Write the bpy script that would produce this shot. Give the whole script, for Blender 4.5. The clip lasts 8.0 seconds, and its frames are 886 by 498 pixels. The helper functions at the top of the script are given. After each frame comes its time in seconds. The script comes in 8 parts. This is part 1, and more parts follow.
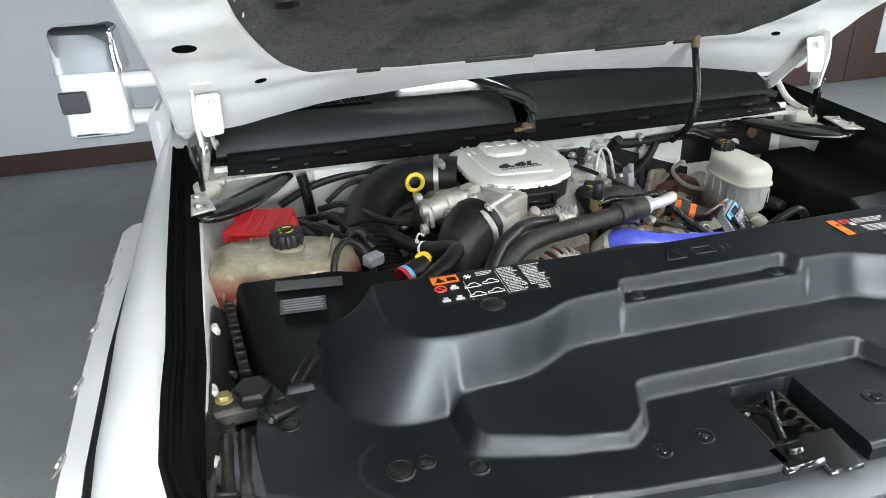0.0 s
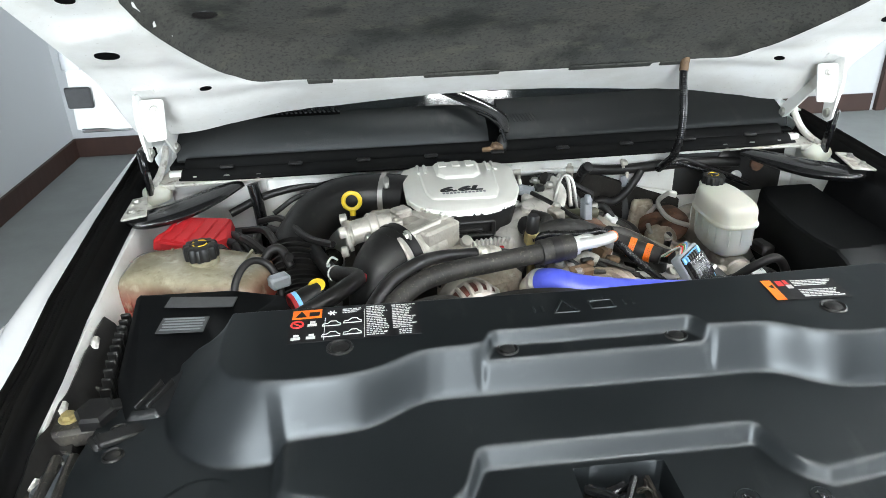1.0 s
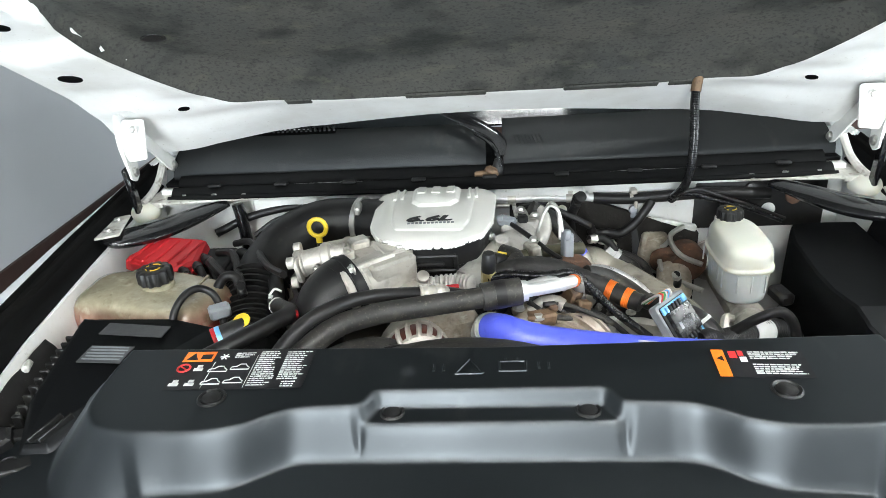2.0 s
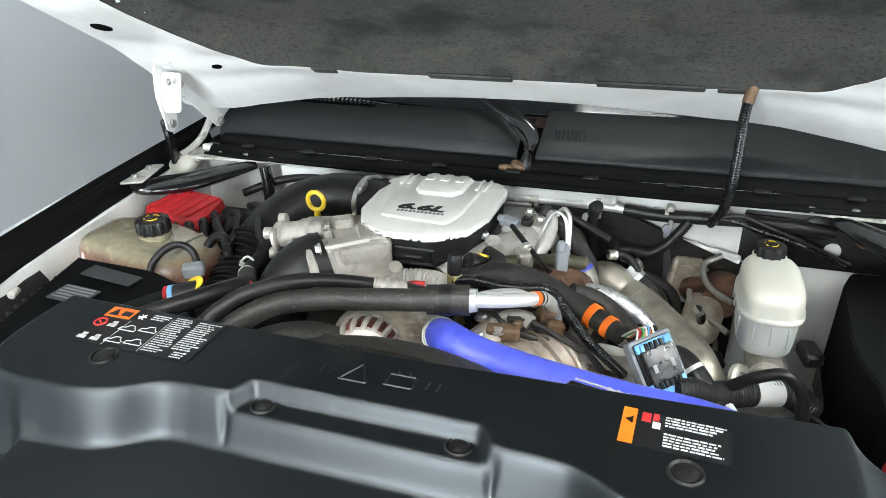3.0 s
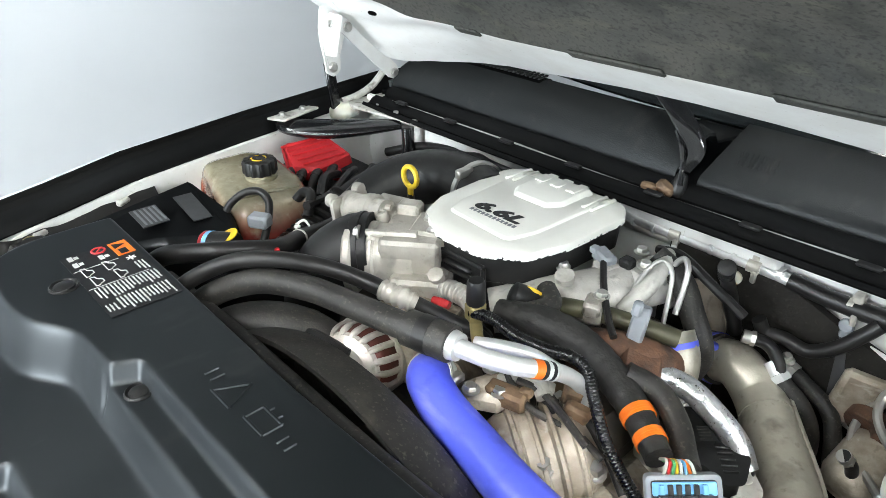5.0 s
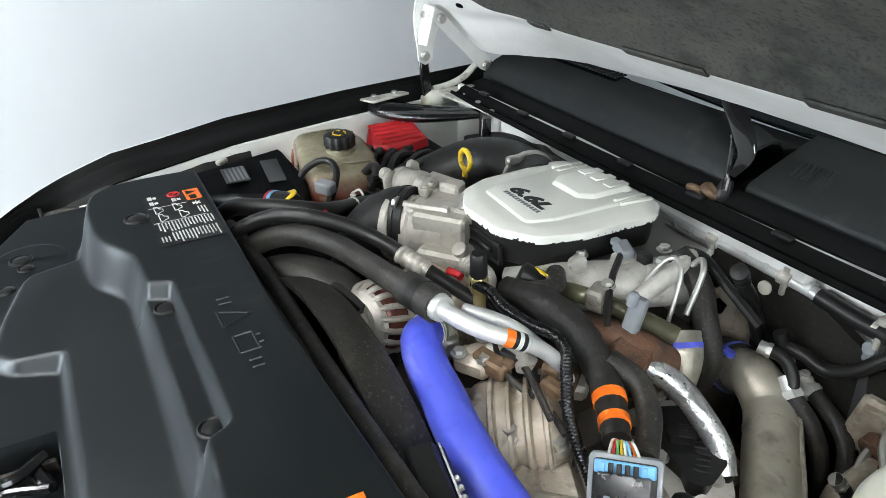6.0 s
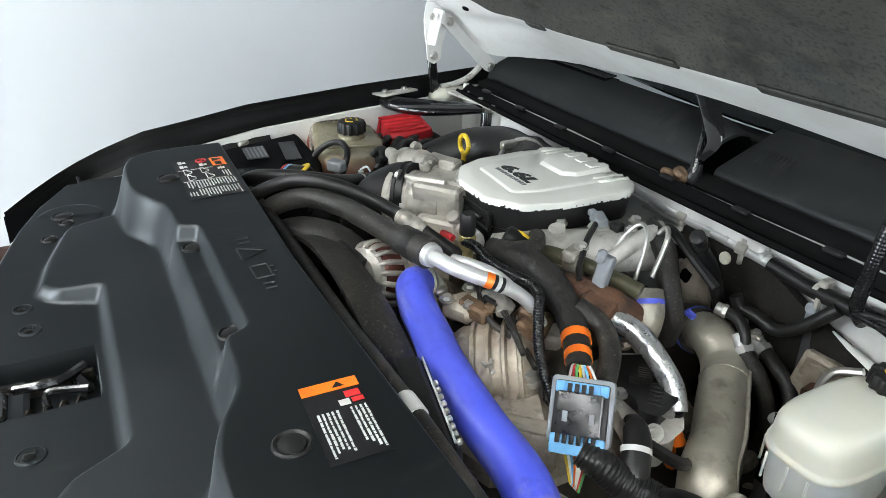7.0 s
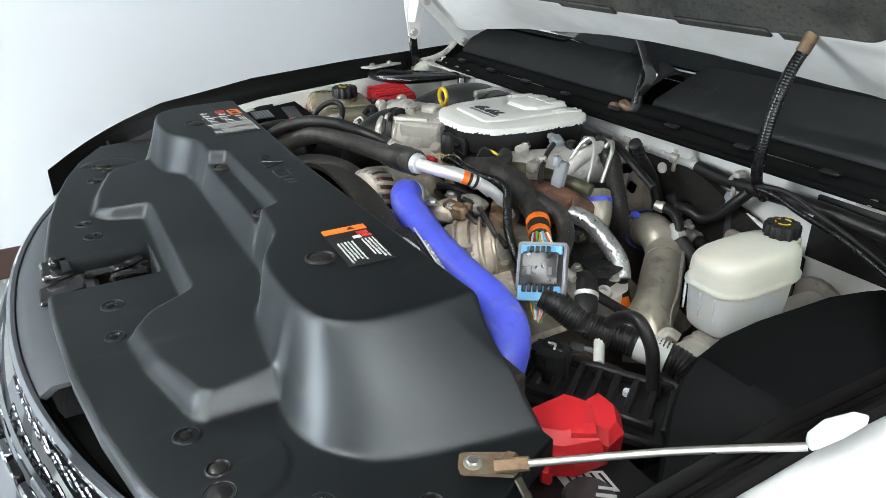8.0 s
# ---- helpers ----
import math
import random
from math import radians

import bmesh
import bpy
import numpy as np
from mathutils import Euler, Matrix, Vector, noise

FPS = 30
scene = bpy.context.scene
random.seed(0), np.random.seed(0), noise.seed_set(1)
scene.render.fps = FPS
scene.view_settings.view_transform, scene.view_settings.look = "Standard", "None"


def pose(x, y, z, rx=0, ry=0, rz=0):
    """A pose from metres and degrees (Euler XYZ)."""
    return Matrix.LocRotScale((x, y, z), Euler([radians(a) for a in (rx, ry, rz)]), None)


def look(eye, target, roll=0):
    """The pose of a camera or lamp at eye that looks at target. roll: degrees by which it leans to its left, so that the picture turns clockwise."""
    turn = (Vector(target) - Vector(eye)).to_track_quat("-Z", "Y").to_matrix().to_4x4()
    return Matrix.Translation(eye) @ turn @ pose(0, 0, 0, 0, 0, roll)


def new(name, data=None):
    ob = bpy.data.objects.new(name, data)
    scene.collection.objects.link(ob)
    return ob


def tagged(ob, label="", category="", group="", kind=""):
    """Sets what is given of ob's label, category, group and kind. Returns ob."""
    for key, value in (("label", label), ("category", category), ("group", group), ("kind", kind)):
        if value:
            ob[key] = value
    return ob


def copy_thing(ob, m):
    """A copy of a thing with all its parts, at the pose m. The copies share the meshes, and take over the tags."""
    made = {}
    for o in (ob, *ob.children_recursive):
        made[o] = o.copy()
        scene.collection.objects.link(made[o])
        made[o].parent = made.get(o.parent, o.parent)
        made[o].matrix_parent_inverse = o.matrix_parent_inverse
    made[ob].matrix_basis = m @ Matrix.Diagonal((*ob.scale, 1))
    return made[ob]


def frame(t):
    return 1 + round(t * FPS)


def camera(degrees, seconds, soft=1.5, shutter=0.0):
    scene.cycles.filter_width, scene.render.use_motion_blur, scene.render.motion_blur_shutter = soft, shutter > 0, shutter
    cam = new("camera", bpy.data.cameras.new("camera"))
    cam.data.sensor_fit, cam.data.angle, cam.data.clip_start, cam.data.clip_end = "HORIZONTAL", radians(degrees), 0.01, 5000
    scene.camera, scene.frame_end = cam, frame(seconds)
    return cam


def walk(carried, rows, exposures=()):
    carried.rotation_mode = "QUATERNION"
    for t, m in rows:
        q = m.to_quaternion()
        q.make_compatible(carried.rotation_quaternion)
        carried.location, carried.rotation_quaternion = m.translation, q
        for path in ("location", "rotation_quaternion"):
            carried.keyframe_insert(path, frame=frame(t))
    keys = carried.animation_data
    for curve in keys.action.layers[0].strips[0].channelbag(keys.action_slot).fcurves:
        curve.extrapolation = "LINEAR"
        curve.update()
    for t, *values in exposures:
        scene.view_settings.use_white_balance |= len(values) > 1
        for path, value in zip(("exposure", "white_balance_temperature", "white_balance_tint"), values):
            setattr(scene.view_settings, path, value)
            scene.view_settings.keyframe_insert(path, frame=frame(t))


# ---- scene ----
cam = camera(65.0, 8.0, soft=0.85)
PATH = [
    (0, (-0.585, -0.781, 1.7), (-0.169, 0.961, 0.809), -2.4),
    (0.5, (-0.433, -0.749, 1.707), (-0.121, 1.013, 0.813), -2.0),
    (1, (-0.262, -0.75, 1.708), (-0.103, 1.035, 0.819), -1.9),
    (1.5, (-0.112, -0.722, 1.705), (-0.116, 1.073, 0.823), -3.5),
    (1.7, (-0.059, -0.695, 1.709), (-0.129, 1.104, 0.837), -4.0),
    (2.8, (0.227, -0.544, 1.693), (-0.245, 1.183, 0.801), -2.2),
    (3, (0.278, -0.522, 1.686), (-0.296, 1.167, 0.782), -1.6),
    (3.5, (0.347, -0.436, 1.659), (-0.46, 1.141, 0.73), -1.0),
    (4, (0.397, -0.334, 1.64), (-0.594, 1.12, 0.69), -0.1),
    (4.5, (0.424, -0.237, 1.642), (-0.721, 1.085, 0.672), -0.2),
    (4.7, (0.44, -0.2, 1.641), (-0.752, 1.076, 0.666), -0.0),
    (5.8, (0.612, -0.056, 1.64), (-0.887, 0.853, 0.677), -1.1),
    (6, (0.636, -0.054, 1.634), (-0.892, 0.803, 0.669), -0.4),
    (6.5, (0.702, -0.064, 1.621), (-0.871, 0.739, 0.683), 0.8),
    (7, (0.774, -0.1, 1.612), (-0.796, 0.742, 0.703), 1.2),
    (7.5, (0.864, -0.151, 1.579), (-0.692, 0.719, 0.674), 0.1),
    (8, (1.009, -0.221, 1.548), (-0.567, 0.659, 0.686), -0.9),
]
EXPOSURES = [(0, -0.36), (0.5, -0.24), (1, -0.12), (1.5, 0.0), (3, -0.12), (3.5, -0.03), (4, 0.08), (4.7, 0.12), (6, -0.35), (6.5, -0.38), (7.5, -0.45), (8, -0.40)]
walk(cam, [(t, look(eye, target, roll)) for t, eye, target, roll in PATH], EXPOSURES)

# ---- light ----
world = bpy.data.worlds.new("world")
world.use_nodes = True
world.node_tree.nodes["Background"].inputs[0].default_value = (0.8, 0.87, 1.0, 1)
world.node_tree.nodes["Background"].inputs[1].default_value = 0.25
scene.world = world
scene.view_settings.exposure = 0.0
LAMP_GLOW = 70.0       # ceiling diffusers
WINDOW_POWER = (470.0, 220.0)   # light through each added, unseen window, in watts
EAST_POWER = 460.0

# ---- mesh tools ----
def smooth_path(pts, per=8):
    """Catmull-Rom through the points; extra columns (a radius) are carried along."""
    p = np.array(pts, float)
    if len(p) < 3:
        return p
    p = np.vstack([2 * p[0] - p[1], p, 2 * p[-1] - p[-2]])
    out = []
    for i in range(1, len(p) - 2):
        for k in range(per):
            t = k / per
            a, b, c, d = p[i - 1], p[i], p[i + 1], p[i + 2]
            out.append(0.5 * (2 * b + (c - a) * t + (2 * a - 5 * b + 4 * c - d) * t * t + (3 * b - a - 3 * c + d) * t ** 3))
    out.append(p[-2])
    return np.array(out)


def round_poly(pts, r, seg=5):
    """A plane outline with its corners rounded; r is one radius or one a corner."""
    n, out = len(pts), []
    rs = r if isinstance(r, (list, tuple)) else [r] * n
    for i in range(n):
        p, a, b = (np.array(pts[(i + k) % n], float) for k in (0, -1, 1))
        da, db = a - p, b - p
        la, lb = np.linalg.norm(da), np.linalg.norm(db)
        da, db = da / la, db / lb
        half = math.acos(max(-1, min(1, float(da @ db)))) / 2
        if rs[i] <= 0:
            out.append(p)
            continue
        cut = min(rs[i] / max(0.2, math.tan(min(half, 1.5))), 0.48 * la, 0.48 * lb)
        s, e = p + da * cut, p + db * cut
        for k in range(seg + 1):
            t = k / seg
            out.append((1 - t) ** 2 * s + 2 * t * (1 - t) * p + t * t * e)
    return np.array(out)


def inset(loop, d):
    """A plane closed outline moved inwards by d (counter-clockwise loops)."""
    p = np.array(loop, float)
    a, b = np.roll(p, 1, 0), np.roll(p, -1, 0)
    t1, t2 = p - a, b - p
    t1 /= np.linalg.norm(t1, axis=1)[:, None] + 1e-9
    t2 /= np.linalg.norm(t2, axis=1)[:, None] + 1e-9
    n = np.stack([-(t1 + t2)[:, 1], (t1 + t2)[:, 0]], 1)
    n /= np.linalg.norm(n, axis=1)[:, None] + 1e-9
    k = np.clip(np.sum(n * np.stack([-t1[:, 1], t1[:, 0]], 1), 1), 0.5, 1)
    q = p + n * (d / k)[:, None]
    # where a tight corner would turn inside out, draw its points together
    for _ in range(12):
        e0, e1 = np.roll(p, -1, 0) - p, np.roll(q, -1, 0) - q
        bad = np.nonzero(np.sum(e0 * e1, 1) < 0)[0]
        if len(bad) == 0:
            break
        for i in bad:
            j = (i + 1) % len(q)
            q[i] = q[j] = (q[i] + q[j]) / 2
    return q


def along(pts, f0, f1, per=10):
    """The stretch of a smooth path between two fractions of its length."""
    p = smooth_path(pts, per)
    d = np.concatenate([[0], np.cumsum(np.linalg.norm(np.diff(p, axis=0), axis=1))])
    d /= d[-1]
    return [tuple(float(np.interp(f, d, p[:, k])) for k in range(3)) for f in np.linspace(f0, f1, 5)]


class Shape:
    """Vertices and faces that become one mesh object."""

    def __init__(self):
        self.v, self.f = [], []

    def add(self, v, f):
        o = len(self.v)
        self.v += [tuple(float(c) for c in p) for p in v]
        self.f += [tuple(o + i for i in q) for q in f]
        return self

    def box(self, c, size, b=0.003, rot=(0, 0, 0), taper=1.0):
        hx, hy, hz = (s / 2 for s in size)
        b = min(b, 0.45 * min(size))
        m = Euler([radians(a) for a in rot]).to_matrix()
        v, ids = [], {}
        for sx in (-1, 1):
            for sy in (-1, 1):
                for sz in (-1, 1):
                    k = taper if sz > 0 else 1.0
                    for ax in range(3):
                        p = [sx * (hx * k - (b if ax != 0 else 0)), sy * (hy * k - (b if ax != 1 else 0)), sz * (hz - (b if ax != 2 else 0))]
                        ids[sx, sy, sz, ax] = len(v)
                        v.append(Vector(c) + m @ Vector(p))
        f = []
        for s in (-1, 1):
            f.append([ids[s, a, d, 0] for a, d in ((-1, -1), (1, -1), (1, 1), (-1, 1))][::s])
            f.append([ids[a, s, d, 1] for a, d in ((-1, -1), (-1, 1), (1, 1), (1, -1))][::s])
            f.append([ids[a, d, s, 2] for a, d in ((-1, -1), (1, -1), (1, 1), (-1, 1))][::s])
        for s in (-1, 1):
            for u in (-1, 1):
                f.append([ids[s, u, -1, 0], ids[s, u, 1, 0], ids[s, u, 1, 1], ids[s, u, -1, 1]][::-s * u])
                f.append([ids[s, -1, u, 0], ids[s, 1, u, 0], ids[s, 1, u, 2], ids[s, -1, u, 2]][::s * u])
                f.append([ids[-1, s, u, 1], ids[1, s, u, 1], ids[1, s, u, 2], ids[-1, s, u, 2]][::-s * u])
                for w in (-1, 1):
                    f.append([ids[s, u, w, 0], ids[s, u, w, 1], ids[s, u, w, 2]][::s * u * w])
        return self.add(v, f)

    def tube(self, pts, r, n=12, per=8, rib=None, caps=True, flat=1.0):
        """A round bar along the points. r: one radius, or one a point. rib: (pitch, depth) of corrugations."""
        rr = [r] * len(pts) if not isinstance(r, (list, tuple)) else r
        p = smooth_path([(*q, w) for q, w in zip(pts, rr)], per)
        if rib:
            d = np.r_[0, np.cumsum(np.linalg.norm(np.diff(p[:, :3], axis=0), axis=1))]
            s = np.arange(0, d[-1], rib[0] / 4)
            p = np.stack([np.interp(s, d, p[:, k]) for k in range(4)], 1)
            p[:, 3] += rib[1] * np.array([1, 1, -1, -1])[np.arange(len(p)) % 4]
        c, w = p[:, :3], p[:, 3]
        t = np.gradient(c, axis=0)
        t /= np.linalg.norm(t, axis=1)[:, None] + 1e-12
        up = np.array([0, 0, 1.0]) if abs(t[0][2]) < 0.9 else np.array([1.0, 0, 0])
        v, f = [], []
        for i in range(len(c)):
            side = np.cross(t[i], up)
            side /= np.linalg.norm(side)
            up = np.cross(side, t[i])
            for k in range(n):
                a = 2 * math.pi * k / n
                v.append(c[i] + w[i] * (math.cos(a) * side + flat * math.sin(a) * up))
        for i in range(len(c) - 1):
            for k in range(n):
                k2 = (k + 1) % n
                f.append((i * n + k, i * n + k2, (i + 1) * n + k2, (i + 1) * n + k))
        if caps:
            f.append(tuple(range(n))[::-1])
            f.append(tuple((len(c) - 1) * n + k for k in range(n)))
        return self.add(v, [q[::-1] for q in f])

    def lathe(self, profile, c, axis=(0, 0, 1), n=24):
        """A turned body: (radius, height) pairs about an axis from c."""
        ax = Vector(axis).normalized()
        m = ax.to_track_quat("Z", "Y").to_matrix()
        v, f = [], []
        for r, h in profile:
            for k in range(n):
                a = 2 * math.pi * k / n
                v.append(Vector(c) + m @ Vector((r * math.cos(a), r * math.sin(a), h)))
        for i in range(len(profile) - 1):
            for k in range(n):
                k2 = (k + 1) % n
                f.append((i * n + k, i * n + k2, (i + 1) * n + k2, (i + 1) * n + k))
        f.append(tuple(range(n))[::-1])
        f.append(tuple((len(profile) - 1) * n + k for k in range(n)))
        return self.add(v, f)

    def bolt(self, c, r=0.008, h=0.006, axis=(0, 0, 1)):
        """A flanged hexagon head."""
        self.lathe([(r * 1.35, 0), (r * 1.35, h * 0.3), (r * 1.2, h * 0.4)], c, axis, 16)
        return self.lathe([(r, h * 0.3), (r, h * 0.9), (r * 0.85, h * 1.1)], c, axis, 6)

    def loft(self, rings, caps=(True, True)):
        n, v, f = len(rings[0]), [], []
        for ring in rings:
            v += list(ring)
        for i in range(len(rings) - 1):
            for k in range(n):
                k2 = (k + 1) % n
                f.append((i * n + k, i * n + k2, (i + 1) * n + k2, (i + 1) * n + k))
        if caps[0]:
            f.append(tuple(range(n))[::-1])
        if caps[1]:
            f.append(tuple((len(rings) - 1) * n + k for k in range(n)))
        return self.add(v, f)

    def prism(self, loop, z0, z1, b=0.004, m=None, slope=0.0):
        """An upright body over a counter-clockwise outline, its top edge rounded, its sides leaning in by slope."""
        a = np.array(loop, float)
        h = z1 - z0
        b = min(b, h * 0.45)
        rings = [(a, z0), (inset(a, slope * (h - b)), z1 - b), (inset(a, slope * h + 0.3 * b), z1 - 0.3 * b), (inset(a, slope * h + b), z1)]
        return self.loft([[(x, y, z) if m is None else m @ Vector((x, y, z)) for x, y in q] for q, z in rings])

    def grid(self, rows, closed=False):
        nr, nc = len(rows), len(rows[0])
        f = [(i * nc + k, i * nc + k + 1, (i + 1) * nc + k + 1, (i + 1) * nc + k) for i in range(nr - 1) for k in range(nc - 1)]
        return self.add([p for row in rows for p in row], f)

    def sheet(self, rows, d):
        """A curved sheet with thickness d (a vector) and closed rims."""
        nr, nc = len(rows), len(rows[0])
        self.grid(rows)
        self.grid([[tuple(np.array(p) + d) for p in row][::-1] for row in rows])
        rim = [rows[0][k] for k in range(nc)] + [rows[i][-1] for i in range(1, nr)] + [rows[-1][k] for k in range(nc - 2, -1, -1)] + [rows[i][0] for i in range(nr - 2, 0, -1)]
        n = len(rim)
        return self.add(list(rim) + [tuple(np.array(p) + d) for p in rim], [(k, n + k, n + (k + 1) % n, (k + 1) % n) for k in range(n)])


def thing(name, at, label, category, group="", kind=""):
    ob = new(name)
    ob.location = at
    ob.empty_display_size = 0.05
    return tagged(ob, label, category, group, kind)


def part(name, sh, mat, parent=None, label="", sharp=38):
    me = bpy.data.meshes.new(name)
    me.from_pydata(sh.v, [], sh.f)
    me.validate()
    bm = bmesh.new()
    bm.from_mesh(me)
    bmesh.ops.recalc_face_normals(bm, faces=bm.faces)
    bm.to_mesh(me)
    bm.free()
    me.polygons.foreach_set("use_smooth", [True] * len(me.polygons))
    me.set_sharp_from_angle(angle=radians(sharp))
    me.materials.append(mat)
    ob = new(name, me)
    if parent is not None:
        ob.parent = parent
        if parent.type == "EMPTY":
            ob.location = -parent.location
    if label:
        ob["label"] = label
    return ob


def solo(name, sh, mat, label, category, group="", kind="", sharp=38):
    return tagged(part(name, sh, mat, None, "", sharp), label, category, group, kind)


# ---- materials ----
def material(name, base, rough=0.5, metal=0.0, second=None, scale=20.0, amount=0.5, bump=0.0, bump_scale=200.0, coat=0.0, spec=0.5, rough2=None, stretch=None, contrast=0.25, sss=0.0, trans=0.0):
    """A Principled material with a broad stain of a second colour, a fine grain in the roughness and a fine relief."""
    mat = bpy.data.materials.new(name)
    mat.use_nodes = True
    nt = mat.node_tree
    bs = nt.nodes["Principled BSDF"]
    bs.inputs["Roughness"].default_value = rough
    bs.inputs["Metallic"].default_value = metal
    bs.inputs["Specular IOR Level"].default_value = spec
    bs.inputs["Coat Weight"].default_value = coat
    bs.inputs["Coat Roughness"].default_value = 0.08
    bs.inputs["Transmission Weight"].default_value = trans
    if sss:
        bs.inputs["Subsurface Weight"].default_value = sss
        bs.inputs["Subsurface Radius"].default_value = (0.02, 0.015, 0.01)
    tc = nt.nodes.new("ShaderNodeTexCoord")
    src = tc.outputs["Object"]
    if stretch:
        mp = nt.nodes.new("ShaderNodeMapping")
        mp.inputs["Scale"].default_value = stretch
        nt.links.new(src, mp.inputs[0])
        src = mp.outputs[0]
    n1 = nt.nodes.new("ShaderNodeTexNoise")
    n1.inputs["Scale"].default_value = scale
    n1.inputs["Detail"].default_value = 6
    n1.inputs["Roughness"].default_value = 0.65
    nt.links.new(src, n1.inputs["Vector"])
    rmp = nt.nodes.new("ShaderNodeValToRGB")
    rmp.color_ramp.elements[0].position = 0.5 - contrast / 2
    rmp.color_ramp.elements[1].position = 0.5 + contrast / 2
    sec = second or tuple(c * 0.75 for c in base)
    rmp.color_ramp.elements[0].color = (*base, 1)
    rmp.color_ramp.elements[1].color = (*[b + (s - b) * amount for b, s in zip(base, sec)], 1)
    nt.links.new(n1.outputs[0], rmp.inputs[0])
    nt.links.new(rmp.outputs[0], bs.inputs["Base Color"])
    n2 = nt.nodes.new("ShaderNodeTexNoise")
    n2.inputs["Scale"].default_value = scale * 3.1
    n2.inputs["Detail"].default_value = 4
    nt.links.new(src, n2.inputs["Vector"])
    mr = nt.nodes.new("ShaderNodeMapRange")
    mr.inputs["To Min"].default_value = rough * 0.85
    mr.inputs["To Max"].default_value = min(1.0, rough2 if rough2 is not None else rough * 1.2)
    nt.links.new(n2.outputs[0], mr.inputs[0])
    nt.links.new(mr.outputs[0], bs.inputs["Roughness"])
    if bump:
        n3 = nt.nodes.new("ShaderNodeTexNoise")
        n3.inputs["Scale"].default_value = bump_scale
        n3.inputs["Detail"].default_value = 3
        nt.links.new(src, n3.inputs["Vector"])
        bp = nt.nodes.new("ShaderNodeBump")
        bp.inputs["Strength"].default_value = bump
        bp.inputs["Distance"].default_value = 0.002
        nt.links.new(n3.outputs[0], bp.inputs["Height"])
        nt.links.new(bp.outputs[0], bs.inputs["Normal"])
    return mat


def satin(name, base, second, rough, gloss, scale=8, bump=0.05, bump_scale=1000, contrast=0.5, smudge=0.0, grazing=0.0):
    """A grained satin plastic: dark diffuse with an even, rough sheen."""
    mat = material(name, base, rough, second=second, scale=scale, amount=0.5, bump=bump, bump_scale=bump_scale, contrast=contrast, spec=0.0)
    nt = mat.node_tree
    bs = nt.nodes["Principled BSDF"]
    out = [n for n in nt.nodes if n.type == "OUTPUT_MATERIAL"][0]
    df = nt.nodes.new("ShaderNodeBsdfDiffuse")
    gs = nt.nodes.new("ShaderNodeBsdfAnisotropic")
    mx = nt.nodes.new("ShaderNodeMixShader")
    colour = bs.inputs["Base Color"].links[0].from_socket
    if smudge:
        # pale dusty wipes, drawn out along the truck, and small specks
        tc = [n for n in nt.nodes if n.type == "TEX_COORD"][0]
        for vec, sc, lo, hi, tone in (((1, 0.28, 1), 24.0, 0.62, 0.80, 0.040), ((1, 1, 1), 420.0, 0.74, 0.80, 0.055)):
            mp = nt.nodes.new("ShaderNodeMapping")
            mp.inputs["Scale"].default_value = vec
            nz = nt.nodes.new("ShaderNodeTexNoise")
            nz.inputs["Scale"].default_value, nz.inputs["Detail"].default_value = sc, 7
            rg = nt.nodes.new("ShaderNodeMapRange")
            rg.inputs["From Min"].default_value, rg.inputs["From Max"].default_value = lo, hi
            rg.inputs["To Max"].default_value = smudge
            mc = nt.nodes.new("ShaderNodeMix")
            mc.data_type = "RGBA"
            mc.inputs[7].default_value = (tone, tone, tone * 0.97, 1)
            nt.links.new(tc.outputs["Object"], mp.inputs[0])
            nt.links.new(mp.outputs[0], nz.inputs["Vector"])
            nt.links.new(nz.outputs[0], rg.inputs[0])
            nt.links.new(rg.outputs[0], mc.inputs[0])
            nt.links.new(colour, mc.inputs[6])
            colour = mc.outputs[2]
    nt.links.new(colour, df.inputs["Color"])
    gs.inputs["Color"].default_value = (0.92, 0.97, 1.0, 1)
    ns = nt.nodes.new("ShaderNodeTexNoise")
    ns.inputs["Scale"].default_value, ns.inputs["Detail"].default_value = scale * 1.7, 6
    mr = nt.nodes.new("ShaderNodeMapRange")
    mr.inputs["From Min"].default_value, mr.inputs["From Max"].default_value = 0.35, 0.7
    mr.inputs["To Min"].default_value, mr.inputs["To Max"].default_value = rough * 0.93, rough * 1.12
    nt.links.new([n for n in nt.nodes if n.type == "TEX_COORD"][0].outputs["Object"], ns.inputs["Vector"])
    nt.links.new(ns.outputs[0], mr.inputs[0])
    nt.links.new(mr.outputs[0], gs.inputs["Roughness"])
    if bs.inputs["Normal"].links:
        for n in (df, gs):
            nt.links.new(bs.inputs["Normal"].links[0].from_socket, n.inputs["Normal"])
    mx.inputs[0].default_value = gloss
    if grazing:
        # the sheen grows towards grazing views
        fr = nt.nodes.new("ShaderNodeFresnel")
        fr.inputs["IOR"].default_value = 1.3
        fm = nt.nodes.new("ShaderNodeMath")
        fm.operation = "MULTIPLY_ADD"
        fm.inputs[1].default_value, fm.inputs[2].default_value = grazing, gloss
        nt.links.new(fr.outputs[0], fm.inputs[0])
        nt.links.new(fm.outputs[0], mx.inputs[0])
    nt.links.new(df.outputs[0], mx.inputs[1])
    nt.links.new(gs.outputs[0], mx.inputs[2])
    nt.links.new(mx.outputs[0], out.inputs["Surface"])
    return mat


def glow(name, colour, strength):
    mat = bpy.data.materials.new(name)
    mat.use_nodes = True
    bs = mat.node_tree.nodes["Principled BSDF"]
    bs.inputs["Base Color"].default_value = (*colour, 1)
    bs.inputs["Emission Color"].default_value = (*colour, 1)
    bs.inputs["Emission Strength"].default_value = strength
    return mat


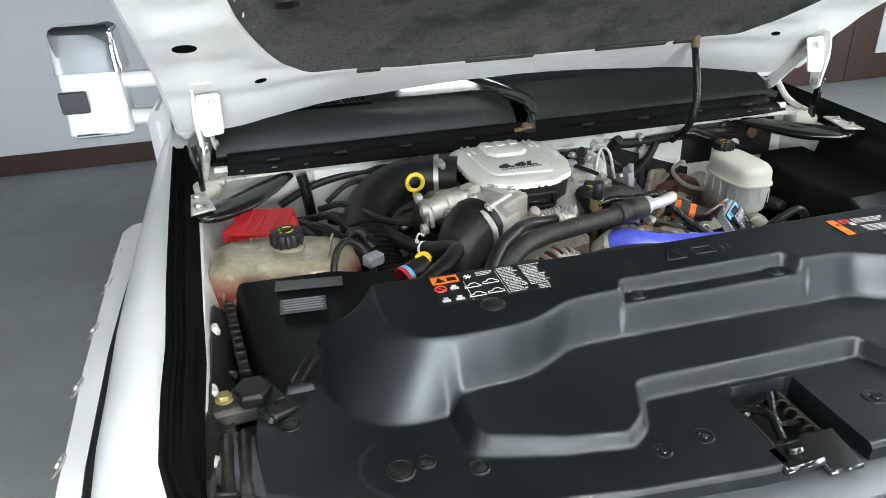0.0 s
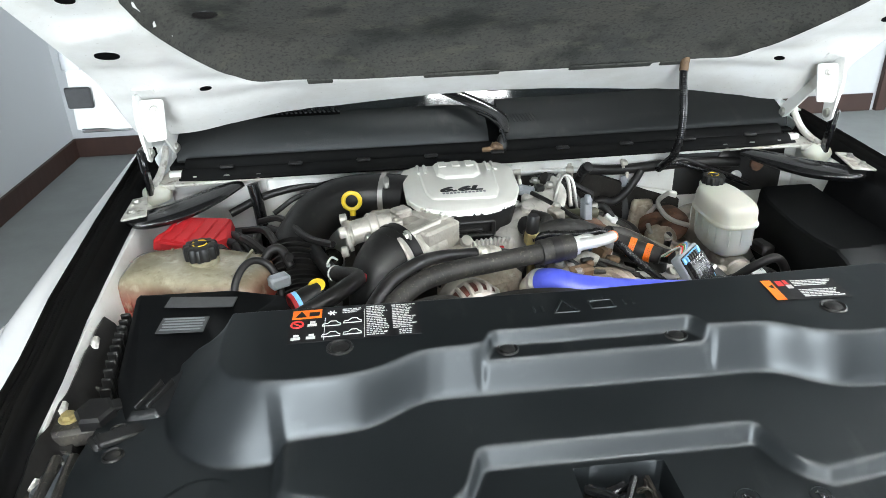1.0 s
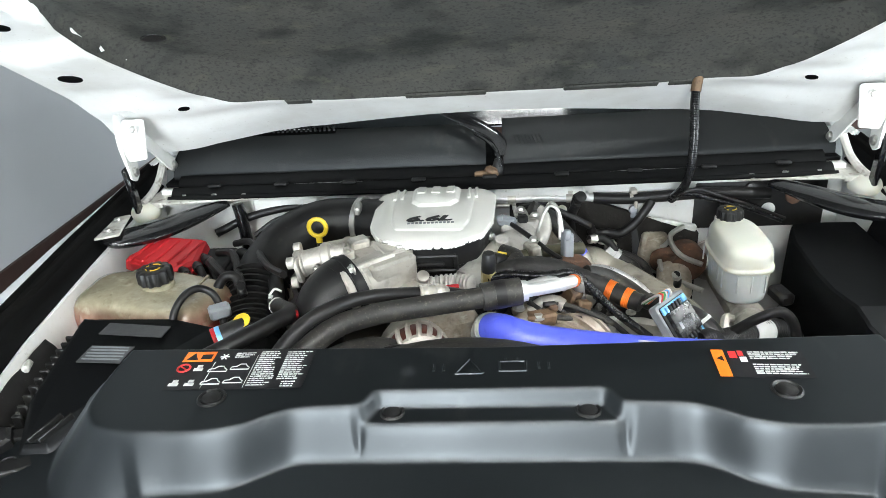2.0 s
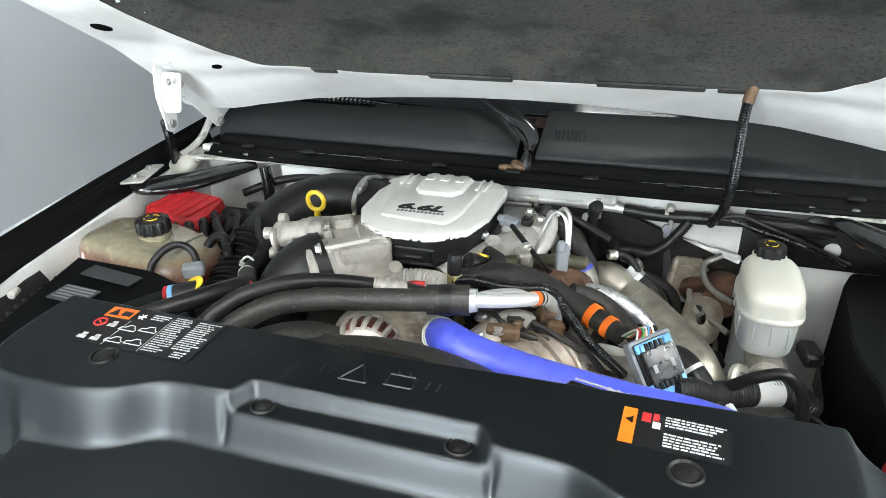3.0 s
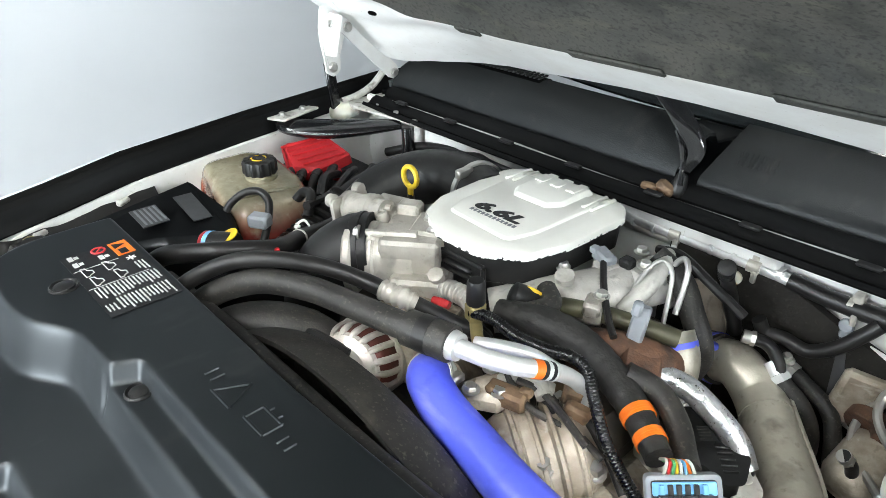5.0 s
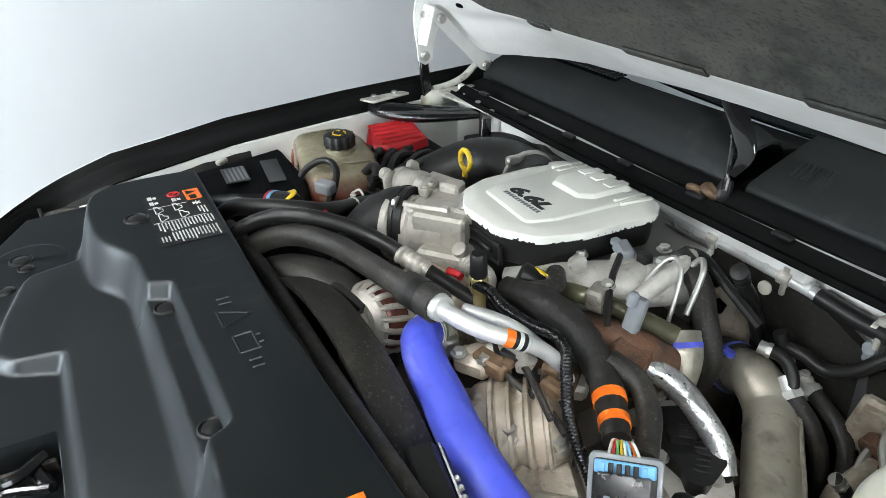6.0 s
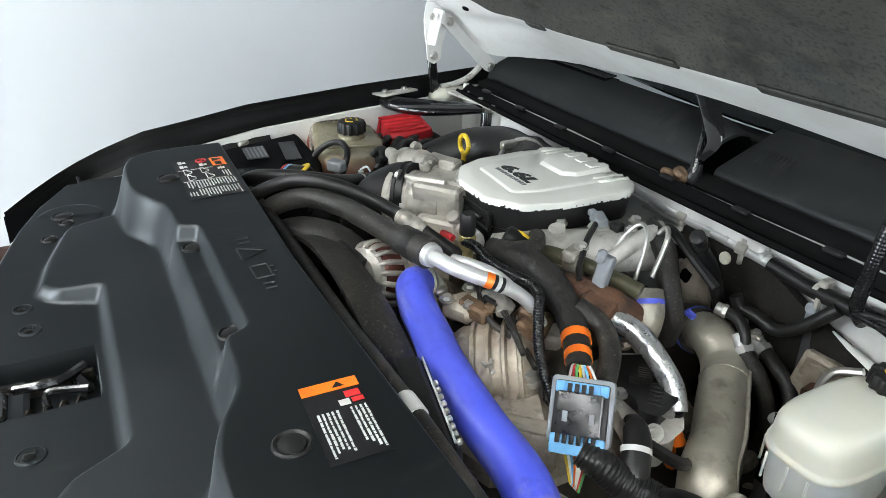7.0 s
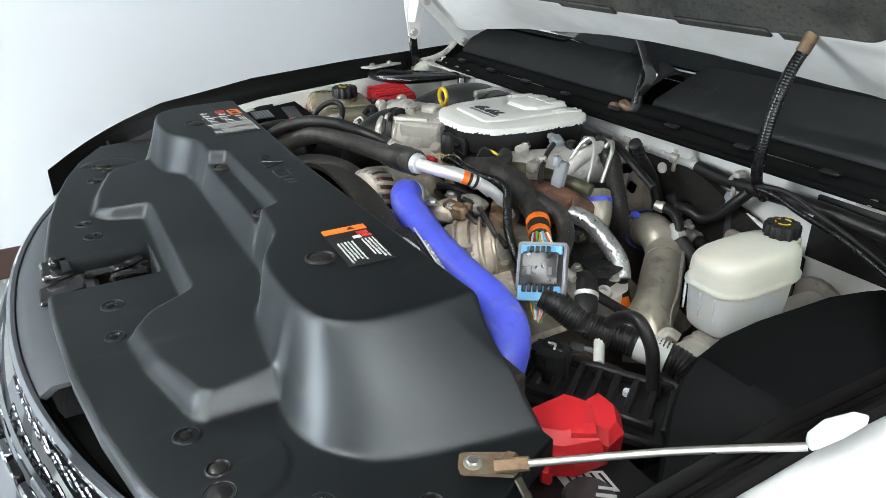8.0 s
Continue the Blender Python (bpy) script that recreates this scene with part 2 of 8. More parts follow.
PAINT = material("white_paint", (0.78, 0.79, 0.79), 0.32, second=(0.7, 0.71, 0.7), scale=3, amount=0.4, coat=0.5)
PAINT_INNER = material("white_inner_paint", (0.79, 0.79, 0.77), 0.4, second=(0.62, 0.6, 0.55), scale=9, amount=0.5, coat=0.15)
PAINT_DIRTY = material("dusty_white_paint", (0.62, 0.61, 0.57), 0.55, second=(0.3, 0.27, 0.22), scale=30, amount=0.8, contrast=0.4)
COVER = satin("grained_black_plastic", (0.0030, 0.0041, 0.0048), (0.0052, 0.0065, 0.0073), 0.41, 0.044, 6, 0.05, 1100, smudge=0.45, grazing=0.32)
PLASTIC = material("black_plastic", (0.006, 0.006, 0.0065), 0.33, spec=0.36, second=(0.020, 0.019, 0.017), scale=25, amount=0.5, bump=0.08, bump_scale=500, rough2=0.6, contrast=0.5)
GLOSS = material("glossy_black_metal", (0.006, 0.006, 0.0065), 0.16, second=(0.016, 0.016, 0.016), scale=30, amount=0.4, coat=0.4)
RUBBER = material("black_rubber", (0.006, 0.006, 0.0065), 0.40, spec=0.34, second=(0.022, 0.020, 0.018), scale=18, amount=0.6, bump=0.1, bump_scale=400, contrast=0.5)
DUSTY = material("dusty_rubber", (0.013, 0.0125, 0.012), 0.5, spec=0.35, second=(0.050, 0.046, 0.040), scale=22, amount=0.55, bump=0.15, bump_scale=300, contrast=0.5)
TAPE = material("dusty_black_tape", (0.011, 0.0108, 0.0105), 0.55, spec=0.35, second=(0.040, 0.037, 0.033), scale=35, amount=0.6, bump=0.5, bump_scale=160, contrast=0.4)
SEAL = satin("weatherstrip_rubber", (0.003, 0.003, 0.0033), (0.009, 0.0082, 0.007), 0.42, 0.012, 14)
SEALDUST = satin("dusty_ribbed_rubber", (0.0036, 0.0034, 0.0032), (0.010, 0.0088, 0.0075), 0.45, 0.008, 30)
BOXBLACK = satin("smooth_black_box_plastic", (0.0040, 0.0042, 0.0046), (0.0075, 0.0075, 0.0075), 0.36, 0.030, 10, 0.04, 900)
LIDBLACK = satin("fine_grained_black_lid", (0.0030, 0.0030, 0.0032), (0.0055, 0.0055, 0.0055), 0.40, 0.017, 16)
MATTE = satin("matte_black_plastic", (0.0030, 0.0030, 0.0032), (0.0055, 0.0055, 0.0055), 0.42, 0.013, 16)
COWL = satin("cowl_plastic", (0.0105, 0.0112, 0.0112), (0.018, 0.0186, 0.0182), 0.45, 0.026, 8, 0.25, 520, smudge=0.5)
PAD = material("insulation_felt", (0.048, 0.050, 0.047), 0.92, second=(0.105, 0.098, 0.082), scale=5, amount=0.6, bump=0.5, bump_scale=160, contrast=0.45, spec=0.15)
ALLOY = material("cast_aluminium", (0.54, 0.515, 0.465), 0.42, 0.40, second=(0.33, 0.30, 0.25), scale=24, amount=0.6, bump=0.3, bump_scale=260, contrast=0.5)
ALLOY_DIRTY = material("soiled_cast_aluminium", (0.60, 0.54, 0.45), 0.48, 0.35, second=(0.22, 0.165, 0.11), scale=32, amount=0.85, bump=0.35, bump_scale=200, contrast=0.55)
STEEL = material("zinc_steel", (0.62, 0.61, 0.58), 0.35, 0.9, second=(0.4, 0.37, 0.32), scale=60, amount=0.5, contrast=0.4)
PIPE = material("grey_cast_pipe", (0.52, 0.49, 0.41), 0.36, 0.45, second=(0.24, 0.215, 0.165), scale=9, amount=0.7, bump=0.12, bump_scale=350, contrast=0.5)
CHROME = material("chrome", (0.8, 0.81, 0.83), 0.06, 1.0, second=(0.7, 0.71, 0.72), scale=5, amount=0.3)
SMOKED = material("smoked_chrome", (0.28, 0.29, 0.31), 0.16, 1.0, second=(0.16, 0.17, 0.18), scale=30, amount=0.5)
FOIL = material("foil_wrap", (0.78, 0.78, 0.78), 0.28, 0.85, second=(0.45, 0.45, 0.46), scale=90, amount=0.6, bump=1.0, bump_scale=110, contrast=0.3)
RUST = material("rusty_iron", (0.16, 0.075, 0.04), 0.8, 0.2, second=(0.07, 0.045, 0.035), scale=40, amount=0.8, bump=0.4, bump_scale=250, contrast=0.4)
ALU = material("matt_aluminium_pipe", (0.70, 0.70, 0.69), 0.42, 0.55, second=(0.55, 0.55, 0.53), scale=40, amount=0.5, bump=0.1, bump_scale=250)
FELT = material("black_felt", (0.012, 0.011, 0.010), 0.9, second=(0.028, 0.026, 0.023), scale=12, amount=0.7, bump=0.4, bump_scale=180, contrast=0.5, spec=0.1)
PUMP = material("tan_cast_housing", (0.54, 0.48, 0.40), 0.50, 0.2, second=(0.30, 0.245, 0.18), scale=26, amount=0.8, bump=0.4, bump_scale=140, contrast=0.5)
RUNNER = material("pale_cast_manifold", (0.66, 0.64, 0.60), 0.5, 0.25, second=(0.46, 0.43, 0.38), scale=30, amount=0.7, bump=0.25, bump_scale=220, contrast=0.45)
COPPER = material("lacquered_copper", (0.12, 0.032, 0.022), 0.4, 0.3, second=(0.06, 0.022, 0.016), scale=60, amount=0.7)
TAN = material("heat_stained_metal", (0.24, 0.15, 0.085), 0.6, 0.4, second=(0.12, 0.08, 0.05), scale=45, amount=0.8, bump=0.3, contrast=0.4)
DARK = material("oily_dark_metal", (0.03, 0.026, 0.022), 0.5, 0.3, second=(0.11, 0.09, 0.065), scale=28, amount=0.6, bump=0.4, bump_scale=150, contrast=0.5)
BLUE = material("blue_silicone", (0.060, 0.085, 0.66), 0.36, second=(0.13, 0.165, 0.70), scale=10, amount=0.6, bump=0.05, bump_scale=120, contrast=0.6, rough2=0.5)
RED = material("red_plastic", (0.50, 0.012, 0.018), 0.50, second=(0.34, 0.010, 0.013), scale=18, amount=0.5, contrast=0.4)
ORANGE = material("orange_tape", (0.95, 0.20, 0.015), 0.4, second=(0.8, 0.14, 0.01), scale=70, amount=0.6)
YELLOW = material("yellow_plastic", (0.80, 0.55, 0.03), 0.4, second=(0.6, 0.4, 0.03), scale=40, amount=0.5)
OLIVE = material("olive_coated_pipe", (0.10, 0.095, 0.055), 0.4, 0.3, second=(0.05, 0.045, 0.03), scale=40, amount=0.6)
# Pitted iron with the shade of the latch opening and deep bay painted in.
SHADOWED = material("shaded_pitted_iron", (0.05, 0.042, 0.034), 0.6, 0.4, second=(0.018, 0.015, 0.012), scale=50, amount=0.8, bump=0.4, bump_scale=200)
RUSTED = material("rust_flecked_plate", (0.22, 0.18, 0.13), 0.5, 0.4, second=(0.16, 0.085, 0.04), scale=70, amount=0.9, bump=0.3, bump_scale=200, contrast=0.3)
# Grey that paints a bright reflection onto the nose panel.
NOSEREFLECT = satin("panel_painted_reflection", (0.045, 0.049, 0.055), (0.060, 0.065, 0.072), 0.4, 0.10, 8)
# Near-black laid on uncut surfaces for the shade inside holes and gaps.
HOLESHADE = material("hole_shade_black", (0.0015, 0.0015, 0.0016), 0.9, second=(0.003, 0.003, 0.003), scale=60, amount=0.4, spec=0.05)
SHEATH = material("black_corrugated_sheath", (0.005, 0.005, 0.0055), 0.26, spec=0.4, second=(0.010, 0.010, 0.010), scale=30, amount=0.5)
BRASS = material("yellow_brass", (0.38, 0.31, 0.13), 0.4, 0.5, second=(0.2, 0.16, 0.08), scale=60, amount=0.5)
CREAM = material("cream_reservoir_plastic", (0.66, 0.655, 0.575), 0.36, second=(0.56, 0.55, 0.46), scale=9, amount=0.6, sss=0.25, contrast=0.5)
MILKY = material("milky_plastic", (0.62, 0.64, 0.63), 0.35, second=(0.52, 0.54, 0.53), scale=9, amount=0.5, sss=0.25, contrast=0.5)
LIDWHITE = material("cream_white_lid_paint", (0.84, 0.83, 0.77), 0.33, second=(0.76, 0.745, 0.67), scale=12, amount=0.4, coat=0.25)
WHITE = material("white_print", (0.60, 0.60, 0.58), 0.5, scale=80, amount=0.2)
GREYPRINT = material("grey_print", (0.2, 0.21, 0.22), 0.5, scale=80, amount=0.3)
LABELBLACK = material("label_black", (0.010, 0.010, 0.011), 0.45, spec=0.3, scale=50, amount=0.3)
LABELGREY = material("worn_grey_label", (0.050, 0.052, 0.054), 0.4, second=(0.028, 0.028, 0.030), scale=60, amount=0.7, contrast=0.4)
SKYBLUE = material("blue_connector_plastic", (0.17, 0.46, 0.78), 0.4, scale=60, amount=0.3)
CHARCOAL = material("shiny_charcoal_plastic", (0.016, 0.016, 0.017), 0.24, second=(0.05, 0.05, 0.05), scale=60, amount=0.5, spec=0.7)
GREY = material("grey_connector_plastic", (0.24, 0.255, 0.275), 0.45, scale=40, amount=0.4)
GREENWIRE = material("green_wire", (0.1, 0.4, 0.12), 0.4, scale=60)
REDWIRE = material("red_wire", (0.6, 0.03, 0.03), 0.4, scale=60)
WHITEWIRE = material("white_wire", (0.7, 0.7, 0.66), 0.4, scale=60)
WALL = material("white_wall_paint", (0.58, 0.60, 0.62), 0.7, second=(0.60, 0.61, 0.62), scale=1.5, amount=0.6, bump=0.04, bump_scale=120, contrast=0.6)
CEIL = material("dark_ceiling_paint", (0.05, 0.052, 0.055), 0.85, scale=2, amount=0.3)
# Dark tones for unseen walls added to darken what the cover reflects.
ADDEDUPPER = material("added_dark_upper_wall", (0.10, 0.105, 0.11), 0.75, second=(0.085, 0.09, 0.095), scale=1.5, amount=0.6, bump=0.04, bump_scale=120, contrast=0.6)
ADDEDGREY = material("added_grey_wall", (0.20, 0.21, 0.22), 0.75, second=(0.17, 0.18, 0.19), scale=1.5, amount=0.6, bump=0.04, bump_scale=120, contrast=0.6)
FRAMEWHITE = material("white_frame_paint", (0.75, 0.75, 0.75), 0.5, scale=4, amount=0.2)
FLOORM = material("grey_carpet_floor", (0.33, 0.35, 0.345), 0.8, second=(0.25, 0.265, 0.262), scale=2.2, amount=0.9, bump=0.25, bump_scale=90, contrast=0.5, spec=0.25)
WOODM = material("dark_brown_wood", (0.055, 0.025, 0.018), 0.45, second=(0.03, 0.014, 0.010), scale=9, amount=0.8, stretch=(1, 1, 0.15), contrast=0.5)
GLASS = material("dark_windscreen_glass", (0.010, 0.013, 0.014), 0.04, second=(0.014, 0.017, 0.018), scale=2, coat=1.0, spec=0.6)


def tank_plastic():
    """Yellowed translucent plastic with red coolant showing through below the fill line."""
    mat = material("yellowed_tank_plastic", (0.34, 0.32, 0.225), 0.20, second=(0.15, 0.11, 0.065), scale=22, amount=0.8, contrast=0.5, sss=0.12, coat=0.6)
    nt = mat.node_tree
    bs = nt.nodes["Principled BSDF"]
    old = bs.inputs["Base Color"].links[0].from_socket
    sep = nt.nodes.new("ShaderNodeSeparateXYZ")
    nt.links.new([n for n in nt.nodes if n.type == "TEX_COORD"][0].outputs["Object"], sep.inputs[0])
    mr = nt.nodes.new("ShaderNodeMapRange")
    mr.inputs["From Min"].default_value, mr.inputs["From Max"].default_value = 1.142, 1.092
    nt.links.new(sep.outputs[2], mr.inputs[0])
    mx = nt.nodes.new("ShaderNodeMix")
    mx.data_type = "RGBA"
    mx.inputs[7].default_value = (0.22, 0.035, 0.025, 1)
    nt.links.new(mr.outputs[0], mx.inputs[0])
    nt.links.new(old, mx.inputs[6])
    nt.links.new(mx.outputs[2], bs.inputs["Base Color"])
    return mat


TANK = tank_plastic()


def speckle(mat, tone, scale, lo, hi, amount=1.0, stretch=(1, 1, 1), detail=6, rough=None):
    """Lay spots, scuffs or grime of another tone over a material, where a noise passes from lo to hi."""
    nt = mat.node_tree
    bs = nt.nodes["Principled BSDF"]
    old = bs.inputs["Base Color"].links[0].from_socket
    mp = nt.nodes.new("ShaderNodeMapping")
    mp.inputs["Scale"].default_value = stretch
    mp.inputs["Location"].default_value = (scale * 0.013, 0.7, 0.31)
    nz = nt.nodes.new("ShaderNodeTexNoise")
    nz.inputs["Scale"].default_value, nz.inputs["Detail"].default_value = scale, detail
    rg = nt.nodes.new("ShaderNodeMapRange")
    rg.inputs["From Min"].default_value, rg.inputs["From Max"].default_value = lo, hi
    rg.inputs["To Max"].default_value = amount
    mx = nt.nodes.new("ShaderNodeMix")
    mx.data_type = "RGBA"
    mx.inputs[7].default_value = (*tone, 1)
    nt.links.new([n for n in nt.nodes if n.type == "TEX_COORD"][0].outputs["Object"], mp.inputs[0])
    nt.links.new(mp.outputs[0], nz.inputs["Vector"])
    nt.links.new(nz.outputs[0], rg.inputs[0])
    nt.links.new(rg.outputs[0], mx.inputs[0])
    nt.links.new(old, mx.inputs[6])
    nt.links.new(mx.outputs[2], bs.inputs["Base Color"])


speckle(PAD, (0.020, 0.022, 0.020), 9, 0.50, 0.66, 0.8)
speckle(PAD, (0.105, 0.103, 0.078), 14, 0.58, 0.74, 0.5, (1, 1.8, 1))
speckle(PAD, (0.016, 0.017, 0.016), 160, 0.52, 0.66, 0.5)
speckle(PAD, (0.12, 0.12, 0.11), 240, 0.62, 0.74, 0.2)
for m in (PLASTIC, RUBBER, GLOSS):
    speckle(m, (0.085, 0.078, 0.066), 260, 0.68, 0.78, 0.35)
    speckle(m, (0.060, 0.055, 0.046), 45, 0.64, 0.82, 0.35)
speckle(DUSTY, (0.14, 0.125, 0.10), 220, 0.58, 0.72, 0.5)
speckle(DUSTY, (0.10, 0.088, 0.070), 30, 0.55, 0.75, 0.5)
for m in (ALLOY, RUNNER):
    speckle(m, (0.085, 0.068, 0.048), 16, 0.55, 0.74, 0.75)
    speckle(m, (0.10, 0.085, 0.065), 75, 0.60, 0.78, 0.45)
for m in (ALLOY_DIRTY, PUMP):
    speckle(m, (0.11, 0.075, 0.045), 14, 0.50, 0.68, 0.65)
    speckle(m, (0.74, 0.70, 0.60), 40, 0.60, 0.76, 0.6, (1, 1, 2.2))
    speckle(m, (0.055, 0.042, 0.030), 70, 0.58, 0.74, 0.6, (1, 1, 0.6))
speckle(PIPE, (0.10, 0.088, 0.070), 22, 0.54, 0.72, 0.7)
speckle(PIPE, (0.10, 0.075, 0.05), 70, 0.62, 0.76, 0.5)
speckle(BLUE, (0.30, 0.32, 0.66), 26, 0.56, 0.76, 0.5, (0.5, 1.6, 1.6))
speckle(BLUE, (0.02, 0.03, 0.34), 60, 0.58, 0.74, 0.35)
speckle(BLUE, (0.40, 0.36, 0.38), 18, 0.68, 0.80, 0.5)
speckle(PAINT_INNER, (0.34, 0.30, 0.24), 150, 0.66, 0.76, 0.5)
speckle(PAINT_DIRTY, (0.10, 0.075, 0.05), 60, 0.56, 0.70, 0.7)
speckle(LIDWHITE, (0.10, 0.09, 0.07), 300, 0.72, 0.80, 0.6)
speckle(TANK, (0.44, 0.42, 0.31), 40, 0.56, 0.74, 0.5)
speckle(TANK, (0.12, 0.09, 0.05), 55, 0.58, 0.72, 0.5)
speckle(TAN, (0.06, 0.04, 0.028), 70, 0.5, 0.68, 0.7)
speckle(RUST, (0.30, 0.15, 0.07), 90, 0.58, 0.74, 0.5)
speckle(RUST, (0.035, 0.026, 0.020), 24, 0.48, 0.62, 0.7)
speckle(FELT, (0.06, 0.055, 0.048), 180, 0.6, 0.72, 0.5)
speckle(MILKY, (0.46, 0.46, 0.43), 30, 0.56, 0.74, 0.5)

# ---- the room ----
X0, X1, Y0, Y1, TOP = -2.64, 6.2, -4.6, 4.78, 3.1
solo("floor", Shape().box(((X0 + X1) / 2, (Y0 + Y1) / 2, -0.05), (X1 - X0 + 0.4, Y1 - Y0 + 0.4, 0.1), 0.001), FLOORM, "grey carpeted showroom floor, faintly mottled", "floor", kind="structure")
solo("ceiling", Shape().box(((X0 + X1) / 2, (Y0 + Y1) / 2, TOP + 0.06), (X1 - X0 + 0.4, Y1 - Y0 + 0.4, 0.12), 0.001), CEIL, "plain dark painted ceiling over the showroom", "ceiling", kind="structure")
DX0, DX1, DZ = 4.05, 5.55, 2.1
# White ends at MID and YS0; darker unseen walls are added beyond for reflections.
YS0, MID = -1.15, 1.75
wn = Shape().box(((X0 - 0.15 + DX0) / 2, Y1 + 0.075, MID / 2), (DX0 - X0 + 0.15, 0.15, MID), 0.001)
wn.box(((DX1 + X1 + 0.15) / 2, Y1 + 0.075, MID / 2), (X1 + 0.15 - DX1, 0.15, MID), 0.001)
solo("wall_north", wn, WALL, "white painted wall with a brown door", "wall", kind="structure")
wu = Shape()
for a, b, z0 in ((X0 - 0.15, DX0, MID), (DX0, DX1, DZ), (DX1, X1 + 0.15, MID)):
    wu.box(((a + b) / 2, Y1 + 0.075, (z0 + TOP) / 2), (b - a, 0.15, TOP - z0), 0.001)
solo("added_upper_wall_north", wu, ADDEDUPPER, "unseen dark grey upper wall, added to darken reflections", "wall", kind="structure")
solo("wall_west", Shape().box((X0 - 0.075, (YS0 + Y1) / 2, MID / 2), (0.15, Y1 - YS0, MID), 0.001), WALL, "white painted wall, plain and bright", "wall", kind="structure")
solo("added_upper_wall_west", Shape().box((X0 - 0.075, (YS0 + Y1) / 2, (MID + TOP) / 2), (0.15, Y1 - YS0, TOP - MID), 0.001), ADDEDUPPER, "unseen dark grey upper wall, added to darken reflections", "wall", kind="structure")
solo("added_dark_wall_southwest", Shape().box((X0 - 0.075, (Y0 + YS0) / 2, TOP / 2), (0.15, YS0 - Y0, TOP), 0.001), ADDEDGREY, "unseen grey wall beside the white one, added to darken reflections", "wall", kind="structure")
WZ0, WZ1 = 0.35, 2.95
# Unseen windows, added and placed to light the bonnet and the cover's slopes.
WINS = [(-1.6, 0.2), (3.9, 5.2)]
EWIN = (-2.2, 2.6)
sw = Shape().box(((X0 + X1) / 2, Y0 - 0.075, WZ0 / 2), (X1 - X0 + 0.3, 0.15, WZ0), 0.001)
sw.box(((X0 + X1) / 2, Y0 - 0.075, (WZ1 + TOP) / 2), (X1 - X0 + 0.3, 0.15, TOP - WZ1), 0.001)
for a, b in ((X0 - 0.15, WINS[0][0]), (WINS[0][1], WINS[1][0]), (WINS[1][1], X1 + 0.15)):
    sw.box(((a + b) / 2, Y0 - 0.075, (WZ0 + WZ1) / 2), (b - a, 0.15, WZ1 - WZ0), 0.001)
solo("added_dark_wall_south", sw, ADDEDGREY, "unseen grey wall added to darken reflections, with two added windows", "wall", kind="structure")
for k, (a, b) in enumerate(WINS):
    wd = thing("window_%d" % (k + 1), ((a + b) / 2, Y0 - 0.075, WZ0), "unseen window in a white frame, added as a light source", "window", kind="structure")
    wf = Shape()
    for x in (a + 0.03, (a + b) / 2, b - 0.03):
        wf.box((x, Y0 - 0.075, (WZ0 + WZ1) / 2), (0.06, 0.07, WZ1 - WZ0), 0.004)
    for z in (WZ0 + 0.03, WZ1 - 0.03):
        wf.box(((a + b) / 2, Y0 - 0.075, z), (b - a, 0.066, 0.06), 0.004)
    part("window_frame", wf, FRAMEWHITE, wd)
    lamp = bpy.data.lights.new("window_daylight", "AREA")
    lamp.shape, lamp.size, lamp.size_y, lamp.energy, lamp.color = "RECTANGLE", b - a - 0.1, WZ1 - WZ0 - 0.1, WINDOW_POWER[k], (0.87, 0.95, 1.0)
    lo = new("window_daylight", lamp)
    lo.matrix_world = look(((a + b) / 2, Y0 - 0.12, (WZ0 + WZ1) / 2), ((a + b) / 2, 0, (WZ0 + WZ1) / 2))
BH = 0.15
for nm, c, s in (("baseboard", ((X0 + DX0) / 2 - 0.04, Y1 - 0.009, BH / 2), (DX0 - X0 - 0.08, 0.018, BH)),
                 ("baseboard", (X0 + 0.009, (Y0 + Y1) / 2, BH / 2), (0.018, Y1 - Y0 - 0.04, BH)),
                 ("baseboard", ((DX1 + X1) / 2 + 0.04, Y1 - 0.009, BH / 2), (X1 - DX1 - 0.08, 0.018, BH))):
    solo(nm, Shape().box(c, s, 0.004), WOODM, "dark brown stained wooden baseboard", "baseboard", kind="structure")
door = thing("door_1", (4.8, Y1, 0), "dark brown wooden double door with a narrow white glazed strip", "door", kind="structure")
fr = Shape()
for x in (DX0 - 0.0, DX1):
    fr.box((x, Y1 - 0.01, DZ / 2), (0.09, 0.06, DZ), 0.004)
fr.box(((DX0 + DX1) / 2, Y1 - 0.01, DZ + 0.045), (DX1 - DX0 + 0.09, 0.06, 0.09), 0.004)
part("door_frame", fr, WOODM, door)
for x in (DX0 + 0.045 + 0.353, DX1 - 0.045 - 0.353):
    leaf = part("door_leaf", Shape().box((x, Y1 + 0.05, DZ / 2), (0.70, 0.045, DZ - 0.01), 0.003), WOODM, door)
    part("glazed_strip", Shape().box((x + 0.02, Y1 + 0.024, 1.1), (0.15, 0.008, 1.7), 0.002), WALL, leaf, "white blind behind a narrow pane")

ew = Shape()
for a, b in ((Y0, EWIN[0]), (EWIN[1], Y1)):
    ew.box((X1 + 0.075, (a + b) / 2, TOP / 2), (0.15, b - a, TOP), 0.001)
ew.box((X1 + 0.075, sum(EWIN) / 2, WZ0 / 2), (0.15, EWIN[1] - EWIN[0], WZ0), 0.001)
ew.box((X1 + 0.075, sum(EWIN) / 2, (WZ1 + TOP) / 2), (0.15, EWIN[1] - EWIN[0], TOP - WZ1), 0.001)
solo("wall_east", ew, WALL, "unseen white painted wall with an added wide window", "wall", kind="structure")
# Another unseen window, added to light the bay from the east.
wd = thing("window_3", (X1 + 0.075, sum(EWIN) / 2, WZ0), "unseen window in a white frame, added as a light source", "window", kind="structure")
wf = Shape()
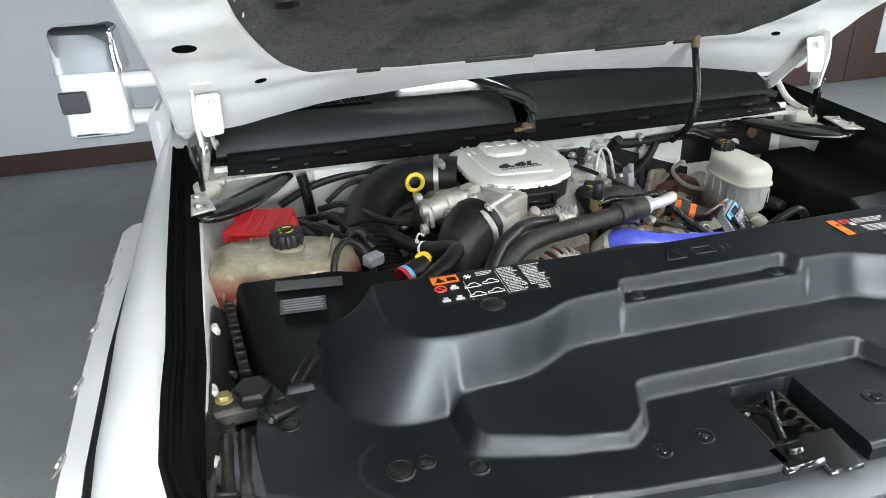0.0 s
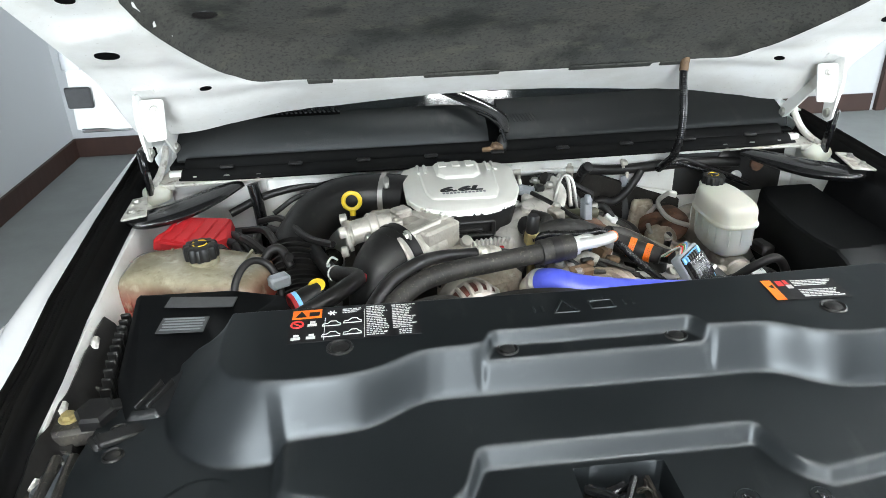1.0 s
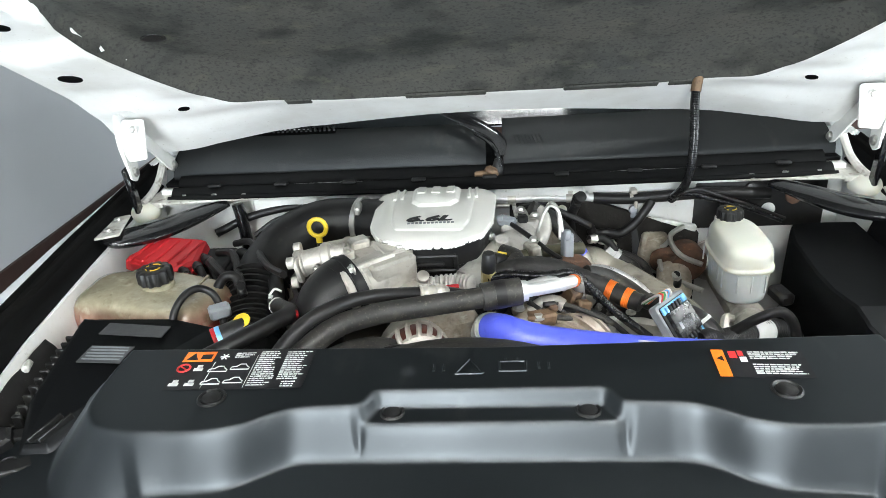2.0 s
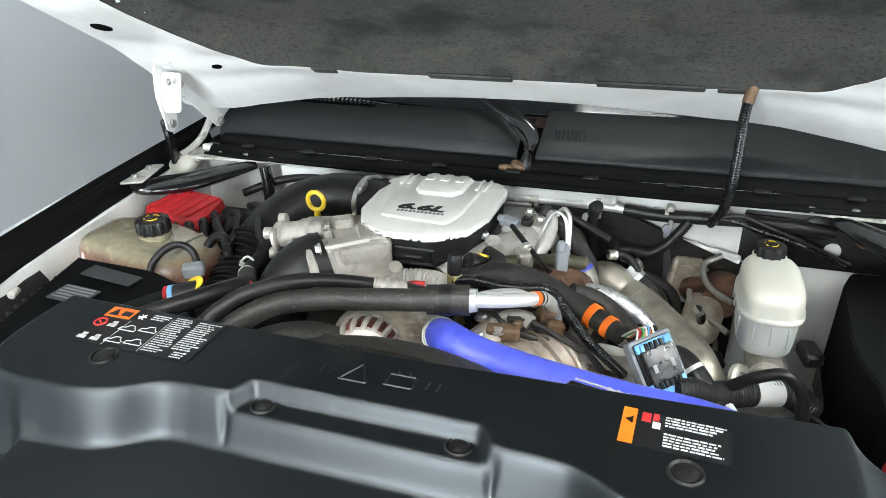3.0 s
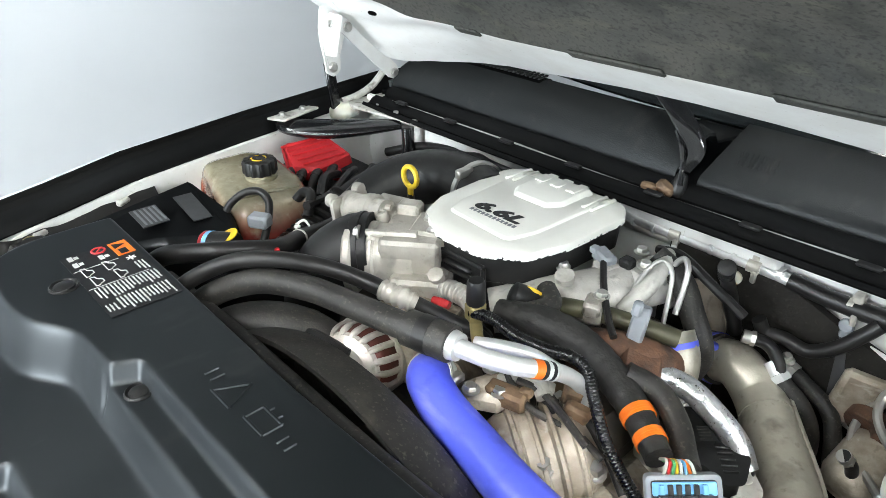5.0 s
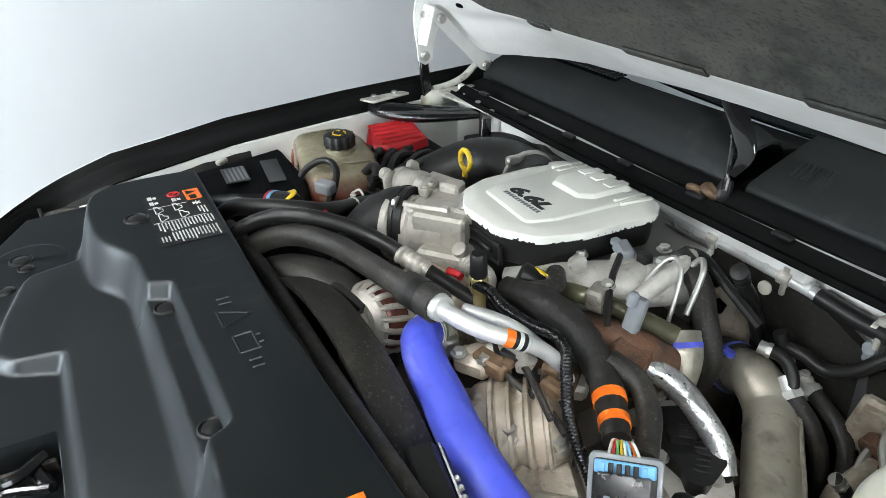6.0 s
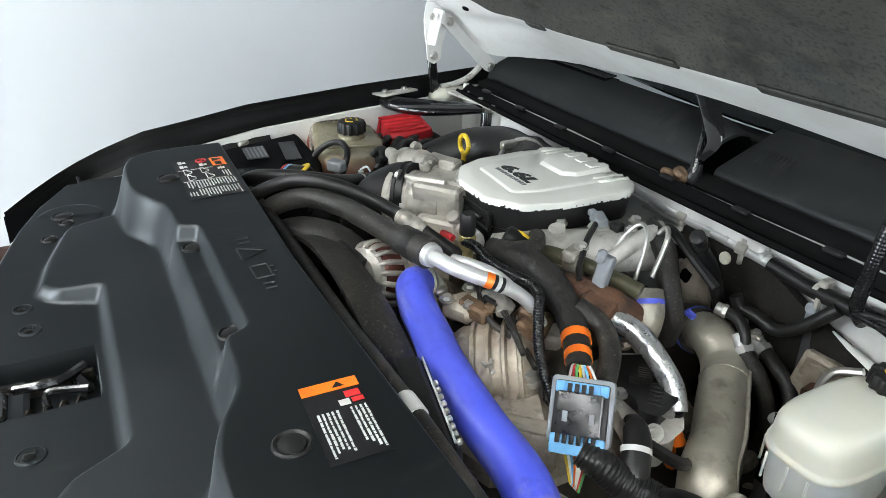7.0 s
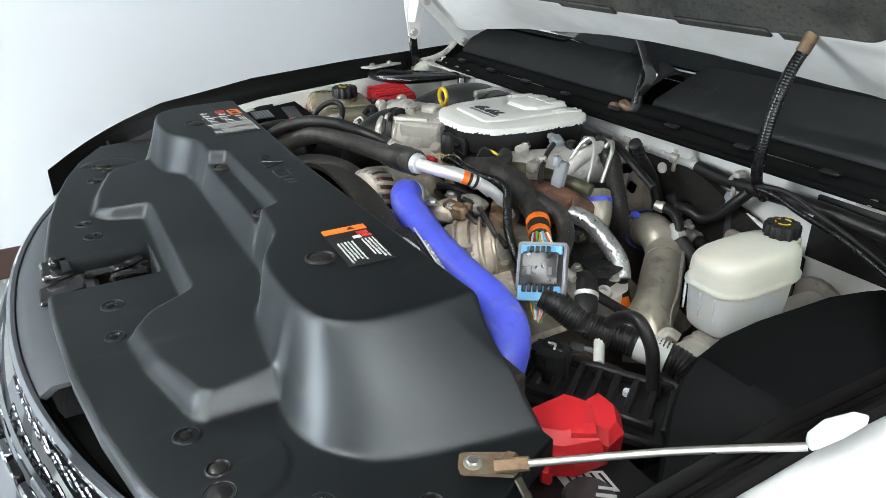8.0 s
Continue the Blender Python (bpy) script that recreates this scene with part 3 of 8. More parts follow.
for y in (EWIN[0] + 0.03, sum(EWIN) / 2, EWIN[1] - 0.03):
    wf.box((X1 + 0.075, y, (WZ0 + WZ1) / 2), (0.07, 0.06, WZ1 - WZ0), 0.004)
for z in (WZ0 + 0.03, WZ1 - 0.03):
    wf.box((X1 + 0.075, sum(EWIN) / 2, z), (0.066, EWIN[1] - EWIN[0], 0.06), 0.004)
part("window_frame", wf, FRAMEWHITE, wd)
lamp = bpy.data.lights.new("window_daylight", "AREA")
lamp.shape, lamp.size, lamp.size_y, lamp.energy, lamp.color = "RECTANGLE", EWIN[1] - EWIN[0] - 0.1, WZ1 - WZ0 - 0.1, EAST_POWER, (0.87, 0.95, 1.0)
lo = new("window_daylight", lamp)
lo.matrix_world = look((X1 + 0.12, sum(EWIN) / 2, (WZ0 + WZ1) / 2), (0, sum(EWIN) / 2, (WZ0 + WZ1) / 2))

# ceiling light panels in rows over the truck, most of them added for light
light_mat = glow("lamp_diffuser", (0.97, 1.0, 0.99), LAMP_GLOW)
lamp_frame = material("lamp_frame_white", (0.7, 0.7, 0.7), 0.5, scale=5, amount=0.2)
first = None
for i, (x, y) in enumerate([(0.2, 1.25), (4.7, 1.25)] + [(x, y) for y in (-1.9, -2.6, -3.3) for x in (-0.3, 0.5)] + [(x, y) for y in (-1.6, -1.0, -0.4) for x in (2.3, 3.1)] + [(2.3, 0.3), (3.1, 0.3), (3.9, 0.3), (3.9, -0.6)] + [(x, y) for y in (-1.35, -1.9) for x in (-1.1, 1.2)] + [(-0.3, -1.35), (0.5, -1.35)]):
    if first is None:
        first = thing("ceiling_light", (x, y, TOP), "twin-tube white ceiling light in a white frame, most copies added for light", "ceiling light", "ceiling light panels")
        fs = Shape()
        for dx, dy, sx, sy in ((0, 0.135, 0.60, 0.03), (0, -0.135, 0.60, 0.03), (0.285, 0, 0.03, 0.24), (-0.285, 0, 0.03, 0.24), (0, 0, 0.54, 0.09)):
            fs.box((x + dx, y + dy, TOP - 0.02), (sx, sy, 0.04), 0.003)
        part("frame", fs, lamp_frame, first)
        for dy in (-0.0815, 0.0815):
            part("diffuser", Shape().box((x, y + dy, TOP - 0.014), (0.54, 0.07, 0.02), 0.002), light_mat, first, "glowing white tube diffuser")
    else:
        copy_thing(first, pose(x, y, TOP))

# ---- the truck's body ----
truck = thing("pickup_truck", (0, 0.9, 0), "white pickup truck with its bonnet open and bolted-on wheel arch flares", "pickup truck")


def crest(y):
    """Height of the wing's top edge along the truck."""
    return float(np.interp(y, [-0.42, -0.3, -0.12, 0.0, 0.23, 0.5, 0.9, 1.3], [1.00, 1.045, 1.10, 1.14, 1.172, 1.186, 1.197, 1.205]))


def swing(y):
    """How far the wing bends in towards the nose."""
    return 0.30 * max(0.0, (-0.08 - y) / 0.30) ** 1.8


def splay(x, y):
    """The seal and the wing's inner edge run outwards towards the cab."""
    return 0.062 * max(0.0, y - 0.10) * max(0.25, min(1.0, (0.86 - x) / 0.09))


def wing_rows(sx, cols, ys):
    return [[(sx * (x + splay(x, y) - swing(y) * k), y, crest(y) + dz) for x, dz, k in cols] for y in ys]


YS = [-0.265 + 0.045 * i for i in range(31)]
for sx, side in ((-1, "left"), (1, "right")):
    fe = Shape()
    cols = [(0.758, -0.006, 0.95), (0.775, -0.003, 0.95), (0.792, 0.001, 1), (0.812, 0.002, 1), (0.832, -0.006, 1), (0.852, -0.024, 1), (0.868, -0.052, 1), (0.880, -0.10, 1), (0.886, -0.2, 1), (0.884, -0.32, 1), (0.872, -0.5, 1), (0.86, -0.62, 1)]
    fe.sheet([row[::sx] for row in wing_rows(sx, cols, YS)], np.array([-0.012 * sx, 0, -0.004]))
    wing = part("front_wing", fe, PAINT, truck, "white painted wing")
    sl = Shape()
    sprof = [(0.742, -0.004), (0.743, 0.010), (0.747, 0.015), (0.751, 0.010), (0.754, 0.006), (0.758, 0.009), (0.761, 0.006), (0.765, 0.009), (0.768, 0.007), (0.772, 0.014), (0.776, 0.013), (0.778, 0.002), (0.775, -0.004)]
    sl.loft([[(sx * (x + splay(0.76, y) - swing(y)), y, crest(y) + dz) for x, dz in sprof] for y in YS[0:27]])
    part("seal_strip", sl, SEALDUST, wing, "ribbed black rubber bonnet seal")
    sk = Shape()
    kprof = [(0.744, 0.008), (0.740, 0.002), (0.738, -0.010), (0.734, -0.022), (0.728, -0.028), (0.730, -0.032), (0.742, -0.030), (0.750, -0.006)]
    sk.loft([[(sx * (x + splay(0.76, y) - swing(y)), y, crest(y) + dz) for x, dz in kprof] for y in YS[0:26]])
    part("seal_skirt", sk, SEAL, wing, "black rubber flap inside the bonnet seal")
    gp = Shape().tube([(sx * (0.884 - swing(y)), y, crest(y) - 0.085 - 0.10 * max(0, y - 0.25) ** 2) for y in YS[2:23]], 0.006, 8, 1)
    part("flare_gasket", gp, RUBBER, wing)
    fl = Shape()
    fcols = [(0.884, -0.090, 1), (0.905, -0.093, 1), (0.930, -0.108, 1), (0.942, -0.14, 1), (0.946, -0.22, 1), (0.935, -0.32, 1)]
    fl.sheet([row[::sx] for row in wing_rows(sx, fcols, YS[2:23])], np.array([-0.012 * sx, 0, -0.004]))
    flare = part("wheel_arch_flare", fl, PAINT, truck, "white bolt-on flare with recessed pockets")
    for y in (-0.12, 0.05, 0.2, 0.35, 0.5, 0.63):
        bx = Shape()
        c = (sx * (0.936 - swing(y)), y, crest(y) - 0.115)
        bx.lathe([(0.0, 0), (0.016, 0), (0.019, 0.003), (0.014, 0.004), (0.012, 0.001), (0.0, 0.001)], c, (sx * 0.75, 0, 0.66), 20)
        bx.bolt((c[0], c[1], c[2]), 0.006, 0.006, (sx * 0.75, 0, 0.66))
        part("flare_bolt", bx, STEEL, flare)
    # inner wing: white apron with a folded top
    ap = Shape()
    yy = [-0.15, 0.05, 0.25, 0.45, 0.65, 0.80]
    ap.sheet([[(sx * (0.762 + splay(0.76, y)), y, crest(y) - 0.010), (sx * (0.744 + splay(0.76, y)), y, crest(y) - 0.024), (sx * (0.728 + 0.8 * splay(0.76, y)), y, crest(y) - 0.033), (sx * (0.724 + 0.6 * splay(0.76, y)), y, crest(y) - 0.06), (sx * 0.716, y, 1.02), (sx * 0.69, y, 0.86), (sx * 0.66, y, 0.60)][::sx] for y in yy], np.array([0.006 * sx, 0, -0.002]))
    part("inner_wing", ap, PAINT_INNER, truck, "white inner wing panel")

# Black sheet added over the right inner wing to darken it.
rl = Shape().sheet([[(0.732 + 0.8 * splay(0.76, y), y, crest(y) - 0.027), (0.727 + 0.7 * splay(0.76, y), y, crest(y) - 0.036), (0.720 + 0.5 * splay(0.76, y), y, crest(y) - 0.062), (0.708, y, 1.03), (0.684, y, 0.90)] for y in np.linspace(0.0, 0.62, 26)], np.array([-0.003, 0, 0.002]))
part("wing_liner", rl, MATTE, truck, "black sheet added over the inner wing")
ln = Shape()
ln.sheet([[(-(0.728 - 0.4 * swing(y)), y, crest(y) - float(np.interp(y, (-0.04, 0.08), (0.026, 0.048))) + 0.008 * noise.noise((0, y * 22, 2.0))), (-0.715, y, crest(y) - 0.062 + 0.006 * noise.noise((0, y * 22, 2.0))), (-0.700, y, 1.07 + 0.02 * noise.noise((1, y * 30, 2.0))), (-0.685, y, 0.98)] for y in np.linspace(-0.16, 0.26, 40)], np.array([0.004, 0, 0.003]))
liner = part("wing_liner", ln, RUBBER, truck, "grimy black sheet added over the inner wing")
lg = random.Random(5)
for k in range(16):
    y = -0.13 + 0.026 * k
    part("liner_rib", Shape().box((-0.712 + lg.uniform(-0.006, 0.006), y, 1.060 + lg.uniform(-0.012, 0.012)), (0.026, 0.006, lg.uniform(0.03, 0.07)), 0.002, (lg.uniform(-8, 8), 18, lg.uniform(-10, 10))), DUSTY if k % 3 else PLASTIC, liner)
for y, z, mt in ((0.20, 1.115, PAINT_DIRTY), (0.06, 1.10, PAINT_DIRTY), (-0.06, 1.075, PAINT_DIRTY), (0.13, 1.085, STEEL)):
    part("liner_clip", Shape().box((-0.722, y, z), (0.012, 0.026, 0.018), 0.004, (0, 20, lg.uniform(-20, 20))), mt, liner)

# firewall, cowl and windscreen
fw = Shape().box((0, 0.759, 0.935), (1.46, 0.012, 0.52), 0.002)
fw.box((-0.16, 0.742, 1.158), (0.72, 0.022, 0.036), 0.006)
part("firewall", fw, PAINT_INNER, truck, "white painted firewall")
lip = Shape()
prof = [(0.700, 1.187), (0.697, 1.191), (0.703, 1.196), (0.711, 1.191), (0.718, 1.191), (0.726, 1.199), (0.738, 1.203), (0.748, 1.194), (0.762, 1.196), (0.772, 1.209), (0.786, 1.213), (0.796, 1.204), (0.80, 1.19), (0.78, 1.184)]
xs = np.linspace(-0.70, 0.70, 29)


def bow(x):
    return 0.018 * (x / 0.7) ** 2


lip.loft([[(x, y + bow(x), z - 0.004 * (x / 0.7) ** 2) for y, z in prof] for x in xs])
part("cowl_seal", lip, SEAL, truck, "ribbed black cowl seal along the firewall")
for x in np.arange(-0.6, 0.65, 0.15):
    part("seal_clip", Shape().box((x, 0.731 + bow(x), 1.205), (0.03, 0.012, 0.006), 0.002), PLASTIC, truck)
for a, b in ((-0.725, -0.008), (0.03, 0.735)):
    cw = Shape()
    n = 16
    rows = []
    for i in range(n + 1):
        x = a + (b - a) * i / n
        e = min(1.0, min(i, n - i) / 1.2)
        if a > 0:
            rows.append([(x, yy + bow(x), zz) for yy, zz in ((0.800, 1.196), (0.803, 1.212), (0.808, 1.219), (0.86, 1.238), (0.91, 1.256), (0.945, 1.268), (0.950, 1.268), (0.953, 1.262), (0.955, 1.23), (1.04, 1.215))])
            continue
        rows.append([(x, 0.800 + bow(x), 1.200), (x, 0.806 + bow(x), 1.218 + 0.012 * e), (x, 0.83 + bow(x), 1.238 + 0.016 * e), (x, 0.865 + bow(x), 1.252 + 0.018 * e), (x, 0.893 + bow(x), 1.257 + 0.018 * e), (x, 0.915 + bow(x), 1.252 + 0.016 * e), (x, 0.93 + bow(x), 1.235), (x, 1.04, 1.222)])
    cw.sheet(rows, np.array([0, 0.002, -0.006]))
    panel = part("cowl_panel", cw, COWL, truck, "grained dark grey cowl panel")
    # a slatted air intake on each panel
    if a < 0:
        # Black sheet laid on the closed panel as the shade between the slats.
        part("vent_gap_shade", Shape().sheet([[(x, 0.872 + bow(x), 1.2715), (x, 0.893 + bow(x), 1.2768), (x, 0.912 + bow(x), 1.2708)] for x in np.linspace(-0.700, -0.350, 15)], np.array([0, 0, -0.002])), HOLESHADE, panel)
        for k in range(32):
            x = -0.698 + 0.011 * k
            part("vent_rib", Shape().box((x, 0.892 + bow(x), 1.2775), (0.0058, 0.040, 0.0036), 0.0012, (-3, 0, 14)), COWL, panel)
    else:
        for k in range(8):
            x = 0.060 + 0.008 * k
            part("vent_rib", Shape().box((x, 0.868 + bow(x), 1.2400), (0.004, 0.036, 0.004), 0.0012, (20, 0, 14)), COWL, panel)
part("cowl_trough", Shape().box((0, 0.93, 1.188), (1.48, 0.26, 0.012), 0.003), MATTE, truck, "black trough below the cowl panels")
ws = Shape()
ws.sheet([[(x, 1.02 + 0.10 * (1 - (x / 0.75) ** 2) * 0 + 0.12 * (x / 0.75) ** 2 + 0.62 * s, 1.235 + 0.42 * s) for x in np.linspace(-0.78, 0.78, 15)] for s in (0, 0.35, 0.7, 1.0)], np.array([0, 0.003, -0.005]))
part("windscreen", ws, GLASS, truck, "dark windscreen reflecting ceiling lights")
rf = Shape().box((0, 2.35, 1.66), (1.5, 1.4, 0.05), 0.02)
part("roof", rf, PAINT, truck)
for sx in (-1, 1):
    part("pillar", Shape().box((sx * 0.80, 1.32, 1.44), (0.05, 0.82, 0.06), 0.02, (34, 0, 0)), PAINT, truck)
    part("cab_door", Shape().box((sx * 0.90, 2.1, 0.85), (0.06, 1.7, 0.72), 0.025), PAINT, truck)
part("floor_pan", Shape().box((0, 1.4, 0.42), (1.6, 3.0, 0.08), 0.02), DARK, truck)
for sx in (-1, 1):
    for y in (0.35, 2.7):
        wh = Shape().lathe([(0.20, 0), (0.30, 0.005), (0.385, 0.03), (0.40, 0.07), (0.40, 0.2), (0.385, 0.24), (0.30, 0.265), (0.2, 0.265)], (sx * 0.70 - 0.13, y, 0.40), (1, 0, 0), 32)
        tyre = part("tyre", wh, RUBBER, truck)
        part("rim", Shape().lathe([(0.02, 0), (0.19, 0.02), (0.2, 0.05), (0.2, 0.24), (0.19, 0.25), (0.02, 0.27)], (sx * 0.70 - 0.133, y, 0.40), (1, 0, 0), 24), CHROME, tyre)

# door mirror on a double arm
mirror = part("mirror_housing", Shape().prism(round_poly([(-1.165, 1.375), (-0.985, 1.36), (-0.985, 1.47), (-1.15, 1.49)], 0.02), 1.135, 1.43, 0.02, None, 0.05), PAINT, truck, "white towing mirror with chrome cap")
mc = Shape().prism(round_poly([(-1.162, 1.366), (-0.975, 1.348), (-0.97, 1.46), (-1.15, 1.485)], 0.022), 1.312, 1.436, 0.022, None, 0.06)
part("mirror_cap", mc, CHROME, mirror, "polished chrome mirror cap")
part("turn_lamp", Shape().box((-1.125, 1.366, 1.232), (0.076, 0.012, 0.062), 0.004, (0, 0, -5)), LABELGREY, mirror, "smoked grey turn signal lens")
for z in (1.275, 1.165):
    part("mirror_arm", Shape().box((-0.945, 1.42, z), (0.16, 0.05, 0.045), 0.012), PAINT, mirror)
part("mirror_trim", Shape().box((-1.07, 1.40, 1.133), (0.15, 0.07, 0.014), 0.005), CHROME, mirror)


# ---- the open bonnet ----
def hood_z(x, y):
    s = max(0.0, min(1.0, (abs(x) - 0.40) / 0.32))
    q = max(0.0, min(1.0, (y - 0.60) / 0.24))
    s, q = s * s * (3 - 2 * s), q * q * (3 - 2 * q)
    return 1.385 - 0.62 * (y - 0.717) - 0.05 * (y - 0.717) ** 2 - 0.052 * s * q - 0.012 * s


def pad_edge(x):
    return 0.717 - 0.034 * max(0.0, (abs(x) - 0.30) / 0.28) - 0.30 * max(0.0, (abs(x) - 0.47) / 0.165) ** 2.6


def hood_rear(x):
    return float(np.interp(abs(x), [0, 0.12, 0.2, 0.28, 0.36, 0.44, 0.52, 0.6, 0.68, 0.79], [0.815, 0.820, 0.830, 0.842, 0.856, 0.862, 0.842, 0.818, 0.811, 0.802]))


hood = part("bonnet", Shape().box((0, 0.2, 1.78), (0.02, 0.02, 0.02), 0.001), PAINT, truck, "open white bonnet seen from below")
HX = np.linspace(-1, 1, 121)
ROWSV = np.linspace(0, 1, 110) ** 1.15


def panel_z(x, y):
    """Underside of the bonnet's inner panel: pad recess, pressed ribs and swages."""
    z = hood_z(x, y)
    d = pad_edge(x) - y
    k = max(0.0, min(1.0, d / 0.018)) * max(0.0, min(1.0, (0.652 - abs(x)) / 0.014))
    z += 0.010 * k * k * (3 - 2 * k) + 0.034 * max(0.0, min(1.0, (d - 0.01) / 0.10)) ** 0.8 * max(0.0, min(1.0, (0.70 - abs(x)) / 0.06))
    if abs(x) > 0.60:
        side = min(1.0, (abs(x) - 0.60) / 0.03) * min(1.0, max(0.0, (0.775 - abs(x)) / 0.02))
        ledge = max(0.0, min(1.0, (0.455 + 0.25 * (abs(x) - 0.69) - y) / 0.030))
        z += 0.016 * side * ledge * max(0.0, min(1.0, (y - 0.20) / 0.2)) + 0.006 * math.exp(-((y - 0.60) / 0.03) ** 2) * side
    # long swage from the hinge towards the middle of the lip, and the fanned dent above it
    z += 0.006 * math.exp(-((y - (0.735 - 0.10 * (abs(x) - 0.45))) / 0.022) ** 2) * max(0.0, min(1.0, (abs(x) - 0.40) / 0.1))
    return z + 0.007 * math.exp(-((y - 0.655 + 0.12 * (abs(x) - 0.60)) / 0.020) ** 2 - ((abs(x) - 0.58) / 0.07) ** 2)


inner = []
for v in ROWSV:
    row = []
    for u in HX:
        x = (0.79 - 0.02 * v) * u
        y = hood_rear(x) + (-0.42 - hood_rear(x)) * v
        row.append((x, y, panel_z(x, y)))
    inner.append(row)
hs = Shape()
hs.grid(inner)
outer = [[(x * 1.012, y + 0.012, hood_z(x, y) + 0.055 - 0.05 * max(0, abs(x) / 0.79 - 0.86) / 0.14) for x, y, _ in row] for row in inner]
hs.grid([r[::-1] for r in outer])
for a, b in ((inner[0], outer[0]), (outer[-1], inner[-1])):
    hs.grid([b, a])
hs.grid([[r[0] for r in inner], [r[0] for r in outer]])
hs.grid([[r[-1] for r in outer], [r[-1] for r in inner]])
part("inner_panel", hs, PAINT_INNER, hood, "white pressed inner panel of the bonnet", 50)
pd = Shape()
prow = []
for v in np.linspace(0, 1, 40):
    row = []
    for u in HX:
        x = 0.632 * u
        y0 = pad_edge(x) - 0.006
        y = y0 + (-0.3 - y0) * v
        puff = 0.006 * noise.noise((x * 5, y * 5, 1.7)) * min(1.0, v * 10) + 0.010 * min(1.0, 5 * (1 - abs(u))) * min(1.0, v * 12)
        row.append((x, y, panel_z(x, y) - 0.004 - puff * 0.35))
    prow.append(row)
pd.sheet(prow, np.array([0, 0, 0.006]))
pad = part("insulation_pad", pd, PAD, hood, "stained charcoal felt insulation pad", 60)
for x, w in ((-0.375, 0.052), (0.375, 0.052), (-0.08, 0.16), (0.24, 0.18)):
    ty = pad_edge(x) + (0.001 if w < 0.1 else -0.008)
    tab = Shape().box((x, ty, hood_z(x, ty) - 0.0015), (w, 0.022, 0.005), 0.002, (-32, 0, 0))
    part("pad_tab", tab, PAD, pad)


def hood_mark(x, y, rx, ry, proud):
    """A dark oval: a grommet on the pad, a hole's shade painted on the panel."""
    s = Shape()
    pts = []
    for k in range(20):
        a = 2 * math.pi * k / 20
        px, py = x + rx * math.cos(a), y + ry * math.sin(a)
        pts.append((px, py, panel_z(px, py) - proud))
    c = np.mean(np.array(pts), 0)
    ring = [tuple(c + 0.72 * (np.array(p) - c) + np.array([0, 0, 0.0008])) for p in pts]
    s.loft([[(p[0], p[1], p[2] + 0.006) for p in pts], pts, ring])
    return s


for sx in (-1, 1):
    for x, y, rx, ry, proud in ((0.700, 0.362, 0.014, 0.012, 0.0015), (0.718, 0.524, 0.021, 0.014, 0.0015), (0.600, 0.680, 0.012, 0.005, 0.0012), (0.535, 0.490, 0.021, 0.013, 0.0085)):
        # Ovals outside the pad are painted black for the shade in panel holes.
        part("grommet", hood_mark(sx * x, y, rx, ry, proud), HOLESHADE if x > 0.59 else RUBBER, hood)


def hinge(sx):
    br = Shape()
    for loop, x0, x1 in (([(0.652, 1.392), (0.645, 1.35), (0.652, 1.30), (0.655, 1.258), (0.672, 1.247), (0.690, 1.258), (0.692, 1.29), (0.705, 1.325), (0.712, 1.385)], 0.731, 0.735),
                         ([(0.690, 1.372), (0.684, 1.345), (0.812, 1.222), (0.830, 1.214), (0.842, 1.226), (0.835, 1.245), (0.722, 1.355)], 0.722, 0.7265)):
        loop = round_poly(loop, 0.008, 3)
        br.loft([[(sx * x, y, z) for y, z in q] for q, x in ((loop, x0), (loop, x1))])
    br.box((sx * 0.715, 0.683, 1.386), (0.040, 0.066, 0.005), 0.0015, (-31, 0, 0))
    br.tube([(sx * 0.7345, 0.655, 1.375), (sx * 0.7365, 0.652, 1.33), (sx * 0.7345, 0.660, 1.275)], 0.0045, 8)
    br.prism(round_poly([(-0.022, -0.040), (0.016, -0.044), (0.026, -0.020), (0.022, 0.040), (-0.024, 0.040)], 0.007, 3), 0.0, 0.004, 0.001, Matrix.Translation((sx * 0.708, 0.664, 1.338)) @ Euler((radians(76), 0, 0)).to_matrix().to_4x4() @ Matrix.Diagonal((sx, 1, 1, 1)))
    h = part("bonnet_hinge", br, PAINT_INNER, truck, "cream-white pressed steel hinge")
    lk = Shape().box((sx * 0.752, 0.680, 1.224), (0.012, 0.024, 0.105), 0.004, (6, 0, 0))
    part("link", lk, GLOSS, h, "black link arm")
    b2 = Shape().tube([(sx * 0.742, 0.815, 1.235), (sx * 0.745, 0.78, 1.205), (sx * 0.748, 0.74, 1.19), (sx * 0.75, 0.70, 1.185)], 0.008, 8)
    b2.box((sx * 0.725, 0.76, 1.178), (0.05, 0.11, 0.012), 0.003, (0, 0, 8 * sx))
    part("lower_bracket", b2, PAINT_DIRTY, h)
    for c in ((0.730, 0.671, 1.268), (0.7215, 0.708, 1.345), (0.7215, 0.826, 1.230)):
        part("pivot_bolt", Shape().bolt((sx * c[0], c[1], c[2]), 0.008, 0.006, (-sx, 0, 0.1)), STEEL, h)
    for c in ((0.700, 0.652, 1.362), (0.716, 0.660, 1.315)):
        part("plate_bolt", Shape().bolt((sx * c[0], c[1], c[2]), 0.006, 0.005, (0, -0.97, 0.24)), STEEL, h)
    dm = Shape().lathe([(0.034, 0), (0.035, 0.004), (0.031, 0.014), (0.022, 0.022), (0.010, 0.026), (0.001, 0.027)], (sx * 0.750, 0.705, 1.158), (0, -0.15, 1), 24)
    part("mount_dome", dm, CREAM, h, "cream domed mount")


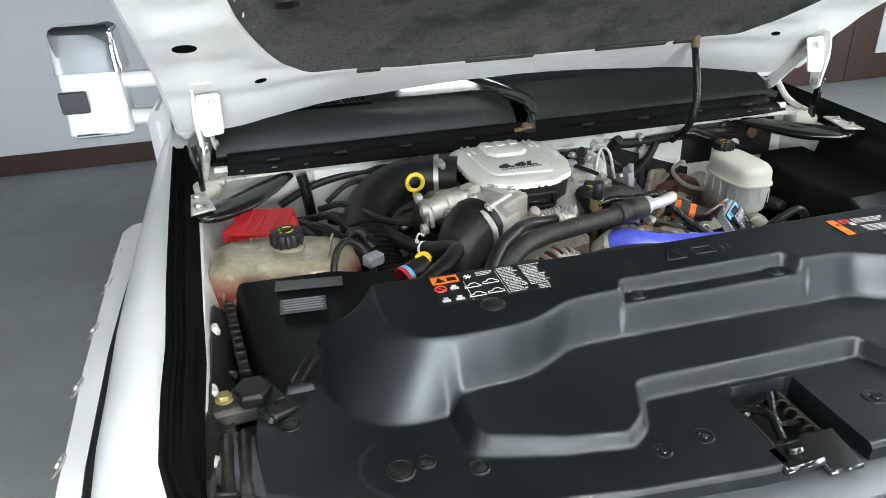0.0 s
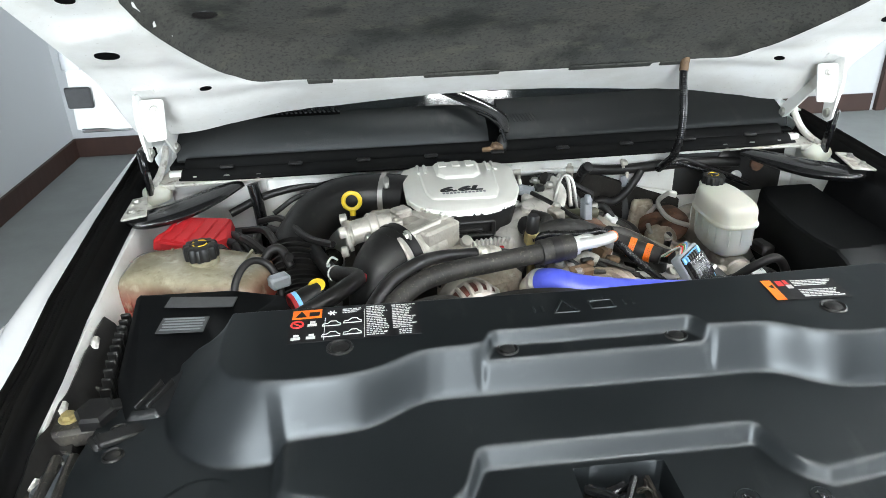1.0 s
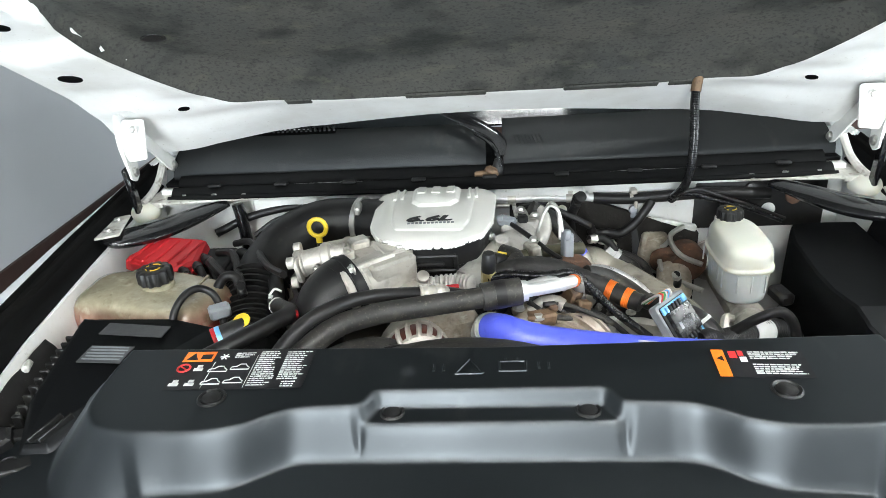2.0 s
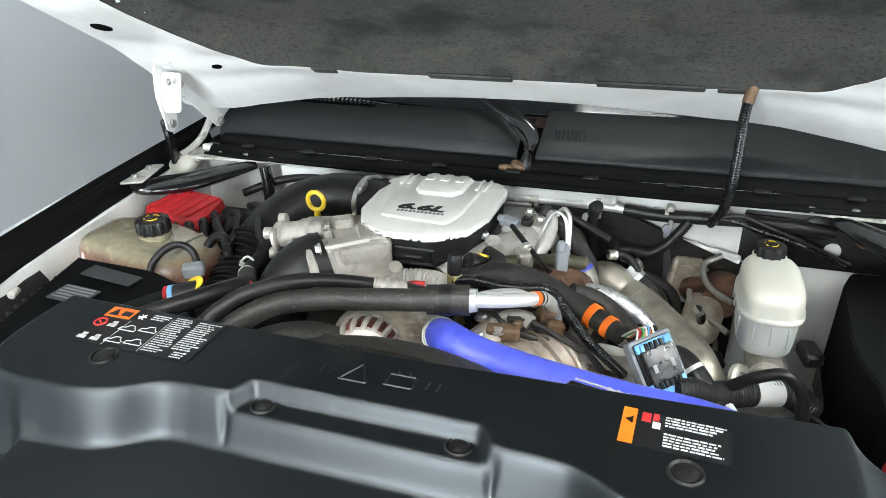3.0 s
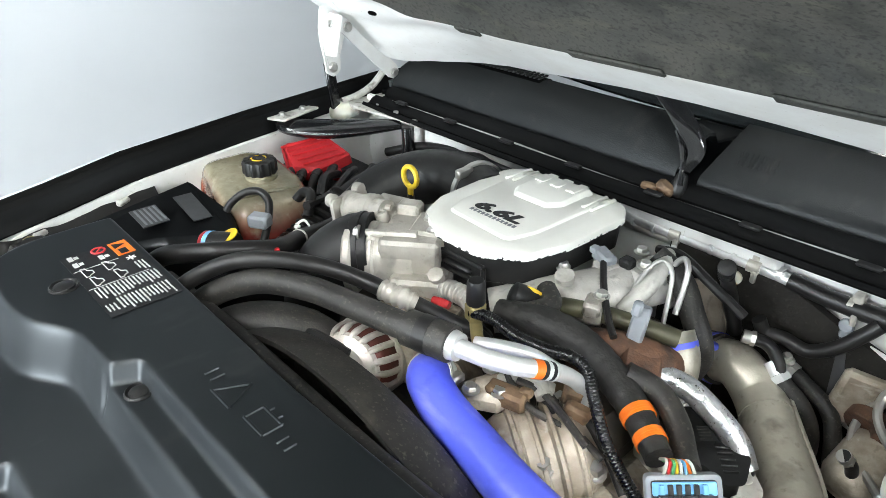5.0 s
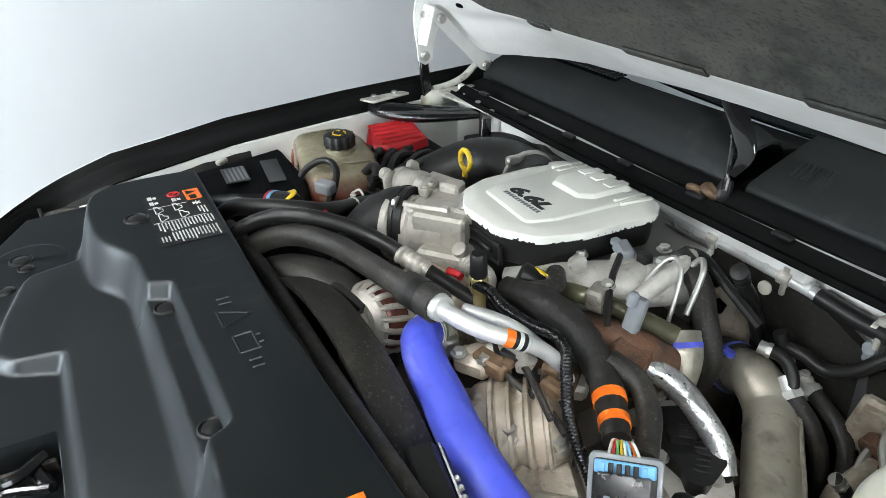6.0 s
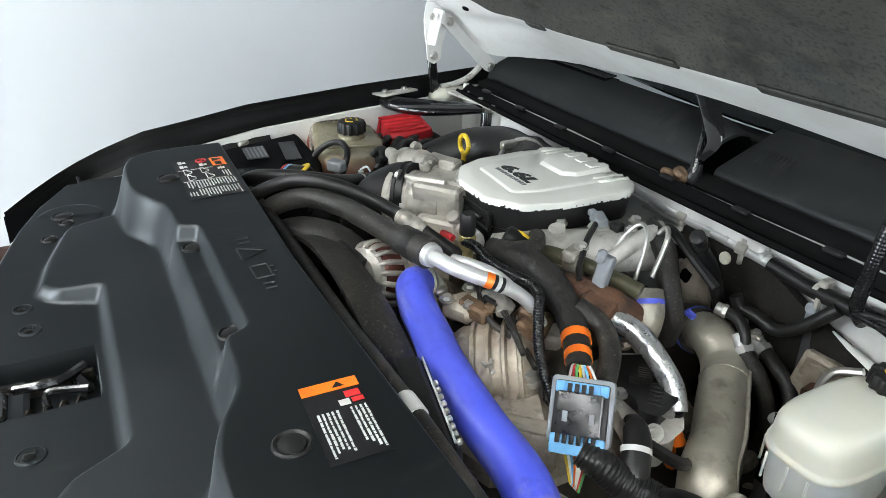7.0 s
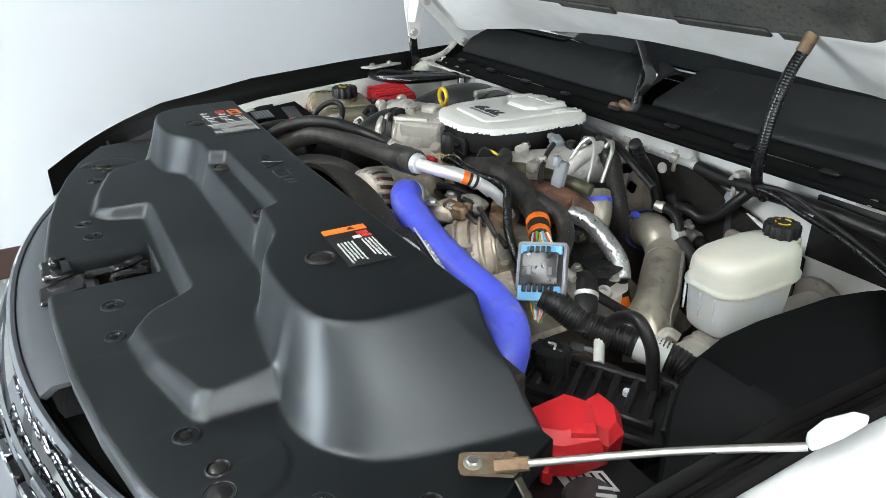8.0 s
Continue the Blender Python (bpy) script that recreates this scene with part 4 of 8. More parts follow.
hinge(-1)
hinge(1)
for sx in (-1, 1):
    br = thing("wing_brace", (sx * 0.66, 0.62, 1.15), "glossy black curved brace between wing and cowl with white bolted ends", "brace", "wing braces")
    bar = Shape()
    bar.tube([(sx * 0.768, 0.555, 1.170), (sx * 0.735, 0.562, 1.165), (sx * 0.68, 0.605, 1.163), (sx * 0.63, 0.66, 1.166), (sx * 0.575, 0.722, 1.172)], [0.016, 0.030, 0.034, 0.030, 0.018], 14, 8, flat=0.5)
    part("bar", bar, GLOSS, br)
    pl = Shape().box((sx * 0.757, 0.580, 1.184), (0.052, 0.105, 0.005), 0.002, (0, 4 * sx, -14 * sx))
    pl.box((sx * 0.605, 0.728, 1.181), (0.205, 0.036, 0.006), 0.002, (0, -2 * sx, -9 * sx))
    part("end_plate", pl, PAINT_DIRTY, br, "scuffed white end plate")
    for c in ((0.752, 0.552, 1.187), (0.758, 0.605, 1.187), (0.53, 0.717, 1.186), (0.60, 0.728, 1.185), (0.67, 0.739, 1.183)):
        part("bolt", Shape().bolt((sx * c[0], c[1], c[2]), 0.0065, 0.006), STEEL, br)

# wiper with its pivot between the cowl panels
wp = thing("windscreen_wiper", (0.012, 0.78, 1.21), "black windscreen wiper arm resting between the cowl panels", "wiper")
arm = Shape().tube([(0.022, 0.770, 1.236), (0.02, 0.80, 1.262), (-0.03, 0.84, 1.288), (-0.12, 0.90, 1.318), (-0.25, 0.97, 1.35)], [0.010, 0.015, 0.016, 0.015, 0.012], 10, 6, flat=0.35)
arm.tube([(0.024, 0.762, 1.215), (0.016, 0.775, 1.245), (-0.004, 0.800, 1.262), (-0.030, 0.830, 1.270)], 0.0045, 8, 6)
part("arm", arm, GLOSS, wp)
part("pivot", Shape().lathe([(0.012, 0), (0.014, 0.01), (0.010, 0.026), (0.008, 0.034), (0.002, 0.036)], (0.016, 0.768, 1.195), (0.1, 0.2, 1), 16), PLASTIC, wp)
part("pivot_nut", Shape().box((0.004, 0.757, 1.206), (0.03, 0.022, 0.02), 0.006, (20, 30, 10)).tube([(-0.006, 0.752, 1.200), (-0.014, 0.748, 1.205), (-0.03, 0.752, 1.202)], 0.007, 8), TAN, wp, "rust-tan corroded nut")
bl = Shape().tube([(-0.62, 1.06, 1.27), (-0.25, 1.02, 1.30), (0.25, 1.02, 1.302), (0.66, 1.06, 1.275)], 0.012, 8, 6)
bl.tube([(0.02, 1.0, 1.285), (0.35, 0.985, 1.285), (0.70, 1.02, 1.25)], 0.009, 8, 6)
part("blade", bl, RUBBER, wp)

# engine bay floor and sides, dark below everything
bay = Shape().box((0, 0.36, 0.62), (1.4, 0.86, 0.05), 0.004)
bay.box((-0.06, 0.145, 0.84), (1.12, 0.05, 0.50), 0.006)
part("engine_bay_floor", bay, DARK, truck)

# ---- front header and grille ----
# The first stretch has its reflection painted in grey, the second stays black.
for x0, x1, n, back, drop, mat, lab in ((-0.74, 0.235, 31, 0.105, 0.0, NOSEREFLECT, "smooth closing panel behind the grille, its reflection painted in grey"), (0.237, 0.74, 21, 0.09, 0.045, MATTE, "black closing panel behind the grille")):
    nose = Shape()
    nrow = []
    for x in np.linspace(x0, x1, n):
        f = -0.333 + 0.26 * (abs(x) / 0.74) ** 2.2
        nrow.append([(x, f + back, 1.074 - drop), (x, f + 0.050, 1.079 - drop), (x, f + 0.018, 1.079 - drop), (x, f + 0.004, 1.070), (x, f, 1.05), (x, f - 0.004, 0.98)])
    nose.sheet(nrow, np.array([0, 0.006, -0.006]))
    part("nose_panel", nose, mat, truck, lab)
trim = Shape()
trim.loft([[(x, f + y, z) for y, z in ((-0.004, 1.060), (-0.009, 1.064), (-0.008, 1.071), (-0.003, 1.074), (0.002, 1.072), (0.003, 1.062))] for x, f in ((x, -0.333 + 0.26 * (abs(x) / 0.74) ** 2.2) for x in np.linspace(-0.72, 0.72, 41))])
part("grille_trim", trim, CHROME, truck, "polished trim along the grille top")
gr = part("grille", Shape().tube([(x, -0.362 + 0.26 * (abs(x) / 0.74) ** 2.2, 1.020) for x in np.linspace(-0.6, 0.72, 23)], 0.006, 8, 2), CHROME, truck, "chrome grille with rounded openings")
for row in range(2):
    for k in range(16):
        x = 0.16 + 0.034 * k + (0.017 if row % 2 else 0)
        f = -0.344 - 0.010 * row + 0.26 * (abs(x) / 0.74) ** 2.2
        a = math.atan2(0.26 * 2.2 * (abs(x) / 0.74) ** 1.2 / 0.74, 1)
        ring = [(x + 0.0145 * math.cos(t) * math.cos(a), f + 0.0145 * math.cos(t) * math.sin(a), 1.047 - 0.026 * row + 0.0125 * math.sin(t)) for t in np.linspace(0, 2 * math.pi, 11)]
        part("mesh_ring", Shape().tube(ring, 0.0018, 6, 1, caps=False), SMOKED, gr)
for k in range(13):
    x = 0.14 + 0.045 * k
    f = -0.376 + 0.26 * (abs(x) / 0.74) ** 2.2
    a = math.degrees(math.atan2(0.26 * 2.2 * (abs(x) / 0.74) ** 1.2 / 0.74, 1))
    part("block", Shape().box((x, f, 1.000), (0.036, 0.010, 0.034), 0.002, (0, 0, a)), GLOSS if k % 2 else CHROME, gr)
part("grille_backing", Shape().sheet([[(x, -0.325 + 0.26 * (abs(x) / 0.74) ** 2.2, z) for z in (1.04, 0.62)] for x in np.linspace(-0.72, 0.72, 25)], np.array([0, 0.01, 0])), PLASTIC, truck)
part("bumper", Shape().sheet([[(x, -0.47 + 0.3 * (abs(x) / 0.9) ** 2.4 + d, z) for z, d in ((0.74, 0.06), (0.72, 0.0), (0.6, -0.02), (0.46, 0.0))] for x in np.linspace(-0.94, 0.94, 31)], np.array([0, 0.02, 0])), CHROME, truck, "chrome front bumper")

# ---- radiator cover ----
cover = thing("radiator_cover", (0, -0.05, 1.05), "moulded black plastic radiator cover, grained and dusty", "engine cover")


def both(half):
    """A full outline from its right half, front to back."""
    return [(x, y) for x, y in half] + [(-x, y) for x, y in half[::-1] if x > 0]


low_half = [(0.0, -0.288), (0.10, -0.286), (0.25, -0.274), (0.37, -0.256), (0.47, -0.234), (0.56, -0.205), (0.655, -0.158), (0.668, -0.06), (0.66, 0.02), (0.628, 0.075), (0.606, 0.122), (0.50, 0.112), (0.0, 0.10)]
mid_half_b = [(0.0, -0.132), (0.168, -0.132), (0.196, -0.190), (0.222, -0.209), (0.30, -0.197), (0.408, -0.170), (0.418, -0.160), (0.42, -0.06), (0.40, 0.0), (0.0, 0.0)]
mid_half_t = [(0.0, -0.121), (0.172, -0.121), (0.190, -0.175), (0.222, -0.197), (0.30, -0.186), (0.389, -0.160), (0.400, -0.148), (0.402, -0.06), (0.385, 0.0), (0.0, 0.0)]
mr = [0, 0.014, 0.018, 0.012, 0, 0.006, 0.006, 0, 0, 0]
mr = mr + mr[-2:0:-1]
mb, mt = round_poly(both(mid_half_b), mr, 4), round_poly(both(mid_half_t), mr, 4)
# the plateau with its wide conical ends
outer_b = smooth_path([(0.205, -0.037), (0.235, -0.041), (0.262, -0.053), (0.285, -0.066), (0.310, -0.0745), (0.340, -0.078), (0.37, -0.080), (0.41, -0.0845), (0.45, -0.0885), (0.48, -0.086), (0.507, -0.077), (0.533, -0.058), (0.553, -0.034), (0.567, 0.0), (0.5785, 0.045), (0.592, 0.121)], 4)
outer_t = smooth_path([(0.200, -0.0185), (0.228, -0.0225), (0.252, -0.034), (0.274, -0.047), (0.300, -0.0555), (0.330, -0.060), (0.36, -0.0605), (0.395, -0.060), (0.43, -0.0555), (0.456, -0.045), (0.471, -0.028), (0.480, -0.008), (0.483, 0.02), (0.484, 0.05), (0.483, 0.101)], 4)
up_half_b = [(0.0, 0.000), (0.134, 0.000), (0.1545, -0.037), (0.168, -0.037)] + [tuple(p) for p in outer_b] + [(0.60, 0.16), (0.0, 0.16)]
up_half_t = [(0.0, 0.008), (0.134, 0.008), (0.1465, -0.0170), (0.164, -0.0172)] + [tuple(p) for p in outer_t] + [(0.483, 0.16), (0.0, 0.16)]
radii_b = [0, 0.010, 0.004, 0] + [0] * (len(outer_b) + 2)
radii_t = [0, 0.010, 0.004, 0] + [0] * (len(outer_t) + 2)
ub, ut = round_poly(both(up_half_b), radii_b + radii_b[-2:0:-1], 5), round_poly(both(up_half_t), radii_t + radii_t[-2:0:-1], 5)
# the shelf sunk into the plateau's front edge
sb = np.array([(-0.1560, -0.037), (0.1560, -0.037), (0.142, 0.03), (-0.142, 0.03)])
st = np.array([(-0.1520, -0.0234), (0.1520, -0.0234), (0.142, 0.03), (-0.142, 0.03)])


def inside(p, loop):
    """Signed distance of points from a closed outline, positive within."""
    a, b = np.array(loop, float), np.roll(np.array(loop, float), -1, 0)
    best, odd = np.full(len(p), 1e9), np.zeros(len(p), bool)
    for (ax, ay), (bx, by) in zip(a, b):
        dx, dy = bx - ax, by - ay
        t = np.clip(((p[:, 0] - ax) * dx + (p[:, 1] - ay) * dy) / (dx * dx + dy * dy + 1e-12), 0, 1)
        best = np.minimum(best, (p[:, 0] - ax - t * dx) ** 2 + (p[:, 1] - ay - t * dy) ** 2)
        if ay != by:
            odd ^= ((ay > p[:, 1]) != (by > p[:, 1])) & (p[:, 0] < ax + (p[:, 1] - ay) * dx / (by - ay))
    return np.where(odd, 1, -1) * np.sqrt(best)


def rise(p, bottom, top):
    """0 outside the foot of a moulded step, 1 within its top."""
    lo, hi = np.maximum(inside(p, bottom), 0), np.maximum(-inside(p, top), 0)
    return lo / (lo + hi + 1e-9)


def soften(z, cells):
    k = np.exp(-0.5 * (np.arange(-12, 13) / cells) ** 2)
    k /= k.sum()
    for ax in (0, 1):
        pad = np.pad(z, [(12, 12) if i == ax else (0, 0) for i in (0, 1)], mode="edge")
        z = np.apply_along_axis(lambda r: np.convolve(r, k, "valid"), ax, pad)
    return z


CELL = 0.0015
RX, RY = np.arange(-0.03, 0.70, CELL), np.arange(-0.33, 0.15, CELL)
P = np.stack([g.ravel() for g in np.meshgrid(RX, RY, indexing="ij")], 1)
mid_z = 1.128 + 0.13 * (P[:, 1] + 0.121)
zc = 1.102 + (mid_z - 1.102) * rise(P, mb, mt)
zu = zc + (1.205 - zc) * rise(P, ub, ut)
zc = np.maximum(zu, zc + (1.183 - zc) * rise(P, sb, st)).reshape(len(RX), len(RY))
zc = soften(zc, 1.6)
# a faint raised arc at each outer front corner
ga, gb = np.meshgrid(RX - 0.495, RY + 0.155, indexing="ij")
turn = np.arctan2(gb, ga)
zc += 0.0018 * np.clip((0.054 - np.hypot(ga, gb)) / 0.004, 0, 1) * np.clip((turn + 1.3) / 0.3, 0, 1) * np.clip((2.2 - turn) / 0.5, 0, 1)
hole_l, hole_r, hole_b = -0.062, 0.050, -0.143


def front_y(x):
    return float(np.interp(abs(x), [p[0] for p in low_half[:8]], [p[1] for p in low_half[:8]]))


def back_y(x):
    return float(np.interp(abs(x), [0.0, 0.50, 0.606, 0.628, 0.66, 0.668], [0.101, 0.112, 0.122, 0.075, 0.02, -0.06]))


def cover_z(x, y):
    i, j = (abs(x) - RX[0]) / CELL, (y - RY[0]) / CELL
    i0, j0 = int(i), int(j)
    fi, fj = i - i0, j - j0
    z = (zc[i0, j0] * (1 - fi) + zc[i0 + 1, j0] * fi) * (1 - fj) + (zc[i0, j0 + 1] * (1 - fi) + zc[i0 + 1, j0 + 1] * fi) * fj
    edge = min(y - front_y(x), back_y(x) - y, (0.668 - abs(x)) * 2)
    z -= 0.006 * max(0.0, 1 - edge / 0.006) ** 2
    well = min(x - hole_l, hole_r - x, hole_b - y)
    return z + (1.058 - z) * max(0.0, min(1.0, well / 0.003))


cx = sorted(set([round(k * 0.0025, 4) for k in range(-264, 265)] + [s * e for s in (-1, 1) for e in (0.6615, 0.663, 0.6645, 0.666, 0.667)] + [hole_l + 0.003, hole_l, hole_r, hole_r - 0.003]))
cv = np.linspace(0, 1, 190)
body = [[(x, front_y(x) + (back_y(x) - front_y(x)) * v, 0.0) for v in cv] for x in cx]
body = [[(x, y, cover_z(x, y)) for x, y, _ in row] for row in body]
low = Shape().grid(body)
for edge in ([r[0] for r in body], [r[-1] for r in body], body[0], body[-1]):
    low.grid([edge, [(x, y, min(z - 0.004, 1.075)) for x, y, z in edge]])
panel = part("panel", low, COVER, cover, "", 55)


for a, b in (((-0.042, 0.040), (-0.024, 0.072)), ((-0.024, 0.072), (-0.008, 0.040)), ((-0.008, 0.040), (-0.042, 0.040)),
             ((0.012, 0.044), (0.012, 0.064)), ((0.012, 0.064), (0.044, 0.064)), ((0.044, 0.064), (0.044, 0.044)), ((0.044, 0.044), (0.012, 0.044)),
             ((0.020, 0.064), (0.020, 0.070)), ((0.034, 0.064), (0.034, 0.070)), ((-0.068, 0.046), (-0.068, 0.060)), ((-0.056, 0.046), (-0.056, 0.060)), ((0.060, 0.048), (0.060, 0.060)), ((0.072, 0.048), (0.072, 0.060))):
    part("embossed_mark", Shape().tube([(*a, 1.2052), (*b, 1.2052)], 0.0016, 6, 1), COVER, panel)


def push_pin(x, y, z, r=0.012, slot=False, mat=PLASTIC):
    s = Shape().lathe([(r * 1.35, -0.004), (r * 1.35, 0.001), (r * 1.2, 0.0025), (r * 1.02, 0.0005), (r * 1.0, -0.001), (r * 0.9, 0.0018), (r * 0.5, 0.0035), (0.0005, 0.004)], (x, y, z), (0, 0, 1), 24)
    if slot:
        s.box((x, y, z + 0.004), (r * 1.5, r * 0.35, 0.003), 0.001, (0, 0, 25))
    part("push_pin", s, mat, cover)


for x, y, z, r in ((-0.3315, 0, 1.205, 0.013), (0.3315, 0, 1.205, 0.013), (-0.115, -0.004, 1.183, 0.011), (0.113, -0.004, 1.183, 0.011)):
    push_pin(x, y, z, r)
for x, y, r in ((-0.628, 0.003, 0.012), (-0.622, -0.045, 0.013), (-0.41, -0.187, 0.012), (-0.50, -0.165, 0.017), (0.489, -0.166, 0.011), (0.521, -0.172, 0.015), (0.622, -0.02, 0.011)):
    push_pin(x, y, 1.102, r * 0.8, False)


def hole(x, y, z, r):
    """A fixing hole: a soft rim round a flat black disc painted as its shade."""
    part("fixing_rim", Shape().lathe([(r * 1.2, -0.002), (r * 1.15, 0.0010), (r * 1.0, 0.0016), (r * 0.97, 0.0004)], (x, y, z), (0, 0, 1), 24), COVER, cover)
    part("fixing_well_shade", Shape().lathe([(r * 0.98, -0.002), (r * 0.98, 0.0004), (r * 0.5, 0.0003), (0.0005, 0.0003)], (x, y, z), (0, 0, 1), 24), HOLESHADE, cover)
    part("clip_head", Shape().lathe([(r * 0.5, 0.0), (r * 0.48, 0.002), (r * 0.2, 0.003), (0.0005, 0.003)], (x + r * 0.12, y - r * 0.15, z), (0.2, 0.25, 1), 14).box((x - r * 0.35, y + r * 0.3, z + 0.001), (r * 0.5, r * 0.22, 0.002), 0.0006, (0, 0, 30)), GLOSS, cover)


for x, y, r in ((0.120, -0.213, 0.013), (0.202, -0.219, 0.011), (-0.192, -0.223, 0.011), (-0.131, -0.214, 0.012), (0.428, -0.181, 0.012), (0.575, -0.10, 0.012)):
    hole(x, y, 1.1022, r)
push_pin(-0.468, -0.16, 1.102, 0.009, False)

# the bonnet latch in its opening
latch = thing("bonnet_latch", (0, -0.20, 1.0), "greasy steel bonnet latch below an opening in the cover", "latch")
ls = Shape().box((-0.01, -0.20, 1.055), (0.10, 0.10, 0.004), 0.001).box((-0.045, -0.20, 1.068), (0.005, 0.10, 0.03), 0.001, (0, 15, 0)).box((0.03, -0.19, 1.068), (0.005, 0.09, 0.03), 0.001)
part("latch_plate", ls, SHADOWED, latch)
la = Shape().tube([(-0.05, -0.16, 1.085), (-0.02, -0.19, 1.09), (-0.03, -0.235, 1.085)], 0.006, 8).tube([(0.01, -0.155, 1.09), (-0.012, -0.20, 1.082), (0.02, -0.20, 1.075)], 0.005, 8).box((-0.02, -0.165, 1.08), (0.05, 0.016, 0.012), 0.004, (0, 0, 20))
part("latch_lever", la, GLOSS, latch)
sp = Shape().tube([(0.03 * math.cos(k * 0.9) * 0.25 + 0.02, -0.225 + 0.0025 * k, 1.078 + 0.008 * math.sin(k * 0.9)) for k in range(30)], 0.0016, 6, 3)
part("latch_spring", sp, SHADOWED, latch)
pull = Shape().box((-0.045, -0.272, 1.096), (0.06, 0.040, 0.012), 0.004, (0, 0, 4)).box((0.01, -0.268, 1.088), (0.05, 0.06, 0.008), 0.003, (10, 0, 0)).box((-0.048, -0.272, 1.107), (0.02, 0.014, 0.014), 0.004)
part("release_lever", pull, GLOSS, latch, "black plastic release lever")
part("housing", Shape().box((-0.005, -0.2, 1.01), (0.13, 0.17, 0.06), 0.004), MATTE, latch)


# ---- printed labels on the cover ----
def flat(sh, x0, y0, x1, y1, z, skew=0.0):
    """A flat printed rectangle, a hair thick."""
    return sh.add([(x0, y0, z), (x1, y0, z), (x1, y1, z), (x0, y1, z), (x0, y0, z - 0.0004), (x1, y0, z - 0.0004), (x1, y1, z - 0.0004), (x0, y1, z - 0.0004)],
                  [(0, 1, 2, 3), (0, 4, 5, 1), (1, 5, 6, 2), (2, 6, 7, 3), (3, 7, 4, 0)])


rng = random.Random(4)
label = thing("service_label", (-0.31, 0.055, 1.205), "black service label with orange warning block and white print", "label")
x0, x1, y0, y1, zl = -0.400, -0.226, 0.016, 0.098, 1.2062
part("backing", flat(Shape(), x0, y0, x1, y1, zl), LABELBLACK, label)
part("orange_block", flat(Shape(), x0 + 0.002, y1 - 0.024, x0 + 0.042, y1 - 0.002, zl + 0.0006), ORANGE, label)
icon = Shape()
icon.add([(x0 + 0.006, y1 - 0.021, zl + 0.0011), (x0 + 0.022, y1 - 0.021, zl + 0.0011), (x0 + 0.014, y1 - 0.005, zl + 0.0011)], [(0, 1, 2)])
flat(icon, x0 + 0.025, y1 - 0.019, x0 + 0.039, y1 - 0.009, zl + 0.0011)
part("warning_mark", icon, LABELBLACK, label)
redring = Shape().tube([(x0 + 0.010 + 0.008 * math.cos(a), y0 + 0.044 + 0.008 * math.sin(a), zl + 0.0004) for a in np.linspace(0, 6.28, 17)], 0.0014, 6, 1)
redring.tube([(x0 + 0.004, y0 + 0.049, zl + 0.0004), (x0 + 0.016, y0 + 0.039, zl + 0.0004)], 0.0012, 6, 1)
part("red_ring", redring, REDWIRE, label)
white = Shape()
for cx, cy in ((x0 + 0.030, y0 + 0.043), (x0 + 0.010, y0 + 0.012), (x0 + 0.030, y0 + 0.012)):
    flat(white, cx - 0.006, cy - 0.005, cx + 0.006, cy + 0.001, zl + 0.0006)
    flat(white, cx - 0.003, cy + 0.002, cx + 0.004, cy + 0.007, zl + 0.0006)
for k in range(6):
    a = k * math.pi / 3
    white.tube([(x0 + 0.056, y1 - 0.014, zl + 0.0004), (x0 + 0.056 + 0.006 * math.cos(a), y1 - 0.014 + 0.006 * math.sin(a), zl + 0.0004)], 0.0009, 5, 1)
for cx, cy in ((0.056, 0.040), (0.084, 0.044), (0.056, 0.014), (0.084, 0.016)):
    car = [(-0.012, -0.004), (-0.011, 0.001), (-0.005, 0.002), (-0.001, 0.007), (0.006, 0.007), (0.009, 0.002), (0.012, 0.0), (0.012, -0.004), (-0.012, -0.004)]
    white.tube([(x0 + cx + u, y0 + cy + v, zl + 0.0003) for u, v in car], 0.0007, 5, 1)
for blk_x, blk_y, w, n in ((0.070, 0.066, 0.026, 3), (0.103, 0.006, 0.030, 17), (0.138, 0.018, 0.033, 14), (0.146, 0.003, 0.022, 3)):
    for k in range(n):
        at, stop = 0.0, w * rng.uniform(0.65, 1.0)
        while at < stop:
            ww = min(rng.uniform(0.002, 0.0065), stop - at)
            flat(white, x0 + blk_x + at, y0 + blk_y + 0.0044 * k, x0 + blk_x + at + ww, y0 + blk_y + 0.0044 * k + rng.uniform(0.0014, 0.0022), zl + 0.0006)
            at += ww + rng.uniform(0.0007, 0.0014)
white.tube([(x0 + 0.047, y0 + 0.002, zl + 0.0003), (x0 + 0.047, y1 - 0.026, zl + 0.0003)], 0.0004, 4, 1)
white.tube([(x0 + 0.100, y0 + 0.002, zl + 0.0003), (x0 + 0.100, y1 - 0.010, zl + 0.0003)], 0.0004, 4, 1)
part("white_print", white, WHITE, label)

wl = thing("fan_warning_label", (0.32, 0.05, 1.205), "black warning label with orange edge and white print", "label")
m = pose(0.318, 0.049, 1.2062, 0, 0, -3)


def lab(sh, a, b, c, d, z):
    s = flat(Shape(), a, b, c, d, z)
    s.v = [tuple(m @ Vector(p)) for p in s.v]
    return sh.add(s.v, s.f)


part("backing", lab(Shape(), -0.05, -0.027, 0.055, 0.027, 0), LABELBLACK, wl)
part("orange_edge", lab(Shape(), -0.05, -0.027, -0.036, 0.027, 0.0006), ORANGE, wl)
s = Shape()
s.v = [tuple(m @ Vector(p)) for p in ((-0.047, 0.008, 0.0011), (-0.039, 0.002, 0.0011), (-0.039, 0.014, 0.0011))]
s.f = [(0, 1, 2)]
part("warning_mark", s, LABELBLACK, wl)
s = lab(Shape(), -0.031, 0.010, -0.022, 0.024, 0.0006)
lab(s, -0.020, 0.014, -0.014, 0.025, 0.0007)
part("red_figure", s, REDWIRE, wl)
